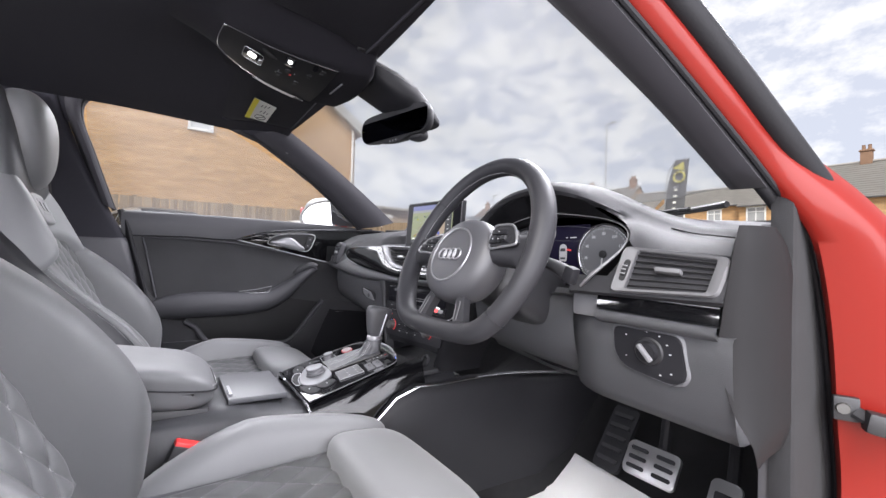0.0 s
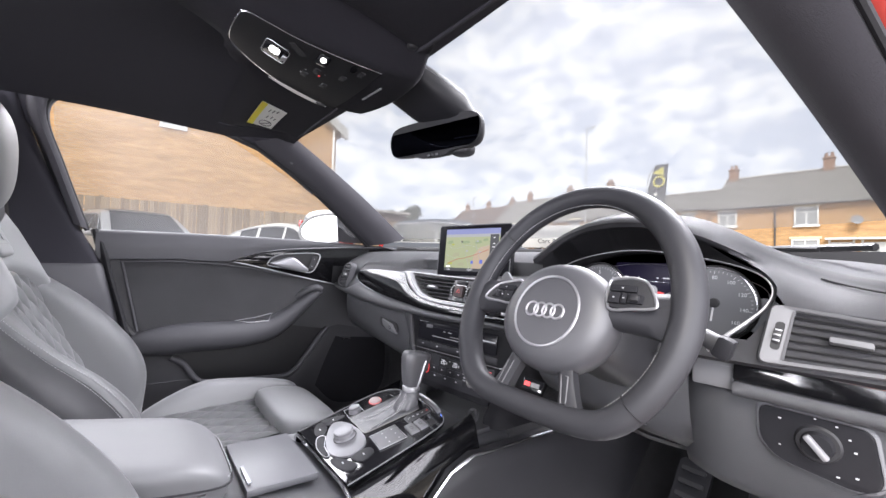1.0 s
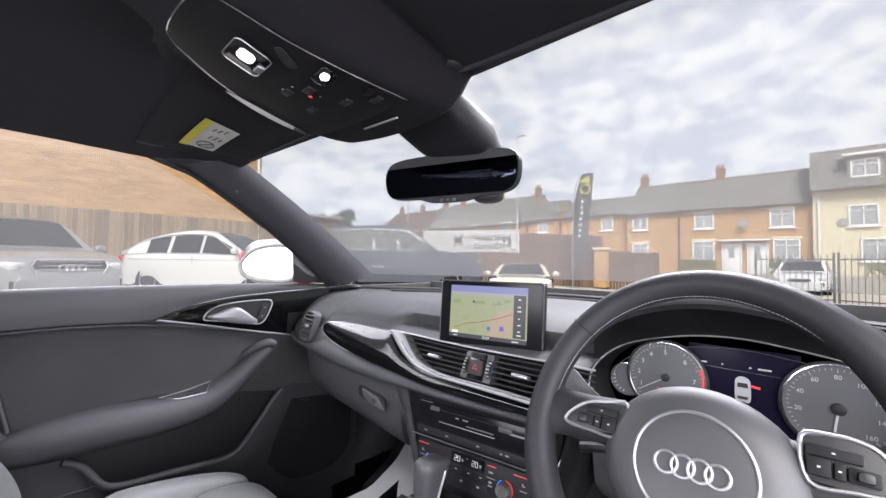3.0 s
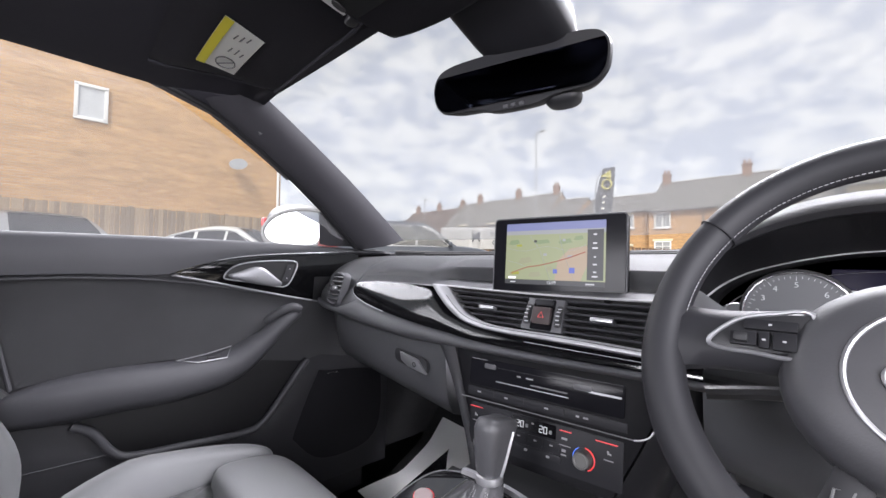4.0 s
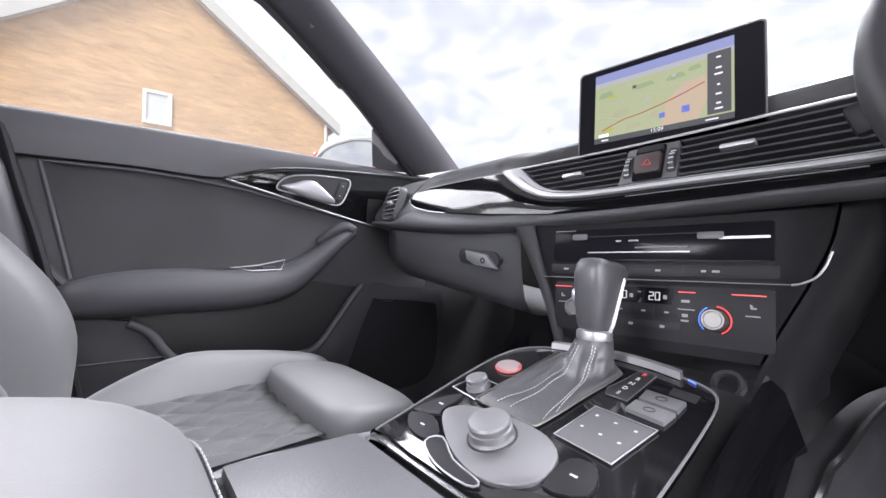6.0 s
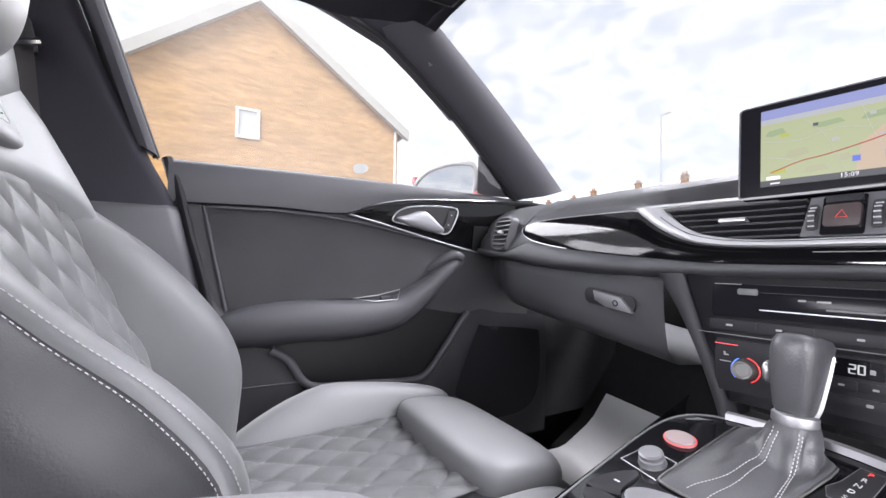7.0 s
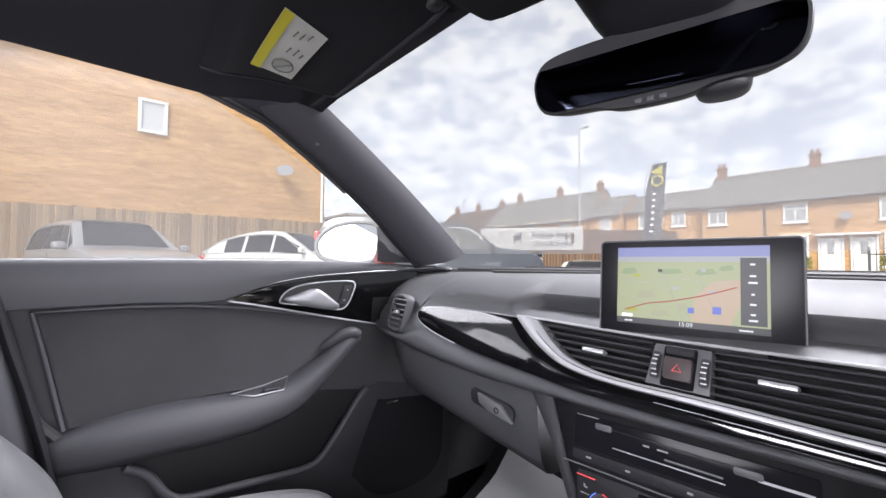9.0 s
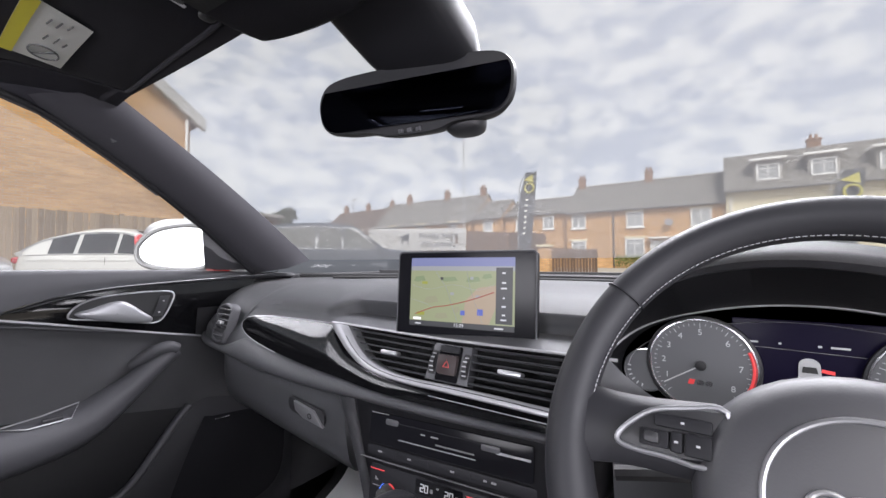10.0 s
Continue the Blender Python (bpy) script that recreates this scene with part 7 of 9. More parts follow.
for a0 in (-2.02, -1.72, -1.10, -0.86):
    k0 = min(range(N_G * 2), key=lambda i: abs(math.atan2(((gfl[i // 2] + gfl[(i // 2 + i % 2) % N_G]) / 2).y - 0.446, ((gfl[i // 2] + gfl[(i // 2 + i % 2) % N_G]) / 2).x + 0.021) - a0))
    seam_p = [rows[j][k0] + V((0, -0.0006, 0.0006)) for j in range(1, 18)]
    part("gaiter_stitching", dashes(spline(seam_p, 4), None, 0.0022, 0.0016, 0.0003), STITCH, gs)
part("collar", lathe([(0.0168, -0.004), (0.0182, 0.0), (0.0182, 0.007), (0.0160, 0.009)], pose(0.000, 0.493, 0.706, -8, 0, 0) @ Matrix.Diagonal((1, 1.1, 1, 1)), 28), SATIN, gs, "bright ring under the knob")
kn = []
for c, wx, wy in (((0.000, 0.494, 0.713), 0.0165, 0.016), ((0.000, 0.494, 0.720), 0.0195, 0.019), ((0.001, 0.495, 0.737), 0.0222, 0.0225), ((0.002, 0.498, 0.757), 0.0245, 0.027), ((0.003, 0.502, 0.773), 0.0258, 0.032), ((0.004, 0.505, 0.782), 0.0250, 0.032), ((0.004, 0.506, 0.7868), 0.0220, 0.029), ((0.004, 0.506, 0.7890), 0.0150, 0.021), ((0.004, 0.506, 0.7895), 0.006, 0.009)):
    kn.append([V(c) + V((wx * 0.77 * math.copysign(abs(math.cos(a)) ** 0.62, math.cos(a)), wy * math.copysign(abs(math.sin(a)) ** 0.62, math.sin(a)), -0.22 * wy * math.sin(a))) for a in [2 * math.pi * i / 36 for i in range(36)]])
part("knob", loft(kn, caps=True, closed_v=True), GAITER, gs, "black leather gear knob", angle=70)
for k in (-1, 1):
    part("chrome_spine", tube(spline([(0.000 + k * 0.0130, 0.500, 0.712), (0.001 + k * 0.0155, 0.502, 0.722), (0.0015 + k * 0.0176, 0.506, 0.738), (0.0025 + k * 0.0192, 0.511, 0.757), (0.003 + k * 0.0196, 0.516, 0.771)], 5), lambda q: 0.0026 - 0.0008 * q, 8, squash=0.6), SATIN, gs, "chrome side spine")
part("release_button", cushion((0.010, 0.020, 0.022), pose(-0.0215, 0.497, 0.750, 10, 0, 0), 2.5, 6), SATIN, gs, "silver release button")
# small parts ahead of the plate
part("front_tray", box((0.26, 0.13, 0.012), (0, 0.625, 0.640), 0.004, (0, 0, 0)), DARK, con)
part("socket", ring(0.013, 0.004, pose(0.095, 0.590, 0.660, 60, 0, 0), 20, 6), RUBBER, con, "round power socket")
# lid over the cup holders
lid = part("cup_holder_lid", box((0.182, 0.112, 0.012), (-0.012, 0.207, 0.628), 0.004, (-2, 0, 0)), LEATHER, con, "leather covered cup holder lid")
part("lid_grip", box((0.060, 0.006, 0.004), (0.035, 0.158, 0.639), 0.001, (0, 0, 0)), SILVER, con, "silver lid grip")
# armrest
arm = empty("armrest", "padded black leather centre armrest with pale stitching", "armrest", at=(0, 0, 0.63))
ARM_HIDE = material("armrest_leather", (0.085, 0.086, 0.090), 0.5, spec=0.35, bump=0.05, scale=700, var=0.10, var_scale=7, rvar=0.06)
part("pad", cushion((0.225, 0.44, 0.075), pose(-0.004, -0.085, 0.698, -11, 0, 0), 7, 14, lambda q: q + V((0, 0, 0.004 * (1 - (q.x / 0.112) ** 2) - 0.02 * max(0, (q.y - 0.14) / 0.08) ** 2 * (1 if q.z > 0 else -0.3)))), ARM_HIDE, arm, "soft leather armrest pad", angle=80)
seam = [V((-0.004 + 0.1125 * math.copysign(min(1, abs(math.cos(a)) ** 0.30), math.cos(a)), -0.085 + 0.220 * math.copysign(min(1, abs(math.sin(a)) ** 0.30), math.sin(a)), 0.702 - 0.043 * math.copysign(min(1, abs(math.sin(a)) ** 0.30), math.sin(a)))) for a in np.linspace(-0.6, 3.7, 60)]
part("seam", tube(seam, 0.0016, 6), RUBBER, arm)
part("stitching", dashes([p + V((-0.003 if p.x > 0 else 0.003, -0.002, 0.008)) for p in seam], None, 0.004, 0.0022, 0.0005), STITCH, arm)
part("base", box((0.20, 0.42, 0.05), (0, -0.09, 0.630), 0.012, (-6, 0, 0)), DARK, arm)
# knee pads on the tunnel sides with chrome strip
for k in (-1, 1):
    rows = []
    for i in range(16):
        s = i / 15
        y = lerp(0.36, 1.16, s)
        zt = smooth1((0.36, 0.41, 0.465, 0.60, 0.83, 1.0), (0.46, 0.560, 0.613, 0.628, 0.620, 0.60))(y) - (0.11 if k < 0 else 0.0)
        x = smooth1((0.36, 0.5, 0.8, 1.0), (0.170, 0.178, 0.190, 0.20))(y)
        rows.append([V((k * (x - 0.02), y, zt)), V((k * x, y, zt - 0.004)), V((k * (x + 0.010), y, zt - 0.03)), V((k * (x + 0.014), y, lerp(zt, 0.34, 0.4))), V((k * (x + 0.012), y, lerp(zt, 0.34, 0.8))), V((k * (x + 0.01), y, 0.33))])
    part("knee_pad", loft(rows, 0.005), DARKENED_LEATHER, con, "leather knee pad on the tunnel side", angle=60)
    part("knee_chrome", tube([r[1] + V((k * 0.002, 0, 0.002)) for r in rows[1:]], 0.0032, 6), CHROME, con, "chrome strip along the knee pad")
# belt buckle
bk = empty("seat_belt_buckle", "black seat belt buckle with red release button", "belt buckle", at=(0.145, 0.08, 0.50))
part("body", box((0.026, 0.050, 0.10), (0.148, 0.07, 0.545), 0.006, (-22, 0, 0)), DARK, bk)
part("release", box((0.022, 0.046, 0.014), (0.148, 0.087, 0.590), 0.004, (-22, 0, 0)), BUCKLE, bk, "red release button")
# ---- front seats ----
def quilt(fn, w, l, nu, nv, cell, puff):
    """A stitched diamond quilt on the surface fn(u, v) -> (point, normal), u and v in metres."""
    rows = []
    for i in range(nu + 1):
        r = []
        for j in range(nv + 1):
            u, v = lerp(-w / 2, w / 2, i / nu), lerp(0, l, j / nv)
            p, n = fn(u, v)
            a, b = (u / cell + v / (cell * 1.45)), (u / cell - v / (cell * 1.45))
            h = puff * (abs(math.sin(math.pi * a)) * abs(math.sin(math.pi * b))) ** 0.45
            e = min(1.0, (w / 2 - abs(u)) / 0.012, v / 0.012 + 0.2, (l - v) / 0.012 + 0.2)
            r.append(p + n * h * max(0, e))
        rows.append(r)
    st = bmesh.new()
    k0 = int((w / 2) / cell + l / (cell * 1.45)) + 2
    for k in range(-k0, k0 + 1):
        for sgn in (1, -1):
            pts = []
            for j in range(41):
                v = l * j / 40
                u = k * cell - sgn * v / 1.45
                if abs(u) < w / 2 - 0.006:
                    p, n = fn(u, v)
                    pts.append(p + n * 0.0010)
            if len(pts) > 2:
                dashes(pts, st, 0.0036, 0.0022, 0.00034)
    return rows, st


def build_seat(name, label):
    seat = empty(name, label, "car seat", "front seats")
    BM = pose(0, -0.02, 0.62, 25, 0, 0)  # local z runs up the backrest, -y is behind it
    # backrest shell and cushions; local y points forward
    part("backrest_shell", cushion((0.50, 0.14, 0.62), BM @ pose(0, -0.125, 0.26), 5, 12, lambda q: V((q.x * (1 - 0.22 * max(0, q.z / 0.31) ** 2), q.y, q.z))), LEATHER, seat, "leather covered seat back shell", angle=80)

    def back_fn(u, v):
        z = v + 0.004
        p = V((u, -0.020 + 0.25 * u * u, z))
        n = V((-0.5 * u, 1, 0)).normalized()
        return BM @ p, (BM.to_3x3() @ n).normalized()

    rows, st = quilt(back_fn, 0.256, 0.365, 92, 124, 0.061, 0.0082)
    part("quilted_back", loft(rows, -0.004), LEATHER_SOFT, seat, "diamond quilted leather backrest centre", angle=85)
    part("quilt_stitching", st, STITCH, seat, "pale quilting thread")
    peak = smooth1((-0.10, -0.04, 0.03, 0.09, 0.16, 0.26, 0.335, 0.40), (0.005, 0.042, 0.078, 0.086, 0.076, 0.044, 0.006, -0.03))
    peak_soft = smooth1((-0.10, -0.04, 0.03, 0.115, 0.21, 0.29, 0.34, 0.40), (0.0, 0.036, 0.064, 0.052, 0.012, -0.016, -0.026, -0.042))
    for k in (-1, 1):
        rows, edge, flank = [], [], []
        for i in range(29):
            z = lerp(-0.10, 0.40, i / 28)
            f = (peak if k < 0 else peak_soft)(z) + 0.02
            o = lerp(0.278, 0.232, max(0, (z - 0.15) / 0.25)) - 0.02 * max(0, -z / 0.1)
            c1, c2, c3, c4, c5 = (0.188, 0.204, 0.216, 0.222, 0.226) if k < 0 else (0.164, 0.174, 0.182, 0.187, 0.1925)
            d = c1 / 0.188
            sec = [(0.120, -0.034), (0.128, -0.014), (lerp(0.131, 0.138, (d - 0.89) / 0.11), -0.012 + 0.34 * f), (lerp(0.140, 0.152, (d - 0.89) / 0.11), -0.016 + 0.70 * f), (0.168 * d, -0.019 + 0.90 * f), (c1, -0.020 + f), (c2, -0.021 + 0.985 * f), (c3, -0.024 + 0.93 * f), (c4, -0.031 + 0.90 * f), (c5, -0.030 + 0.86 * f), (o - 0.022, -0.040 + 0.74 * f), (o - 0.005, -0.05 + 0.5 * f), (o, -0.07 + 0.2 * f), (o, -0.11), (o - 0.02, -0.15), (0.12, -0.15)]
            rows.append([BM @ V((k * u, y, z)) for u, y in sec])
            edge.append(BM @ V((k * (c3 - 0.001), -0.0230 + 0.945 * f, z)))
            flank.append(BM @ V((k * (c5 + 0.0008), -0.0295 + 0.858 * f, z)))
        part("back_bolster", loft([q[:9] for q in rows], 0.003), LEATHER_SOFT, seat, "plump leather side bolster", angle=85)
        # the k > 0 flank has its shade put into a darker leather colour
        part("bolster_flank", loft([q[8:] for q in rows], 0.003), DARKENED_LEATHER if k > 0 else LEATHER_SOFT, seat, "leather flank of the bolster", angle=85)
        part("bolster_stitching", dashes(edge[2:], dashes(flank[2:], None, 0.0030, 0.0024, 0.0003), 0.0030, 0.0024, 0.0003), STITCH, seat, "double row of pale stitching")
    # shoulder section and head restraint
    rows = []
    for i in range(45):
        u = lerp(-0.206, 0.206, i / 44)
        zl, zh = 0.360 - 2.6 * u * u + 9 * u ** 4, 0.600 - 0.9 * u * u
        e = min(1.0, (0.206 - abs(u)) / 0.05)
        side = 1 - math.sqrt(max(0.0, 1 - (1 - e) ** 2))
        a = min(1.0, abs(u) / 0.15)
        r = []
        for j in range(21):
            z = lerp(zl, zh, j / 20)
            q = min(1.0, (z - zl) / 0.028, (zh - z) / 0.05)
            y = -0.014 + 0.024 * a * a * (3 - 2 * a) * (1 - 0.35 * max(0, (z - 0.45) / 0.1)) - 0.10 * side - 0.028 * (1 - math.sqrt(max(0.0, 1 - (1 - q) ** 2)))
            r.append(BM @ V((u * (1 - 1.25 * max(0.0, z - 0.38)), y, z)))
        rows.append([BM @ V((u, -0.13, zl))] + r + [BM @ V((u * (1 - 1.25 * max(0.0, zh - 0.38)), -0.13, zh - 0.02))])
    part("shoulder_pad", loft(rows, caps=True, closed_v=True), LEATHER_SOFT, seat, "smooth leather shoulder section", angle=85)
    part("badge_pad", cushion((0.118, 0.030, 0.080), BM @ pose(0, -0.014, 0.436), 7, 10), LEATHER_SOFT, seat, "raised badge panel below the head restraint", angle=80)
    part("badge_emboss", tube([BM @ V((x, 0.0004, 0.438 + z)) for x, z in rounded(0.070, 0.038, 0.005)], 0.0011, 6, closed=True), LEATHER_SOFT, seat)
    for x in (-0.017, 0.015):
        part("badge_bar", prism(rounded(0.020, 0.022, 0.004), 0.002, BM @ pose(x, 0.0004, 0.438, -90, 0, 0)), LEATHER_SOFT, seat)
    part("head_restraint", cushion((0.200, 0.108, 0.232), BM @ pose(0, 0.030, 0.590, -24, 0, 0), 2.5, 14, lambda q: V((q.x * (1 + 0.18 * q.z / 0.116), q.y + 0.4 * q.x * q.x, q.z))), LEATHER_SOFT, seat, "egg-shaped leather head restraint pad", angle=85)
    HM = BM @ pose(0, -0.026, 0.570, -16, 0, 0)
    part("head_shell", cushion((0.300, 0.110, 0.330), HM, 3.0, 14, lambda q: V((q.x * (1 - 0.16 * q.z / 0.165), q.y + 0.9 * q.x * q.x, q.z))), LEATHER, seat, "leather shell framing the head restraint", angle=85)
    for k in (-1, 1):
        rim = [HM @ V((k * (0.1515 - 0.024 * z / 0.165) * (1 - abs(z / 0.168) ** 3) ** 0.333, 0.9 * 0.145 ** 2, z)) for z in np.linspace(-0.155, 0.150, 26)]
        part("shell_stitching", dashes(rim, None, 0.0034, 0.002, 0.0005), STITCH, seat)
    # seat cushion
    part("cushion_base", cushion((0.50, 0.50, 0.16), pose(0, 0.20, 0.485), 6, 12), LEATHER, seat, "leather seat cushion base", angle=80)

    def cush_fn(u, v):
        p = V((u, 0.025 + v, 0.562 + 0.25 * u * u + 0.02 * v))
        return p, V((-0.5 * u, 0, 1)).normalized()

    rows, st = quilt(cush_fn, 0.270, 0.27, 84, 84, 0.052, 0.0076)
    part("quilted_cushion", loft(rows, -0.004), LEATHER_SOFT, seat, "diamond quilted leather cushion centre", angle=85)
    part("cushion_stitching", st, STITCH, seat)
    part("thigh_pad", cushion((0.315, 0.165, 0.095), pose(0, 0.365, 0.556, -6, 0, 0), 4.5, 12, lambda q: V((q.x, q.y, q.z - 0.012 * max(0, q.y / 0.08) ** 2))), LEATHER_SOFT, seat, "smooth leather thigh support", angle=85)
    for k in (-1, 1):
        def cb(q, k=k):
            s = q.y / 0.24
            return V((q.x - k * 0.030 * max(0, s) ** 2, q.y, q.z * (1 - 0.25 * max(0, s)) - 0.012 * s - 0.11 * max(0, -s) ** 1.4))
        part("cushion_bolster", cushion((0.118, 0.46, 0.125), pose(k * 0.207, 0.195, 0.563, 0, k * 16, 0), 3.4, 14, cb), LEATHER_SOFT, seat, "plump leather cushion bolster", angle=85)
        e2 = [V((k * (0.232 - 0.03 * max(0, s) ** 2), 0.195 + 0.20 * s, 0.618 - 0.008 * s - 0.02 * max(0, s) ** 2 - 0.10 * max(0, -s) ** 1.4)) for s in np.linspace(-0.9, 0.95, 24)]
        part("cushion_stitching", dashes(e2, None, 0.0042, 0.0022, 0.0005), STITCH, seat)
    part("seat_plinth", box((0.44, 0.44, 0.14), (0, 0.16, 0.37), 0.03), DARK, seat, "dark plastic seat plinth")
    return seat


pseat = build_seat("front_seat", "black quilted leather sports seat beside passenger door")
dseat = copy_thing(pseat, pose(0.387, -0.005, 0.0))
dseat["label"] = "black quilted leather sports seat behind the steering wheel"
pseat.matrix_basis = pose(-0.385, 0.0, 0.0)
# the passenger cushion is let down on its inner side, beside the armrest
for ob in pseat.children:
    if ob.name.startswith(("cushion_bolster", "cushion_stitching")) and sum(v.co.x for v in ob.data.vertices) > 0.05 * len(ob.data.vertices):
        ob.data = ob.data.copy()
        ob.data.transform(Matrix.Translation((0.006, 0, -0.036)))

# ---- overhead: visors, lamp console, interior mirror ----
for k, nm in ((-1, "sun_visor"), (1, "sun_visor")):
    vz = empty(nm, "folded black cloth sun visor" + (" with airbag warning label" if k < 0 else " above the steering wheel"), "sun visor", "sun visors", at=(k * 0.33, 0.3, 1.36))
    rows = []
    for j in range(9):
        s = j / 8
        y = lerp(0.175, 0.380, s)
        ed = 0.012 if 0 < j < 8 else 0.003
        rr = []
        for i in range(19):
            x = lerp(0.155, 0.525 - 0.05 * s, i / 18)
            rr.append(V((k * x, y, roof_z(x, y) - 0.006 - ed * min(1, i / 1.5, (18 - i) / 1.5 + 0.2))))
        rows.append(rr)
    part("visor_panel", loft(rows, -0.004), HEADLINER, vz, "black cloth visor panel", angle=70)
    part("visor_edge", tube([r[0] for r in rows] + rows[-1][1:] + [r[-1] for r in rows[::-1]], 0.004, 8), HEADLINER, vz)
    part("visor_clip", cushion((0.02, 0.02, 0.016), pose(k * 0.165, 0.368, 1.358), 3, 5), DARK, vz)
    if k < 0:
        lz = lambda x, y: roof_z(x, y) - 0.0205
        c = [(-0.452, 0.232), (-0.300, 0.236), (-0.318, 0.300), (-0.458, 0.296)]
        L = lambda u, v, d=0: V((lerp(lerp(c[0][0], c[1][0], u), lerp(c[3][0], c[2][0], u), v), lerp(lerp(c[0][1], c[1][1], u), lerp(c[3][1], c[2][1], u), v), 0)) 
        def lay(u, v, d=0.0):
            p = L(u, v)
            return V((p.x, p.y, lz(p.x, p.y) - d))
        part("warning_label", loft([[lay(i / 8, j / 4) for j in range(5)] for i in range(9)], 0.0006), LABEL_W, vz, "white airbag warning label")
        part("label_band", loft([[lay(i / 8, j / 2 * 0.22, 0.0012) for j in range(3)] for i in range(9)], 0.0004), LABEL_Y, vz, "yellow label band")
        part("ban_ring", tube([lay(0.20 + 0.12 * math.cos(a), 0.62 + 0.24 * math.sin(a), 0.0014) for a in np.linspace(0, 6.28, 24)[:-1]], 0.0011, 5, closed=True), INK, vz)
        part("ban_bar", tube([lay(0.12, 0.48, 0.0014), lay(0.28, 0.78, 0.0014)], 0.001, 5), INK, vz)
        for u, v, w in ((0.50, 0.50, 0.10), (0.52, 0.66, 0.13), (0.50, 0.80, 0.08), (0.78, 0.42, 0.10), (0.80, 0.56, 0.12), (0.85, 0.70, 0.10)):
            part("label_bar", tube([lay(u - w / 2, v, 0.0013), lay(u + w / 2, v + 0.03, 0.0013)], 0.0011, 5), INK, vz)

# overhead lamp console, a smooth hump that hangs lower towards the windscreen
oc = empty("overhead_console", "black overhead console with lit reading lamps and chrome outline", "map light", at=(0, 0.27, 1.36))
OX = 0.010
drop = smooth1((0.03, 0.09, 0.127, 0.18, 0.25, 0.32, 0.38, 0.43), (1.400, 1.382, 1.364, 1.341, 1.323, 1.314, 1.312, 1.318))
half = lambda y: smooth1((0.118, 0.127, 0.145, 0.20, 0.26, 0.32, 0.40), (0.045, 0.058, 0.068, 0.085, 0.098, 0.106, 0.108))(y)


def oz(x, y, d=0.0):
    """Height of the roof housing that carries the lamps."""
    u = abs(x - OX)
    h = half(max(y, 0.118)) + 0.004
    low = drop(y) + 0.006 * (u / h) ** 2
    side = ramp(u, h, h + lerp(0.10, 0.050, ramp(y, 0.12, 0.36)))
    return lerp(low, max(low, roof_z(x, y) - 0.006), side) - d


rows = []
for i in range(49):
    x = OX + lerp(-0.20, 0.20, i / 48)
    yf = 0.415 - 0.9 * (x - OX) ** 2
    zf = oz(x, yf)
    rows.append([V((x, lerp(0.03, yf, j / 22), oz(x, lerp(0.03, yf, j / 22)))) for j in range(23)] + [V((x, yf + 0.010, zf + 0.006)), V((x, yf + 0.012, zf + 0.020)), V((x, yf + 0.006, zf + 0.045))])
part("housing", loft(rows, -0.004), HEADLINER, oc, "smooth black roof housing", angle=70)
panel_y = [0.1215, 0.124, 0.128, 0.135, 0.145] + list(np.linspace(0.16, 0.335, 14))
rows = [[V((OX + u * half(y), y - (0.006 * (1 - u * u) if y < 0.13 else 0), oz(OX + u * half(y), y) - 0.003)) for u in np.linspace(-1, 1, 17)] for y in panel_y]
part("lamp_panel", loft(rows, -0.003), DARK, oc, "dark lamp panel", angle=60)
rear = [V((OX + u * half(0.1215), 0.1215 - 0.006 * (1 - u * u), oz(OX + u * half(0.1215), 0.12) - 0.0035)) for u in np.linspace(0.9, -0.9, 9)]
uline = [V((OX + half(y), y, oz(OX + half(y), y) - 0.0035)) for y in panel_y[::-1]] + rear + [V((OX - half(y), y, oz(OX - half(y), y) - 0.0035)) for y in panel_y[:-2]]
part("chrome_outline", tube(uline, 0.0013, 6), CHROME, oc, "chrome outline")


def on_panel(x, y, d=0.004):
    """A pose on the lamp panel, its z pointing down into the cabin."""
    e = 0.004
    gx, gy = (oz(x + e, y) - oz(x - e, y)) / (2 * e), (oz(x, y + e) - oz(x, y - e)) / (2 * e)
    n = V((gx, gy, -1)).normalized()
    u = V((1, 0, gx)).normalized()
    w = n.cross(u)
    return Matrix(((u.x, w.x, n.x, x), (u.y, w.y, n.y, y), (u.z, w.z, n.z, oz(x, y) - d), (0, 0, 0, 1)))


lp = on_panel(0.032, 0.180)
part("lamp_bezel", prism(rounded(0.046, 0.040, 0.007), 0.002, lp, 0.0008), GLOSS, oc, "glossy square lamp surround")
part("lamp_rim", tube([lp @ V((x, y, 0.0022)) for x, y in rounded(0.046, 0.040, 0.007)], 0.0007, 5, closed=True), SATIN, oc)
part("lamp_lens", prism(rounded(0.017, 0.017, 0.005), 0.003, lp @ pose(0.003, 0.002, 0.0012), 0.0012), LAMP_ON, oc, "lit reading lamp lens")
part("lamp_switch", box((0.016, 0.008, 0.003), lp @ V((-0.004, -0.016, 0.003)), 0.001), SATIN, oc)
lp = on_panel(0.080, 0.244)
part("lamp_bezel", prism(rounded(0.034, 0.020, 0.006), 0.0015, lp, 0.0006), GLOSS, oc, "small lamp surround")
part("lamp_lens", prism(rounded(0.012, 0.009, 0.004), 0.003, lp @ pose(0.003, 0, 0.001), 0.0015), LAMP_ON, oc, "lit lamp lens")
strip_l = [[V((OX - half(y) - 0.004 + e, y, oz(OX - half(y) - 0.004 + e, y) - 0.0065)) for e in (-0.002, 0.004, 0.014 * (1 - abs(2 * q - 1) ** 3) + 0.003)] for q, y in [(q, lerp(0.195, 0.318, q)) for q in np.linspace(0, 1, 12)]]
part("lamp_strip", loft(strip_l, 0.002), LENS, oc, "clear lamp strip along the edge")
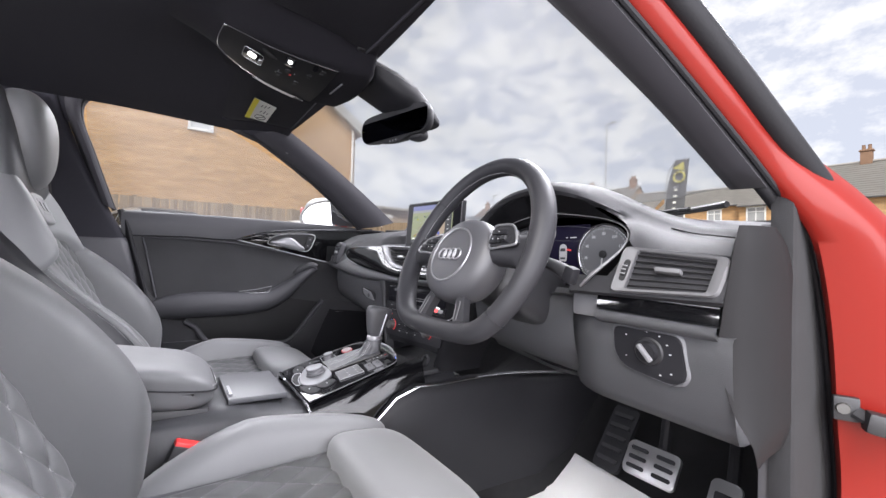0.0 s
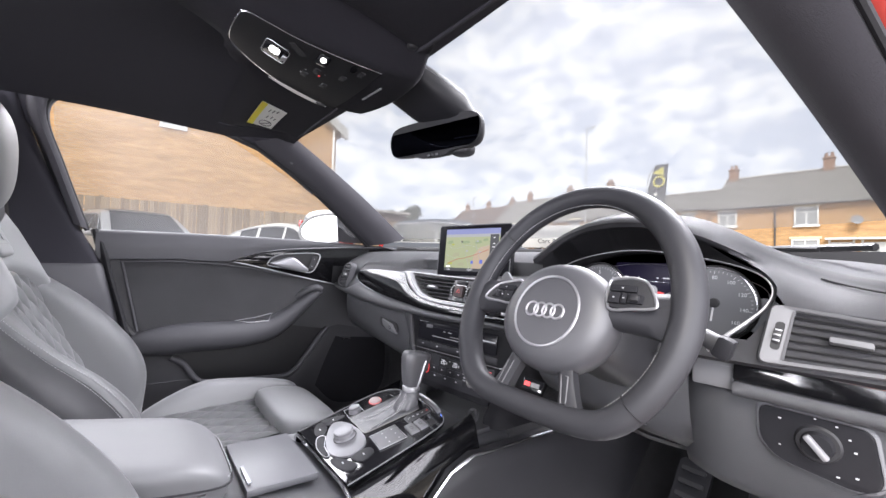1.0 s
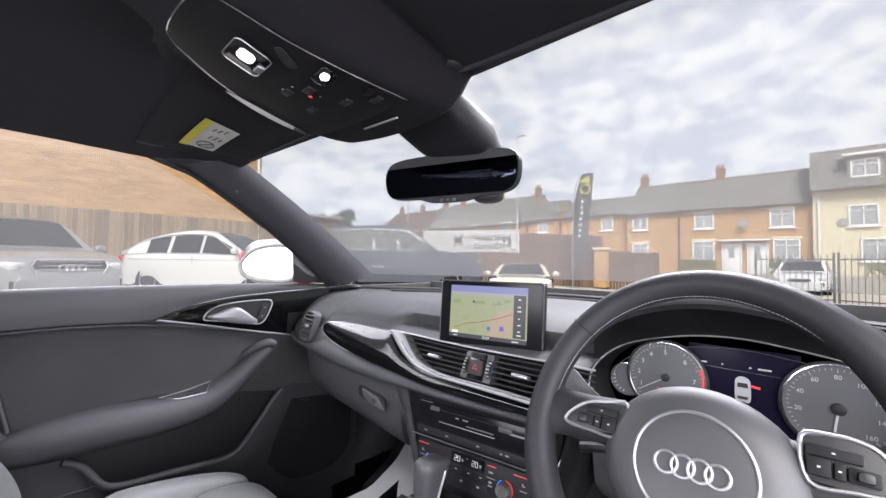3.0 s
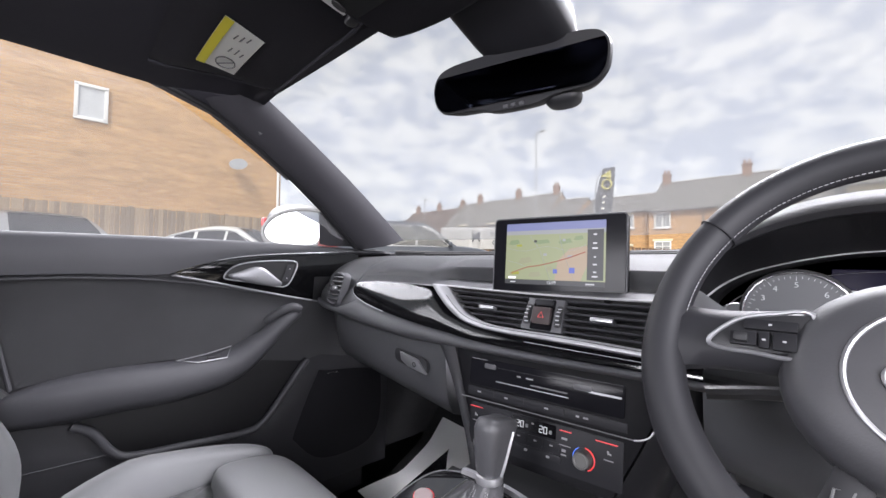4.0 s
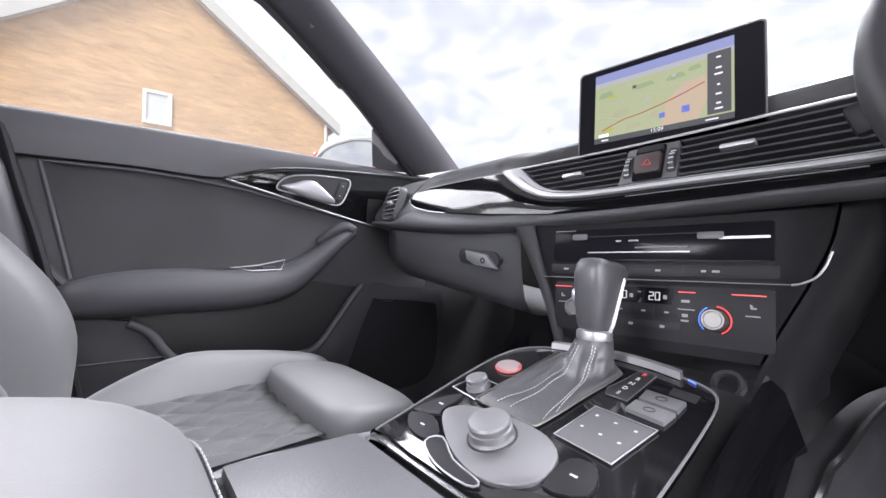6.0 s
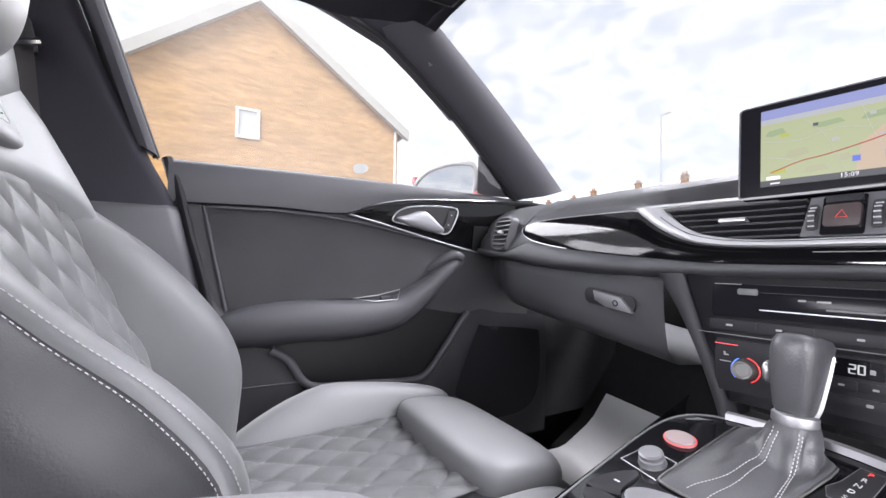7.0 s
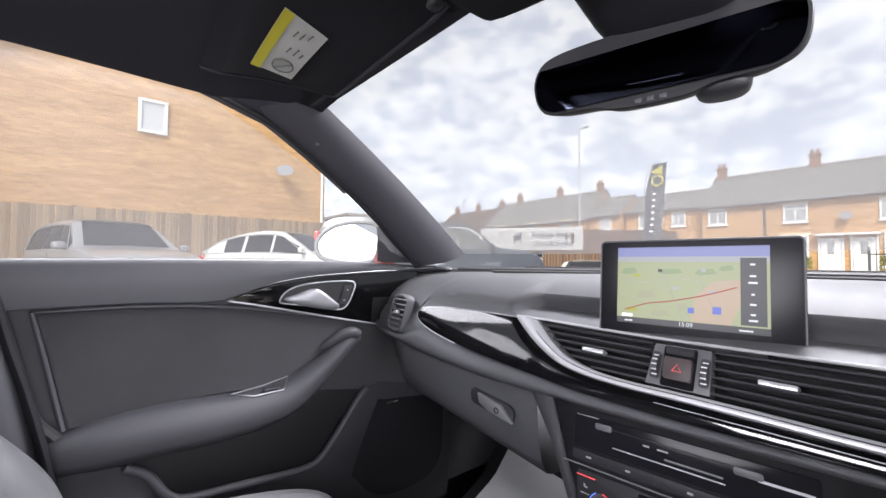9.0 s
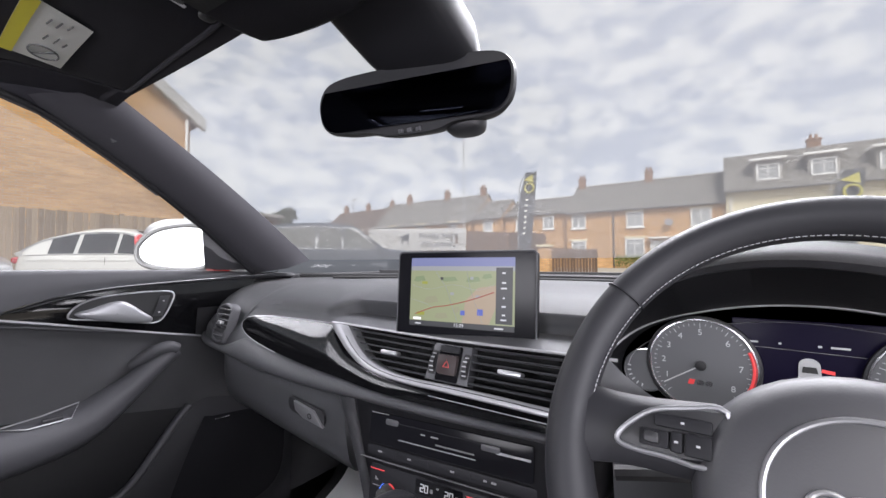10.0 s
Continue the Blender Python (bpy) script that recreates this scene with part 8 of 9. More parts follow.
part("strip_sensor", prism([(0.011 * math.cos(t), 0.005 * math.sin(t)) for t in np.linspace(0, 2 * math.pi, 16, endpoint=False)], 0.002, on_panel(OX - half(0.302) + 0.008, 0.302, 0.0075) @ pose(0, 0, 0, 0, 0, 75)), DARK, oc)
part("strip_sensor", prism([(0.010 * math.cos(t), 0.0055 * math.sin(t)) for t in np.linspace(0, 2 * math.pi, 16, endpoint=False)], 0.002, on_panel(0.098, 0.292, 0.0045)), GLOSS, oc)
part("slot_recess", prism(rounded(0.030, 0.012, 0.004), 0.001, on_panel(0.070, 0.205, 0.0038) @ pose(0, 0, 0, 0, 0, 62)), VOID, oc)
for x, y in ((0.010, 0.236), (0.040, 0.248), (0.0, 0.275), (0.055, 0.290), (0.090, 0.310)):
    part("console_button", prism(rounded(0.018, 0.010, 0.002), 0.0012, on_panel(x, y, 0.0036), 0.0005), DARK, oc)
for x, y, w in ((0.014, 0.228, 0.006), (0.030, 0.232, 0.004), (0.042, 0.262, 0.003)):
    part("button_icon", prism(rounded(w, 0.003, 0.001), 0.0004, on_panel(x, y, 0.0048)), ICON, oc)
part("alarm_lamp", prism(rounded(0.004, 0.004, 0.0015), 0.0005, on_panel(0.030, 0.256, 0.0048)), ICON_RED, oc)
mslot = prism(rounded(0.070, 0.0040, 0.0018), 0.0012, on_panel(0.036, 0.358, 0.0015) @ pose(0, 0, 0, 0, 0, -4), 0.0004)
part("microphone_slot", mslot, SATIN, oc, "slim microphone slot")

# mirror foot cover and mirror
im = empty("rear_view_mirror", "black frameless interior mirror on a windscreen foot", "rear-view mirror", at=(0.02, 0.55, 1.27))
rows = []
for y, w, z, h in ((0.428, 0.062, 1.362, 0.014), (0.436, 0.068, 1.358, 0.026), (0.50, 0.068, 1.338, 0.034), (0.545, 0.066, 1.325, 0.034), (0.60, 0.048, 1.300, 0.022), (0.64, 0.025, 1.285, 0.010)):
    rows.append([V((0.030 + w * math.copysign(abs(math.cos(a)) ** 0.45, math.cos(a)), y, z + h * math.copysign(abs(math.sin(a)) ** 0.5, math.sin(a)))) for a in [2 * math.pi * i / 28 for i in range(28)]])
part("foot_cover", loft(rows, caps=True, closed_v=True), STACK, im, "black sensor cover at the windscreen", angle=60)
part("ball_arm", tube([(0.03, 0.57, 1.305), (0.025, 0.54, 1.272)], 0.014, 10), DARK, im)
part("sensor_pod", cushion((0.050, 0.045, 0.034), pose(0.070, 0.565, 1.236, 0, 0, 14), 3, 6), DARK, im, "small sensor housing behind the mirror")
MM = face_at(0.016, 0.522, 1.265, -4, 14)
mshape = spline([(0.131, 0.008, 0), (0.126, 0.025, 0), (0.108, 0.036, 0), (0.06, 0.040, 0), (-0.06, 0.040, 0), (-0.108, 0.036, 0), (-0.127, 0.025, 0), (-0.134, 0.004, 0), (-0.128, -0.022, 0), (-0.108, -0.034, 0), (-0.06, -0.037, 0), (-0.03, -0.044, 0), (0.03, -0.044, 0), (0.06, -0.037, 0), (0.106, -0.034, 0), (0.126, -0.020, 0)], 5, True)
rows = [[MM @ V((p.x * k, p.y * k, z)) for p in mshape] for k, z in ((0.3, -0.046), (0.72, -0.040), (0.93, -0.024), (1.0, -0.004), (0.985, 0.003))]
part("housing", loft(rows, caps=True, closed_v=True), STACK, im, "black mirror housing", angle=60)
gp = [(p.x * 0.965, max(p.y, -0.034) * 0.95, 0) for p in mshape]
bm = bmesh.new()
bm.faces.new([bm.verts.new(MM @ V((x, y, 0.0046 - 0.07 * y))) for x, y, _ in gp])
part("mirror_glass", bm, MIRROR_DIM, im, "dark dimming mirror glass")
for x in (-0.012, 0.0, 0.012):
    part("mirror_button", box((0.007, 0.004, 0.005), MM @ V((x, -0.040, 0.003)), 0.001), PLASTIC, im)

# ---- pedals and protective paper ----
for x, z, w, h, nm, lb in ((0.48, 0.470, 0.115, 0.075, "brake_pedal", "steel brake pedal with rubber bars"), (0.615, 0.42, 0.055, 0.15, "accelerator_pedal", "tall steel accelerator pedal with rubber bars")):
    pd = empty(nm, lb, "pedal", at=(x, 0.95, z))
    m = face_at(x, 0.955, z, 35)
    part("plate", prism(rounded(w, h, 0.012), 0.010, m, 0.004), STEEL, pd, "brushed steel pedal plate")
    for k in range(3):
        for c in ((-0.25, 0.25) if w > 0.08 else (0.0,)):
            part("rubber_bar", prism(rounded(w * (0.34 if w > 0.08 else 0.6), h * 0.12, 0.004), 0.004, m @ pose(c * w, (k - 1) * h * 0.27, 0.009)), RUBBER, pd)
    part("lever", tube([m @ V((0, 0, 0)), m @ V((0, 0.05, -0.03)), V((x, 1.05, z + 0.22))], 0.012, 8), RUBBER, pd)
fr = empty("foot_rest", "black ribbed foot rest on the toe board", "foot rest", at=(0.30, 1.0, 0.45))
m = face_at(0.352, 1.03, 0.46, 40)
part("plate", prism(rounded(0.070, 0.17, 0.012), 0.012, m, 0.004), RUBBER, fr)
for k in range(5):
    part("rib", prism(rounded(0.052, 0.010, 0.003), 0.005, m @ pose(0, -0.06 + 0.03 * k, 0.012)), DARK, fr)


def paper(name, corners, label):
    rows = []
    for i in range(13):
        r = []
        for j in range(13):
            u, v = i / 12, j / 12
            p = V(corners[0]).lerp(V(corners[1]), u).lerp(V(corners[3]).lerp(V(corners[2]), u), v)
            z = float(np.interp(p.y, (0.3, 0.9, 1.02, 1.2), (0.30, 0.30, 0.36, 0.55))) + 0.012
            r.append(V((p.x, p.y, z + 0.003 * math.sin(3 * u + 2 * v) + 0.002 * math.sin(7 * v))))
        rows.append(r)
    tagged(part(name, loft(rows, 0.0006), PAPER, None, angle=80), label, "paper mat")


paper("paper_mat", [(-0.70, 0.74, 0), (-0.34, 0.70, 0), (-0.395, 1.075, 0), (-0.685, 1.085, 0)], "white protective paper mat on passenger carpet")
paper("paper_mat", [(0.21, 0.62, 0), (0.62, 0.62, 0), (0.62, 1.00, 0), (0.22, 1.02, 0)], "white protective paper mat below the pedals")
# ---- outdoors ----
def gz(x, y):
    """Height of the forecourt and street."""
    a = min(1.0, max(0.0, (-x - 2.0) / 7.0))
    b = min(1.0, max(0.0, (y - 25.0) / 7.0))
    return max(0.28 * a * a * (3 - 2 * a), 0.58 * b * b * (3 - 2 * b))


xs = [-400, -150, -60] + [-40 + 2.0 * i for i in range(36)] + [60, 150, 400]
ys = [-400, -150, -60, -30] + [-20 + 2.0 * i for i in range(36)] + [80, 150, 400]
rows = [[V((x, y, gz(x, y))) for y in ys] for x in xs]
tagged(part("ground", loft(rows), PAVING), "pale worn tarmac forecourt and street", "ground", kind="structure")


def wall_block(name, x0, x1, y0, y1, z0, z1, mat, parent, label=""):
    return part(name, box((x1 - x0, y1 - y0, z1 - z0), ((x0 + x1) / 2, (y0 + y1) / 2, (z0 + z1) / 2)), mat, parent, label)


def window_unit(parent, m, w, h, bars=1, sill=True, glass=None):
    """A white framed window on a wall: local x along it, y up, z out of it."""
    win = part("window", prism(rounded(w, h, 0.01, 1), 0.02, m), glass or PANE, parent, "frosted window pane" if glass else "dark glazed window")
    for a, b, c, d in ((0, h / 2, w + 0.10, 0.09), (0, -h / 2, w + 0.10, 0.09), (-w / 2, 0, 0.09, h), (w / 2, 0, 0.09, h)):
        bm = box((c, d, 0.07), (a, b, 0.03), 0.008)
        bm.transform(m)
        part("window_frame", bm, UPVC, win)
    for k in range(bars):
        bm = box((0.06, h, 0.05), (-w / 2 + w * (k + 1) / (bars + 1), 0, 0.03))
        bm.transform(m)
        part("glazing_bar", bm, UPVC, win)
    if not glass:
        bm = box((w, 0.05, 0.05), (0, h * 0.22, 0.03))
        bm.transform(m)
        part("glazing_bar", bm, UPVC, win)
    if sill:
        bm = box((w + 0.2, 0.10, 0.14), (0, -h / 2 - 0.08, 0.05), 0.01)
        bm.transform(m)
        part("sill", bm, UPVC, win, "pale stone sill")
    return win


CHIMNEY = material("sooty_brick", (0.27, 0.165, 0.11), 0.9, bump=0.4, scale=40, var=0.2, var_scale=3)


def chimney(parent, x, y, z, h=0.9, w=0.55):
    c = part("chimney", box((w, w * 0.8, h), (x, y, z + h / 2), 0.02), CHIMNEY, parent, "brick chimney stack")
    part("chimney_cap", box((w + 0.12, w * 0.8 + 0.12, 0.09), (x, y, z + h - 0.08), 0.02), CHIMNEY, parent)
    for k in (-0.14, 0.14):
        part("chimney_pot", lathe([(0.10, 0), (0.085, 0.28), (0.10, 0.30)], pose(x + k, y, z + h), 10), CHIMNEY, parent)


def pitched_roof(parent, x0, x1, y0, y1, ze, zr, mat, over=0.25, label="grey tiled roof"):
    """A ridge roof along x with rows of tile courses."""
    ym = (y0 + y1) / 2
    for k, (ya, nm) in enumerate(((y0 - over, "roof"), (y1 + over, "roof"))):
        rws = []
        n = 16
        for i in range(n + 1):
            s = i / n
            y, z = lerp(ya, ym, s), lerp(ze - 0.08, zr, s)
            rws.append([V((x0 - 0.1, y, z)), V((x1 + 0.1, y, z))])
            if i < n:
                rws.append([V((x0 - 0.1, lerp(ya, ym, (i + 0.96) / n), lerp(ze - 0.08, zr, (i + 0.96) / n) - 0.028)), V((x1 + 0.1, lerp(ya, ym, (i + 0.96) / n), lerp(ze - 0.08, zr, (i + 0.96) / n) - 0.028))])
        part(nm, loft(rws, 0.05), mat, parent, label, angle=10)
    part("ridge", tube([(x0 - 0.1, ym, zr + 0.02), (x1 + 0.1, ym, zr + 0.02)], 0.09, 8), mat, parent)
    part("gutter", tube([(x0, y0 - over - 0.03, ze - 0.10), (x1, y0 - over - 0.03, ze - 0.10)], 0.06, 8), BLACKIRON, parent, "black gutter")


def gable(parent, x, y0, y1, ze, zr, mat, t=0.2):
    ym = (y0 + y1) / 2
    m = Matrix(((0, 0, 1, x - t / 2), (1, 0, 0, 0), (0, 1, 0, 0), (0, 0, 0, 1)))
    part("gable_wall", prism([(y0, ze), (y1, ze), (ym, zr)], t, m), mat, parent)


def terrace(name, x0, x1, y0, depth, zb, ze, zr, mat, label, wins=(), doors=(), roof=ROOF, chim=()):
    h = empty(name, label, "house", "terraced houses", at=((x0 + x1) / 2, y0, zb))
    wall_block("wall", x0, x1, y0, y0 + depth, zb, ze, mat, h)
    pitched_roof(h, x0, x1, y0, y0 + depth, ze, zr, roof)
    for x in (x0 + 0.1, x1 - 0.1):
        gable(h, x, y0 + 0.02, y0 + depth - 0.02, ze, zr - 0.12, mat)
    for x, z, w, hh in wins:
        window_unit(h, face_at(x, y0 - 0.002, z), w, hh)
        part("lintel", box((w + 0.3, 0.06, 0.16), (x, y0 - 0.03, z + hh / 2 + 0.13), 0.01), RENDER_CREAM, h)
    for x in doors:
        d = part("door", box((0.9, 0.08, 2.05), (x, y0 - 0.03, zb + 1.05), 0.01), UPVC, h, "pale panelled front door")
        part("door_glass", box((0.3, 0.02, 0.7), (x, y0 - 0.08, zb + 1.45), 0.01), PANE, d)
        for k in (-1, 1):
            part("door_frame", box((0.10, 0.12, 2.2), (x + k * 0.52, y0 - 0.03, zb + 1.1), 0.01), UPVC, d)
        part("door_canopy", box((1.35, 0.5, 0.12), (x, y0 - 0.22, zb + 2.28), 0.02), UPVC, d)
    for x in chim:
        chimney(h, x, y0 + depth / 2, zr - 0.35, 1.15)
    return h


Y0 = 33.5
h1 = terrace("terraced_house", -10.6, 0.33, Y0, 6.5, 0.55, 5.15, 7.75, BRICK_RED, "orange brick terraced houses with grey roof and white windows",
             wins=[(-9.6, 4.4, 1.05, 1.1), (-5.35, 4.3, 1.1, 1.1), (-1.1, 4.2, 1.15, 1.1), (-9.6, 2.1, 1.1, 1.25), (-5.4, 2.15, 1.25, 1.3), (-0.9, 2.15, 1.25, 1.3)], doors=(-3.75, -2.35), chim=(-10.2, -4.8))
part("downpipe", tube([(-6.9, Y0 - 0.06, 0.6), (-6.9, Y0 - 0.06, 5.0)], 0.05, 8), BLACKIRON, h1)
part("satellite_dish", lathe([(0.0, 0.0), (0.15, 0.03), (0.28, 0.10)], face_at(-3.1, Y0 - 0.25, 3.9, 20, 20), 18), DISH, h1, "grey satellite dish")
h2 = terrace("terraced_house", -16.6, -10.75, Y0 + 0.6, 5.6, 0.55, 5.35, 7.05, BRICK_RED, "lower orange brick terraced house with slate roof", wins=[(-12.4, 4.5, 0.9, 1.0), (-15.0, 4.5, 0.9, 1.0)])
terrace("terraced_house", -19.6, -16.75, Y0 - 0.2, 5.6, 0.55, 5.2, 7.2, BRICK_RED, "narrow orange brick house with slate roof", wins=[(-18.0, 4.5, 0.9, 1.0)])
terrace("terraced_house", -33.0, -19.8, Y0 - 0.4, 7.2, 0.55, 5.0, 8.1, BRICK_RED, "long brick terrace with grey tiled roof and chimneys", wins=[(-21.9, 4.4, 1.0, 1.1), (-26.0, 4.4, 1.0, 1.1), (-30.0, 4.4, 1.0, 1.1)], chim=(-20.4, -25.0, -30.5))
terrace("terraced_house", -44.0, -33.6, Y0 + 0.4, 7.5, 0.55, 4.9, 7.9, BRICK_RED, "distant brick houses with brown tiled roof", wins=[(-36.0, 4.3, 1.0, 1.1), (-40.0, 4.3, 1.0, 1.1)], roof=ROOF_RED, chim=(-34.2, -38.5, -42.8))

# cream rendered building with dormers
cb = empty("cream_building", "cream rendered three-storey building with grey mansard and dormers", "house", at=(6.5, Y0 - 0.3, 0.55))
wall_block("wall", 0.36, 13.0, Y0 - 0.35, Y0 + 7, 0.5, 5.75, RENDER_CREAM, cb)
rws = [[V((0.25, y, z)), V((13.1, y, z))] for y, z in ((Y0 - 0.75, 5.70), (Y0 - 0.1, 6.55), (Y0 + 0.9, 7.9), (Y0 + 1.4, 8.45), (Y0 + 3.3, 8.75), (Y0 + 7.2, 5.7))]
part("roof", loft(rws, 0.06), ROOF, cb, "steep grey tiled mansard roof", angle=10)
m = Matrix(((0, 0, 1, 0.32), (1, 0, 0, 0), (0, 1, 0, 0), (0, 0, 0, 1)))
part("gable_wall", prism([(Y0 - 0.6, 5.7), (Y0 + 7.1, 5.7), (Y0 + 3.3, 8.7), (Y0 + 1.4, 8.4)], 0.1, m), ROOF, cb)
part("gutter", tube([(0.3, Y0 - 0.80, 5.66), (13, Y0 - 0.80, 5.66)], 0.07, 8), BLACKIRON, cb)
for x in (2.6, 5.25, 8.2):
    part("dormer", box((1.45, 1.9, 1.35), (x, Y0 + 0.75, 6.85), 0.02), ROOF, cb, "grey clad dormer")
    part("dormer_roof", box((1.9, 2.3, 0.14), (x, Y0 + 0.6, 7.62), 0.02, (-3, 0, 0)), UPVC, cb, "white edged flat dormer roof")
    window_unit(cb, face_at(x, Y0 - 0.205, 6.85), 1.1, 0.95, sill=False)
    window_unit(cb, face_at(x - 0.1, Y0 - 0.355, 4.1), 1.15, 1.15)
    window_unit(cb, face_at(x + 0.4, Y0 - 0.355, 2.1), 1.2, 1.25)
part("downpipe", tube([(0.62, Y0 - 0.42, 0.6), (0.62, Y0 - 0.42, 5.5)], 0.05, 8), UPVC, cb)
part("vent_grille", disc(0.22, 0.08, face_at(1.65, Y0 - 0.36, 3.75), 16), GALV, cb, "round grey wall vent")
chimney(cb, 5.3, Y0 + 3.3, 8.5, 0.9, 0.7)

# gabled brick house beyond the fence
BARGE = material("weathered_bargeboard", (0.46, 0.46, 0.46), 0.6, var=0.08, var_scale=2)
gh = empty("brick_house", "tan brick gable end house with white bargeboards", "house", at=(-18, 1.4, 0.4))
HX = -15.0
m = Matrix(((0, 0, 1, HX - 8.0), (1, 0, 0, 0), (0, 1, 0, 0), (0, 0, 0, 1)))
part("wall", prism([(-3.65, 0.3), (6.35, 0.3), (6.35, 6.25), (1.10, 9.90), (-3.65, 6.35)], 8.0, m), BRICK_TAN, gh, "tan brick gable wall")
for ya, yb in ((6.75, 1.10), (-4.05, 1.10)):
    za, zb = 6.02, 10.02
    rws = [[V((HX - 8.2, lerp(ya, yb, s), lerp(za, zb, s))), V((HX + 0.22, lerp(ya, yb, s), lerp(za, zb, s)))] for s in np.linspace(0, 1, 14)]
    part("roof", loft(rws, 0.08), ROOF_RED, gh, "brown tiled roof slope", angle=10)
    part("bargeboard", loft([[V((HX + e, lerp(ya, yb, s), lerp(za, zb, s) + d)) for e, d in ((0.24, 0.16), (0.30, 0.16), (0.30, -0.26), (0.24, -0.26))] for s in (0, 0.5, 1)], caps=True, closed_v=True), BARGE, gh, "off-white bargeboard")
    part("soffit", loft([[V((HX + e, lerp(ya, yb, s), lerp(za, zb, s) - 0.22)) for e in (0.0, 0.2)] for s in (0, 0.5, 1)], 0.03), UPVC, gh)
window_unit(gh, pose(HX + 0.004, 0.81, 5.50, 90, 0, 90), 0.66, 0.96, bars=0, sill=False, glass=FROSTED)
part("satellite_dish", lathe([(0.0, 0.0), (0.17, 0.03), (0.30, 0.11)], pose(HX + 0.3, 4.75, 4.32, 70, 0, 60) @ Matrix.Diagonal((1.0, 0.75, 1, 1)), 18), DISH, gh, "grey satellite dish")
part("dish_arm", tube([(HX, 4.75, 4.25), (HX + 0.32, 4.75, 4.3)], 0.02, 6), GALV, gh)
part("downpipe", tube([(HX + 0.08, 6.22, 0.4), (HX + 0.08, 6.22, 6.1)], 0.05, 8), UPVC, gh)
sd = empty("side_building", "small dark building behind the fence", "shed", at=(-20, 9, 0.4))
part("wall", box((3, 3.0, 3.0), (-20, 10.6, 1.9)), DARKWOOD, sd)
part("roof", box((3.3, 3.3, 0.15), (-20, 10.6, 3.45), 0.03), ROOF, sd)
part("window", box((0.06, 0.8, 0.7), (-18.48, 9.6, 2.75)), UPVC, sd)


def fence(name, a, b, h, mat, label, pitch=0.105, posts=2.4, zb=None):
    f = empty(name, label, "fence", at=(a[0], a[1], gz(*a)))
    A, B = V((a[0], a[1], 0)), V((b[0], b[1], 0))
    d = B - A
    n = int(d.length / pitch)
    ang = math.degrees(math.atan2(d.y, d.x))
    me = bpy.data.meshes.new("board")
    bm = box((pitch * 0.94, 0.02, 1.0), (0, 0, 0.5), 0.004, seg=1)
    bm.to_mesh(me)
    bm.free()
    me.materials.append(mat)
    rnd = random.Random(name)
    for i in range(n):
        p = A + d * ((i + 0.5) / n)
        g = gz(p.x, p.y)
        ob = new("board", me)
        ob.parent = f
        ob.matrix_parent_inverse = f.matrix_basis.inverted()
        ob.matrix_basis = pose(p.x, p.y, g, rnd.uniform(-0.4, 0.4), rnd.uniform(-0.3, 0.3), ang + rnd.uniform(-3, 3)) @ Matrix.Diagonal((1, 1, h + rnd.uniform(-0.012, 0.012), 1))
    nrm = V((d.y, -d.x, 0)).normalized()
    for k in range(int(d.length / posts) + 1):
        p = A + d.normalized() * (k * posts)
        part("post", box((0.10, 0.10, h + 0.06), (p.x - nrm.x * 0.06, p.y - nrm.y * 0.06, gz(p.x, p.y) + h / 2), 0.008, (0, 0, ang)), mat, f)
    for z in (0.35, h - 0.3):
        c = (A + B) / 2
        part("rail", box((d.length, 0.05, 0.09), (c.x - nrm.x * 0.04, c.y - nrm.y * 0.04, (gz(*a) + gz(*b)) / 2 + z), 0, (0, 0, ang)), mat, f)
    return f


fence("board_fence", (-13.3, -8.0), (-13.3, 9.2), 2.12, TIMBER, "weathered brown close-board timber fence")
fence("dark_fence", (-13.3, 9.3), (-12.25, 11.85), 2.04, DARKWOOD, "dark timber fence behind parked cars", 0.12)
fence("dark_fence", (-12.2, 11.95), (-5.75, 16.05), 2.08, DARKWOOD, "dark brown timber fence behind the banner", 0.12)

# banner on the fence
bn = empty("sign_banner", "white vinyl banner with grey lettering hung on fence", "sign", at=(-10.5, 13.1, 1.6))
bd = (V((-8.78, 14.30, 0)) - V((-12.2, 12.10, 0)))
bang = math.degrees(math.atan2(bd.y, bd.x))
BMX = pose(-10.24, 13.15, 2.02, 0, 0, bang) @ pose(0, 0, 0, 90, 0, 0)
rws = [[BMX @ V((lerp(-2.05, 2.05, i / 30), lerp(-0.46, 0.46, j / 6), 0.012 * math.sin(i * 0.9) + 0.008 * math.sin(j + i * 0.3))) for j in range(7)] for i in range(31)]
part("vinyl", loft(rws, 0.004), BANNER, bn, "slightly rippled white vinyl")
part("lettering", text_bm("Prestige Sports", 0.265, BMX @ pose(0.90, 0.17, 0.06), 0.002), BANNER_INK, bn, "grey lettering")
part("lettering", text_bm("Cars & SUV's", 0.265, BMX @ pose(0.90, -0.20, 0.06), 0.002), BANNER_INK, bn, "grey lettering")
horse = [(-0.20, 0.05), (-0.12, 0.12), (0.02, 0.10), (0.10, 0.20), (0.19, 0.17), (0.14, 0.06), (0.15, -0.20), (0.11, -0.20), (0.09, -0.05), (-0.08, -0.06), (-0.13, -0.22), (-0.17, -0.20), (-0.13, 0.0)]
part("emblem", prism(horse, 0.003, BMX @ pose(-0.50, 0.05, 0.035)), BANNER_INK, bn)

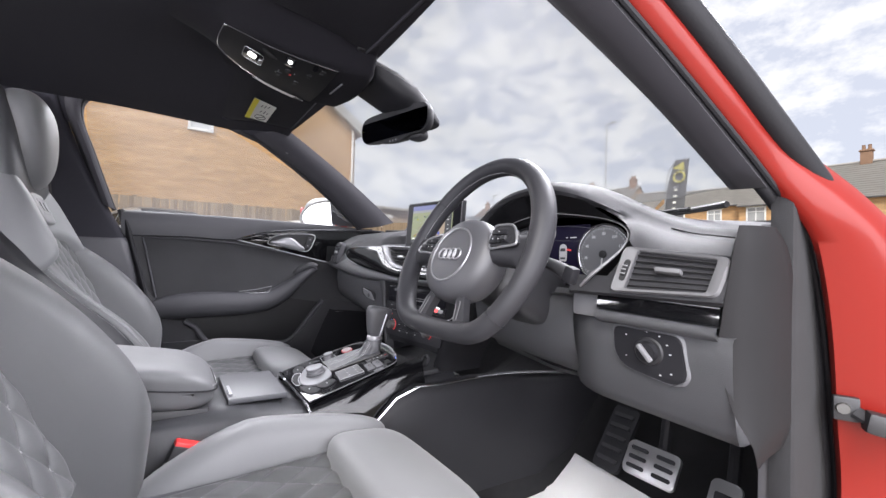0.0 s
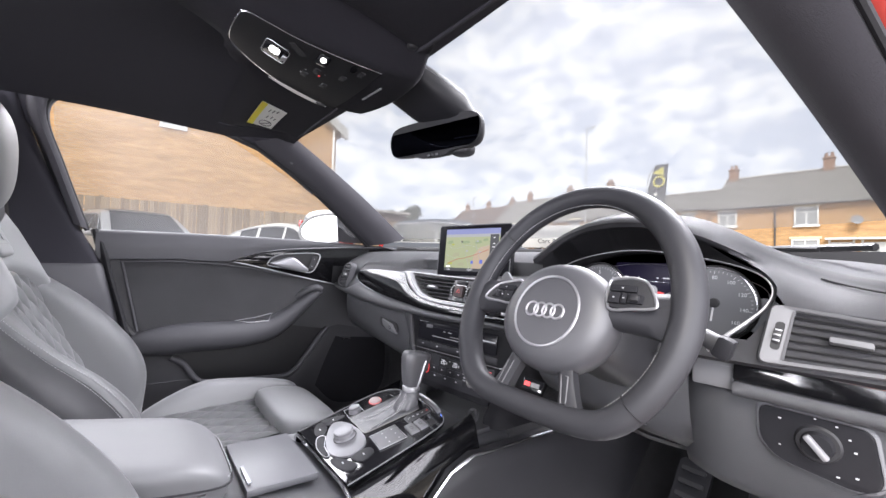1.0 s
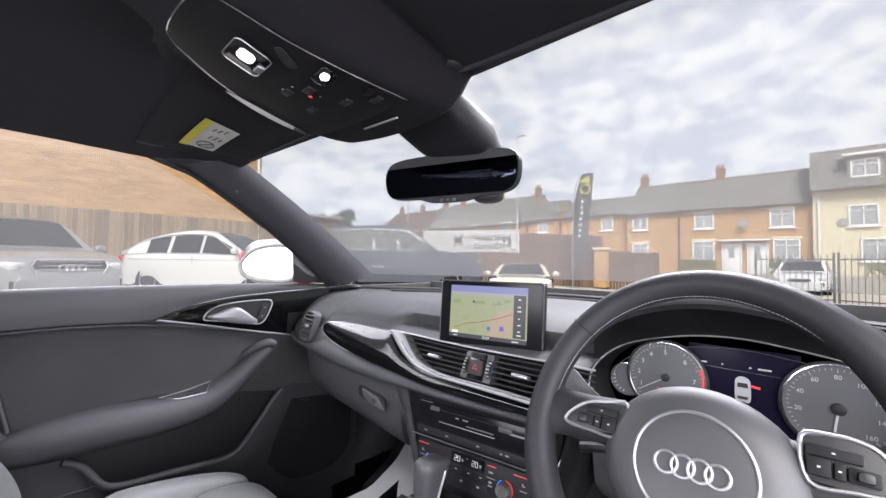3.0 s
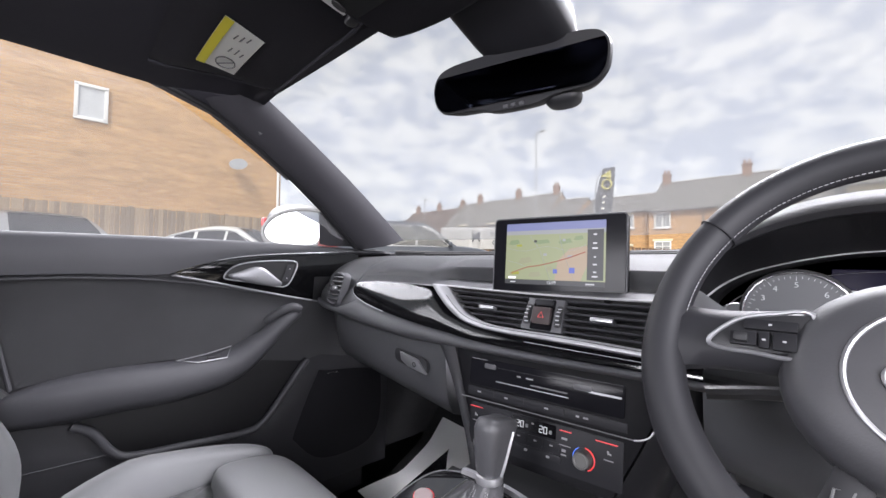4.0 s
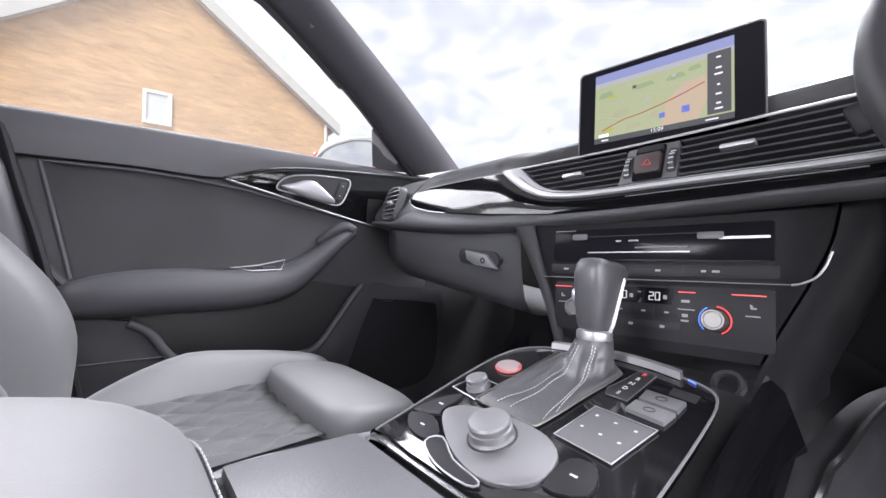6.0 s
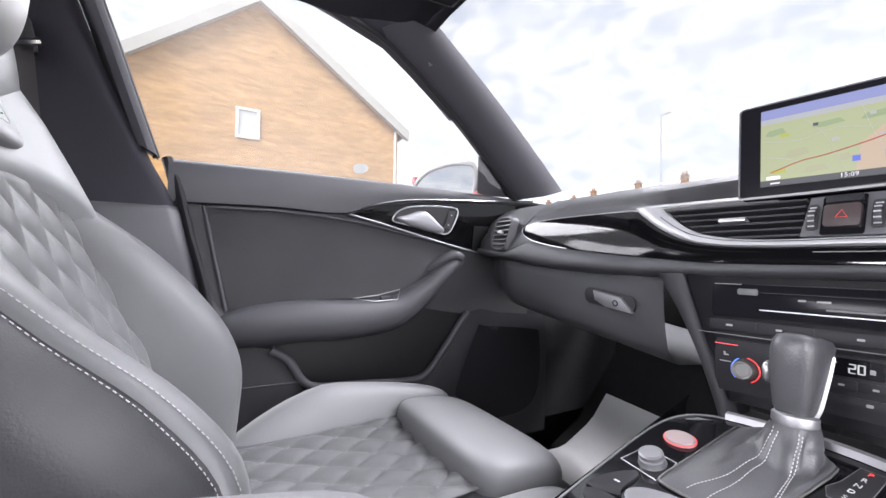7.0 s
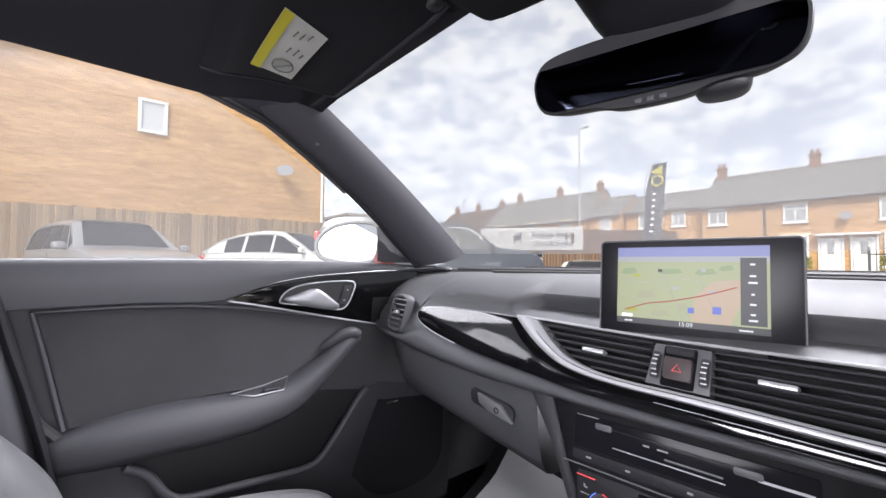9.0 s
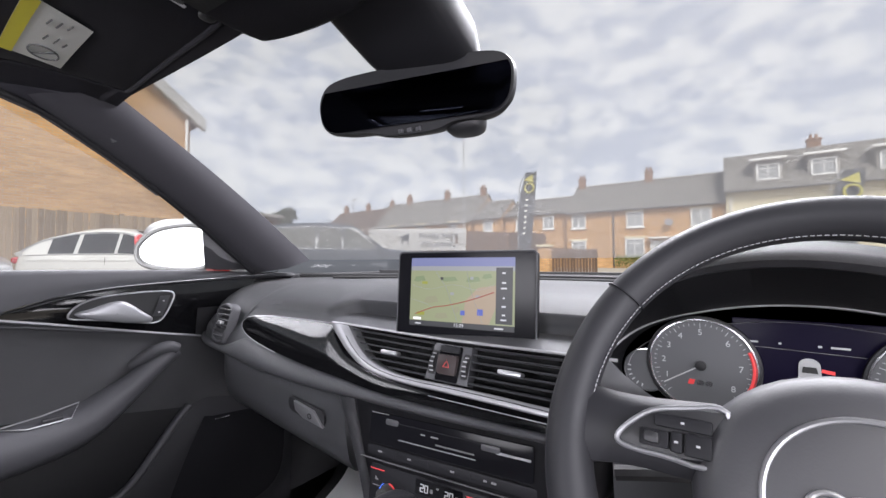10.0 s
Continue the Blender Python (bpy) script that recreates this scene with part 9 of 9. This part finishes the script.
# gate and railings
def railing(name, a, b, h, label, step=0.13, mat=BLACKIRON):
    r = empty(name, label, "railing", at=(a[0], a[1], gz(*a)))
    A, B = V((a[0], a[1], 0)), V((b[0], b[1], 0))
    n = int((B - A).length / step)
    me = bpy.data.meshes.new("bar")
    bm = lathe([(0.010, 0), (0.010, h), (0.0, h + 0.05)], None, 6)
    bm.to_mesh(me)
    bm.free()
    me.materials.append(mat)
    for i in range(n + 1):
        p = A.lerp(B, i / n)
        ob = new("bar", me)
        ob.parent = r
        ob.matrix_parent_inverse = r.matrix_basis.inverted()
        ob.matrix_basis = pose(p.x, p.y, gz(p.x, p.y))
    for z in (0.15, h - 0.12):
        part("rail", tube([V((p.x, p.y, gz(p.x, p.y) + z)) for p in (A, A.lerp(B, 0.5), B)], 0.02, 6), mat, r)
    for p in (A, B):
        part("post", box((0.06, 0.06, h + 0.15), (p.x, p.y, gz(p.x, p.y) + h / 2), 0.01), mat, r)
    return r


fence("timber_gate", (-5.65, 16.1), (-3.85, 16.6), 1.50, DARKWOOD, "open dark timber gate beside the entrance", 0.11, 1.7)
railing("iron_railing", (0.95, 16.2), (-1.5 + 4.6, 15.4), 1.45, "black iron railings beside the street entrance")
railing("iron_railing", (-0.95, 16.3), (0.85, 16.25), 1.45, "black iron gate leaf beside the street entrance")
gp_ = empty("brick_pier", "low brick pier beside the timber gate", "gate pier", at=(-5.7, 16.0, 0.3))
part("pier", box((0.45, 0.45, 1.5), (-5.75, 15.9, 0.95), 0.02), BRICK_RED, gp_)
part("cap", box((0.55, 0.55, 0.10), (-5.75, 15.9, 1.72), 0.03), RENDER_CREAM, gp_)


# feather flags
def feather(name, x, y, top, label, lean=0.10):
    f = empty(name, label, "flag", at=(x, y, gz(x, y)))
    g = gz(x, y)
    hgt = top - g
    pole = spline([(x, y, g), (x + 0.01, y, g + hgt * 0.6), (x + 0.10, y, g + hgt * 0.88), (x + 0.38, y, top)], 8)
    part("pole", tube(pole, 0.018, 6), GALV, f)
    rws = []
    for i in range(25):
        s = i / 24
        z = lerp(g + hgt * 0.22, top - 0.02, s)
        x0 = x + (0.38 * max(0, (s - 0.45) / 0.55) ** 2.2)
        w = smooth1((0, 0.6, 0.85, 1.0), (0.52, 0.60, 0.52, 0.30))(s) if s < 1 else 0.2
        xr = x + 0.50 + 0.28 * s
        rws.append([V((lerp(x0, max(xr, x0 + 0.05), j / 5), y + 0.03 * math.sin(4 * s + j), z)) for j in range(6)])
    part("cloth", loft(rws, 0.004), FLAG, f, "dark navy feather cloth")
    part("emblem", ring(0.17, 0.035, face_at(x + 0.50, y - 0.06, top - 0.62, 0), 24, 6), FLAG_Y, f, "yellow round emblem")
    part("emblem_corner", prism([(-0.1, 0.0), (0.28, 0.18), (0.30, -0.12)], 0.004, face_at(x + 0.36, y - 0.05, top - 0.30, 0)), FLAG_Y, f)
    for k in range(7):
        part("lettering_bar", prism(rounded(0.11, 0.07, 0.02), 0.004, face_at(x + 0.40 - 0.02 * k, y - 0.06, top - 1.05 - 0.21 * k, 0)), LABEL_W, f)
    return f


feather("feather_flag", -6.15, 14.2, 4.45, "tall navy feather flag with yellow emblem beside fence")
feather("feather_flag", 2.6, 15.2, 3.55, "navy feather flag with yellow top near the railings")

# street lamp
sl = empty("street_lamp", "tall grey street lamp with short arm", "street lamp", at=(-11.5, 18.8, 0.4))
part("pole", lathe([(0.07, 0.0), (0.07, 1.2), (0.045, 1.25), (0.032, 7.7)], pose(-11.5, 18.8, 0.4), 12), GALV, sl)
part("arm", tube([(-11.5, 18.8, 8.1), (-11.25, 18.85, 8.14)], 0.03, 6), GALV, sl)
part("lantern", cushion((0.34, 0.16, 0.07), pose(-11.2, 18.9, 8.15), 3, 5), GALV, sl)
s2 = empty("street_lamp", "distant grey street lamp behind the houses", "street lamp", at=(-33, 30, 0.4))
part("pole", lathe([(0.09, 0.0), (0.05, 7.5)], pose(-33, 30, 0.4), 8), GALV, s2)
part("lantern", cushion((0.7, 0.25, 0.12), pose(-32.8, 30, 7.95), 3, 5), GALV, s2)


# ---- parked cars ----
def parked_car(name, label, m, L, W, H, paint, kind="suv", face="bar"):
    """A car: local x ahead, y to its left, z up, origin on the ground under its middle."""
    car = empty(name, label, "car", "parked cars")
    hw = W / 2
    belt = H * (0.60 if kind == "suv" else 0.62)
    hood = smooth1((-0.5, -0.46, -0.40, 0.0, 0.18, 0.30, 0.42, 0.48, 0.5), (0.42, 0.60, 0.62, 0.62, 0.62, 0.60, 0.54, 0.45, 0.34) if kind == "suv" else (0.45, 0.62, 0.66, 0.64, 0.63, 0.60, 0.54, 0.44, 0.30))
    wid = smooth1((-0.5, -0.46, -0.35, 0.0, 0.35, 0.46, 0.5), (0.80, 0.92, 0.99, 1.0, 0.985, 0.88, 0.74))
    zb = 0.22 if kind == "suv" else 0.18
    rws = []
    for i in range(41):
        s = lerp(-0.5, 0.5, i / 40)
        w, zd = hw * wid(s), H * hood(s)
        arch = 0.0
        for c in (-0.30, 0.305):
            q = 1 - ((s - c) * L / 0.39) ** 2
            if q > 0:
                arch = max(arch, 0.37 * math.sqrt(q))
        b = max(zb, arch + 0.03)
        sh = min(zd - 0.03, belt)
        ring_ = [(0, b), (-w * 0.86, b), (-w * 0.985, b + 0.05), (-w, lerp(b, sh, 0.45)), (-w * 0.985, lerp(b, sh, 0.8)), (-w * 0.955, sh), (-w * 0.86, zd - 0.005), (-w * 0.45, zd + 0.022), (0, zd + 0.03)]
        ring_ += [(-y, z) for y, z in ring_[-2:0:-1]]
        rws.append([V((s * L, y, z)) for y, z in ring_])
    part("body", loft(rws, caps=True, closed_v=True), paint, car, "glossy painted body", angle=40)
    # glasshouse
    f0, f1, roof_f, roof_r = {"suv": (0.23, -0.47, 0.06, -0.40), "hatch": (0.25, -0.475, 0.04, -0.22)}.get(kind, (0.20, -0.40, 0.03, -0.24))
    line = ((f1, -0.37, roof_r, -0.08, roof_f, f0), (belt, H * 0.85, H * 0.965, H, H * 0.975, belt)) if kind == "hatch" else ((f1, roof_r, -0.15, roof_f, f0), (belt, H * 0.955, H * 0.995, H * 0.97, belt))
    def rz(s):
        return float(np.mean([np.interp(s + d, *line) for d in (-0.03, -0.015, 0, 0.015, 0.03)]))
    rws, top = [], []
    for i in range(25):
        s = lerp(f1, f0, i / 24)
        z = max(rz(s), belt - 0.0)
        k = (z - belt) / (H - belt)
        wb, wt = hw * wid(s) * 0.955, hw * lerp(0.93, 0.70, k)
        rws.append([V((s * L, -wb, belt - 0.03)), V((s * L, -lerp(wb, wt, 0.92), lerp(belt - 0.03, z, 0.9))), V((s * L, -wt * 0.9, z - 0.015)), V((s * L, 0, z)), V((s * L, wt * 0.9, z - 0.015)), V((s * L, lerp(wb, wt, 0.92), lerp(belt - 0.03, z, 0.9))), V((s * L, wb, belt - 0.03))])
        if roof_r - 0.01 <= s <= roof_f + 0.02:
            top.append([V((s * L, y * 1.02, zz)) for y, zz in ((-wt * 0.94, z - 0.045), (-wt * 0.86, z - 0.004), (-wt * 0.4, z + 0.014), (0, z + 0.018), (wt * 0.4, z + 0.014), (wt * 0.86, z - 0.004), (wt * 0.94, z - 0.045))])
    part("cabin", loft(rws, caps=True), paint, car, "painted pillars and roof frame", angle=40)
    part("roof", loft(top, 0.012), paint, car, angle=40)

    def cab(s, t, k, out=0.008):
        """A place on the cabin's side: s along it, t from the belt to the roof edge."""
        z = max(rz(s), belt)
        q = (z - belt) / (H - belt)
        wb, wt = hw * wid(s) * 0.955, hw * lerp(0.93, 0.70, q)
        return V((s * L, k * (lerp(wb, wt, 0.92 * t) + out), lerp(belt - 0.03, z, 0.9 * t)))

    def across(s, u, out=0.010):
        """A place on the sloping screens: u from one side to the other."""
        z = max(rz(s), belt)
        q = (z - belt) / (H - belt)
        wt = hw * lerp(0.93, 0.70, q) * 0.9
        return V((s * L + (out if s > 0 else -out), u * wt, z - 0.015 * u * u + out))

    part("windscreen", loft([[across(q, u) for u in np.linspace(-0.93, 0.93, 9)] for q in np.linspace(roof_f + 0.004, f0 - 0.022, 8)], 0.004), CARGLASS, car, "pale reflecting windscreen", angle=40)
    part("rear_screen", loft([[across(q, u) for u in np.linspace(-0.86, 0.86, 9)] for q in np.linspace(roof_r + 0.0, f1 + 0.028, 6)], 0.004), CARGLASS, car, "tinted rear screen", angle=40)
    for k in (-1, 1):
        posts = ((f0 - 0.045, 0.005), (-0.008, -0.135), (-0.150, roof_r + 0.055), (roof_r + 0.042, f1 + 0.050))
        if kind == "hatch":
            posts = ((f0 - 0.05, 0.005), (-0.010, -0.175), (-0.195, -0.315))
        for sa, sb in posts[:4 if kind == "suv" else 3]:
            if sa - sb < 0.02:
                continue
            part("side_window", loft([[cab(q, t, k) for t in (0.10, 0.4, 0.7, 0.88)] for q in np.linspace(sa, sb, 8)], 0.004), CARGLASS, car, "tinted side window", angle=40)
        part("window_trim", tube([cab(q, 0.06, k, 0.010) for q in np.linspace(f1 + 0.03, f0 - 0.03, 12)] + [cab(q, 0.92, k, 0.010) for q in np.linspace(roof_f + 0.01, f1 + 0.04, 12)], 0.009, 6, closed=True), SATIN, car, "bright window surround")
        part("door_line", tube([V((-0.045 * L, k * (hw * 0.985 + 0.001), z)) for z in (belt - 0.06, belt - 0.3, 0.35)], 0.005, 5), DARK, car)
        part("shoulder_crease", tube([V((q * L, k * hw * wid(q) * 0.992, belt - 0.13 - 0.02 * q)) for q in np.linspace(-0.42, 0.36, 14)], 0.006, 5), paint, car)
        mp = part("wing_mirror", cushion((0.12, 0.20, 0.14), pose(f0 * L - 0.18, k * (hw + 0.09), belt + 0.07), 3, 5), paint, car)
        part("door_handle", box((0.20, 0.03, 0.03), (-0.02 * L, k * (hw * 0.975), belt - 0.12), 0.01), paint, car)
        part("headlight", cushion((0.34, 0.34, 0.15), pose(0.445 * L, k * hw * 0.68, H * 0.445, 0, 8, k * -28), 4, 6), HEADLIGHT, car, "clear headlight lens")
        part("tail_light", cushion((0.14, 0.36, 0.15), pose(-0.475 * L, k * hw * 0.70, H * 0.545, 0, 0, k * 18), 4, 5), TAIL, car)
        part("fog_grille", box((0.06, 0.32, 0.14), (0.482 * L, k * hw * 0.62, 0.42), 0.03, (0, 0, k * -14)), DARK, car)
        for c in (-0.30, 0.305):
            r = 0.345 if kind == "suv" else 0.325
            wl = part("wheel", lathe([(r * 0.60, -0.10), (r * 0.92, -0.11), (r, -0.08), (r, 0.08), (r * 0.92, 0.11), (r * 0.62, 0.10)], pose(c * L, k * (hw - 0.12), r, 90, 0, 0), 28), RUBBER, car, "black tyre")
            part("rim", ring(r * 0.62, 0.02, pose(c * L, k * (hw - 0.025), r, 90, 0, 0), 28, 6), SILVER, wl)
            part("hub", disc(r * 0.6, 0.01, pose(c * L, k * (hw - 0.06), r, 90, 0, 0), 24), DARK, wl)
            for q in range(5):
                sp = box((r * 0.60, 0.055, 0.02), (r * 0.30, 0, 0), 0.006)
                sp.transform(pose(c * L, k * (hw - 0.035), r, 90, 0, 0) @ pose(0, 0, 0, 0, 0, 72 * q + 18))
                part("spoke", sp, SILVER, wl)
    gm = Matrix(((0, 0, 1, 0.478 * L), (1, 0, 0, 0), (0, 1, 0, 0), (0, 0, 0, 1)))
    if face == "frame":
        poly = [(-0.44, 0.80), (0.44, 0.80), (0.50, 0.70), (0.36, 0.42), (-0.36, 0.42), (-0.50, 0.70)]
    elif face == "twin":
        poly = [(-0.34, 0.70), (0.34, 0.70), (0.32, 0.56), (-0.32, 0.56)]
    else:
        poly = [(-0.55, 0.92), (0.55, 0.92), (0.52, 0.78), (-0.52, 0.78)]
    sc = H / 1.58
    poly = [(a, b * sc) for a, b in poly]
    part("grille", prism(poly, 0.045, gm, 0.006), DARK, car, "black front grille")
    part("grille_frame", tube([V((0.4885 * L + 0.02, a, b)) for a, b in poly], 0.018, 6, closed=True), CHROME, car)
    lo, hi = min(b for _, b in poly), max(b for _, b in poly)
    for q in range(6):
        z = lerp(lo, hi, (q + 0.5) / 6)
        half = 0.30 if face == "twin" else 0.40
        part("grille_bar", box((0.02, 2 * half, 0.012), (0.487 * L + 0.03, 0, z), 0.003), CHROME if face == "frame" else DARK, car)
    if face == "frame":
        for q in range(4):
            part("emblem_ring", ring(0.055, 0.010, pose(0.487 * L + 0.05, -0.12 + 0.08 * q, lerp(lo, hi, 0.66), 0, 90, 0), 20, 6), CHROME, car)
    part("number_plate", box((0.015, 0.52, 0.11), (0.487 * L + 0.045, 0, 0.40), 0.004), LABEL_W, car)
    part("bumper_intake", box((0.05, W * 0.55, 0.12), (0.49 * L, 0, 0.28), 0.02), DARK, car)
    part("underside", box((L * 0.86, W * 0.80, 0.1), (0, 0, 0.22), 0.02), DARK, car)
    car.matrix_basis = m
    return car


parked_car("parked_car", "silver-grey car with chrome grille parked by the fence", pose(-10.45, -0.05, gz(-10.4, 0.0), 0, 0, 19), 4.40, 1.83, 1.60, CARSILVER, "suv", "frame")
parked_car("parked_car", "white arched-roof hatchback car parked beside timber fence", pose(-10.7, 3.7, gz(-10.7, 3.7), 0, 0, 38), 4.40, 1.83, 1.57, CARWHITE, "hatch", "frame")
parked_car("parked_car", "dark grey large off-road car before the banner", pose(-8.9, 8.1, gz(-8.9, 8.1), 0, 0, 47), 4.90, 2.0, 1.92, CARGREY, "suv", "bar")
parked_car("parked_car", "white saloon car with black grille on the street", pose(0.05, 23.2, gz(0, 23), 0, 0, -92), 4.45, 1.82, 1.40, CARWHITE, "saloon", "twin")
parked_car("parked_car", "pale beige low car parked near the banner", pose(-6.1, 10.6, 0.12, 0, 0, -60), 4.1, 1.75, 1.02, CARBEIGE, "saloon", "twin")


# ---- plants ----
def leaf_cloud(n, fn, size, seed):
    """Many small tilted leaves; fn gives a random place."""
    rnd = random.Random(seed)
    vs, fs = [], []
    for _ in range(n):
        c = V(fn(rnd))
        a = V((rnd.gauss(0, 1), rnd.gauss(0, 1), rnd.gauss(0, 1))).normalized()
        b = a.orthogonal().normalized()
        s = size * rnd.uniform(0.6, 1.4)
        k = len(vs)
        vs += [c - a * s, c + b * s * 0.5, c + a * s, c - b * s * 0.5]
        fs.append((k, k + 1, k + 2, k + 3))
    me = bpy.data.meshes.new("leaves")
    me.from_pydata([tuple(v) for v in vs], [], fs)
    return me


def hedge(x0, x1, y, h, seed):
    g = gz((x0 + x1) / 2, y)
    me = leaf_cloud(900, lambda r: (r.uniform(x0, x1), y + r.uniform(-0.3, 0.3), g + h * r.random() ** 0.6 * (1 + 0.12 * math.sin(9 * x0))), 0.07, seed)
    hd = link("hedge", me, GRASS, None)
    tagged(hd, "low green clipped hedge before the houses", "hedge", kind="stuff")


hedge(-6.6, -4.5, Y0 - 1.0, 0.95, 1)
hedge(-1.7, 0.6, Y0 - 1.0, 0.95, 2)
hedge(2.5, 6.0, Y0 - 1.5, 0.8, 3)


def tree(x, y, h, r, seed, label):
    t = empty("tree", label, "tree", "background trees", at=(x, y, gz(x, y)))
    g = gz(x, y)
    part("trunk", tube(spline([(x, y, g), (x + 0.1, y, g + h * 0.3), (x, y + 0.1, g + h * 0.6), (x + 0.1, y, g + h * 0.9)], 4), lambda s: lerp(0.22, 0.04, s), 8), BARK, t)
    rnd = random.Random(seed)
    clumps = [(x + rnd.gauss(0, r * 0.45), y + rnd.gauss(0, r * 0.45), g + h * rnd.uniform(0.45, 0.98), r * rnd.uniform(0.25, 0.5)) for _ in range(14)]
    for c in clumps[:7]:
        part("limb", tube([(x, y, g + h * 0.4), ((x + c[0]) / 2, (y + c[1]) / 2, (g + h * 0.4 + c[2]) / 2 + 0.1), c[:3]], lambda s: lerp(0.08, 0.02, s), 6), BARK, t)

    def place(r2):
        c = r2.choice(clumps)
        v = V((r2.gauss(0, 1), r2.gauss(0, 1), r2.gauss(0, 1))).normalized() * c[3] * r2.random() ** 0.4
        return (c[0] + v.x, c[1] + v.y, c[2] + v.z)

    link("crown", leaf_cloud(2600, place, 0.13, seed + 5), TREE, t, "patchy dark green crown")


tree(-24.5, 16.0, 4.2, 1.6, 3, "small dark tree beyond the fence")
tree(-40.0, 44.0, 8.4, 2.6, 4, "dark tree behind distant roofs")
tree(-26.5, 46.0, 9.2, 1.5, 5, "narrow dark tree behind distant roofs")
tree(-60.0, 52.0, 8.0, 4.0, 6, "broad hazy tree on the skyline")
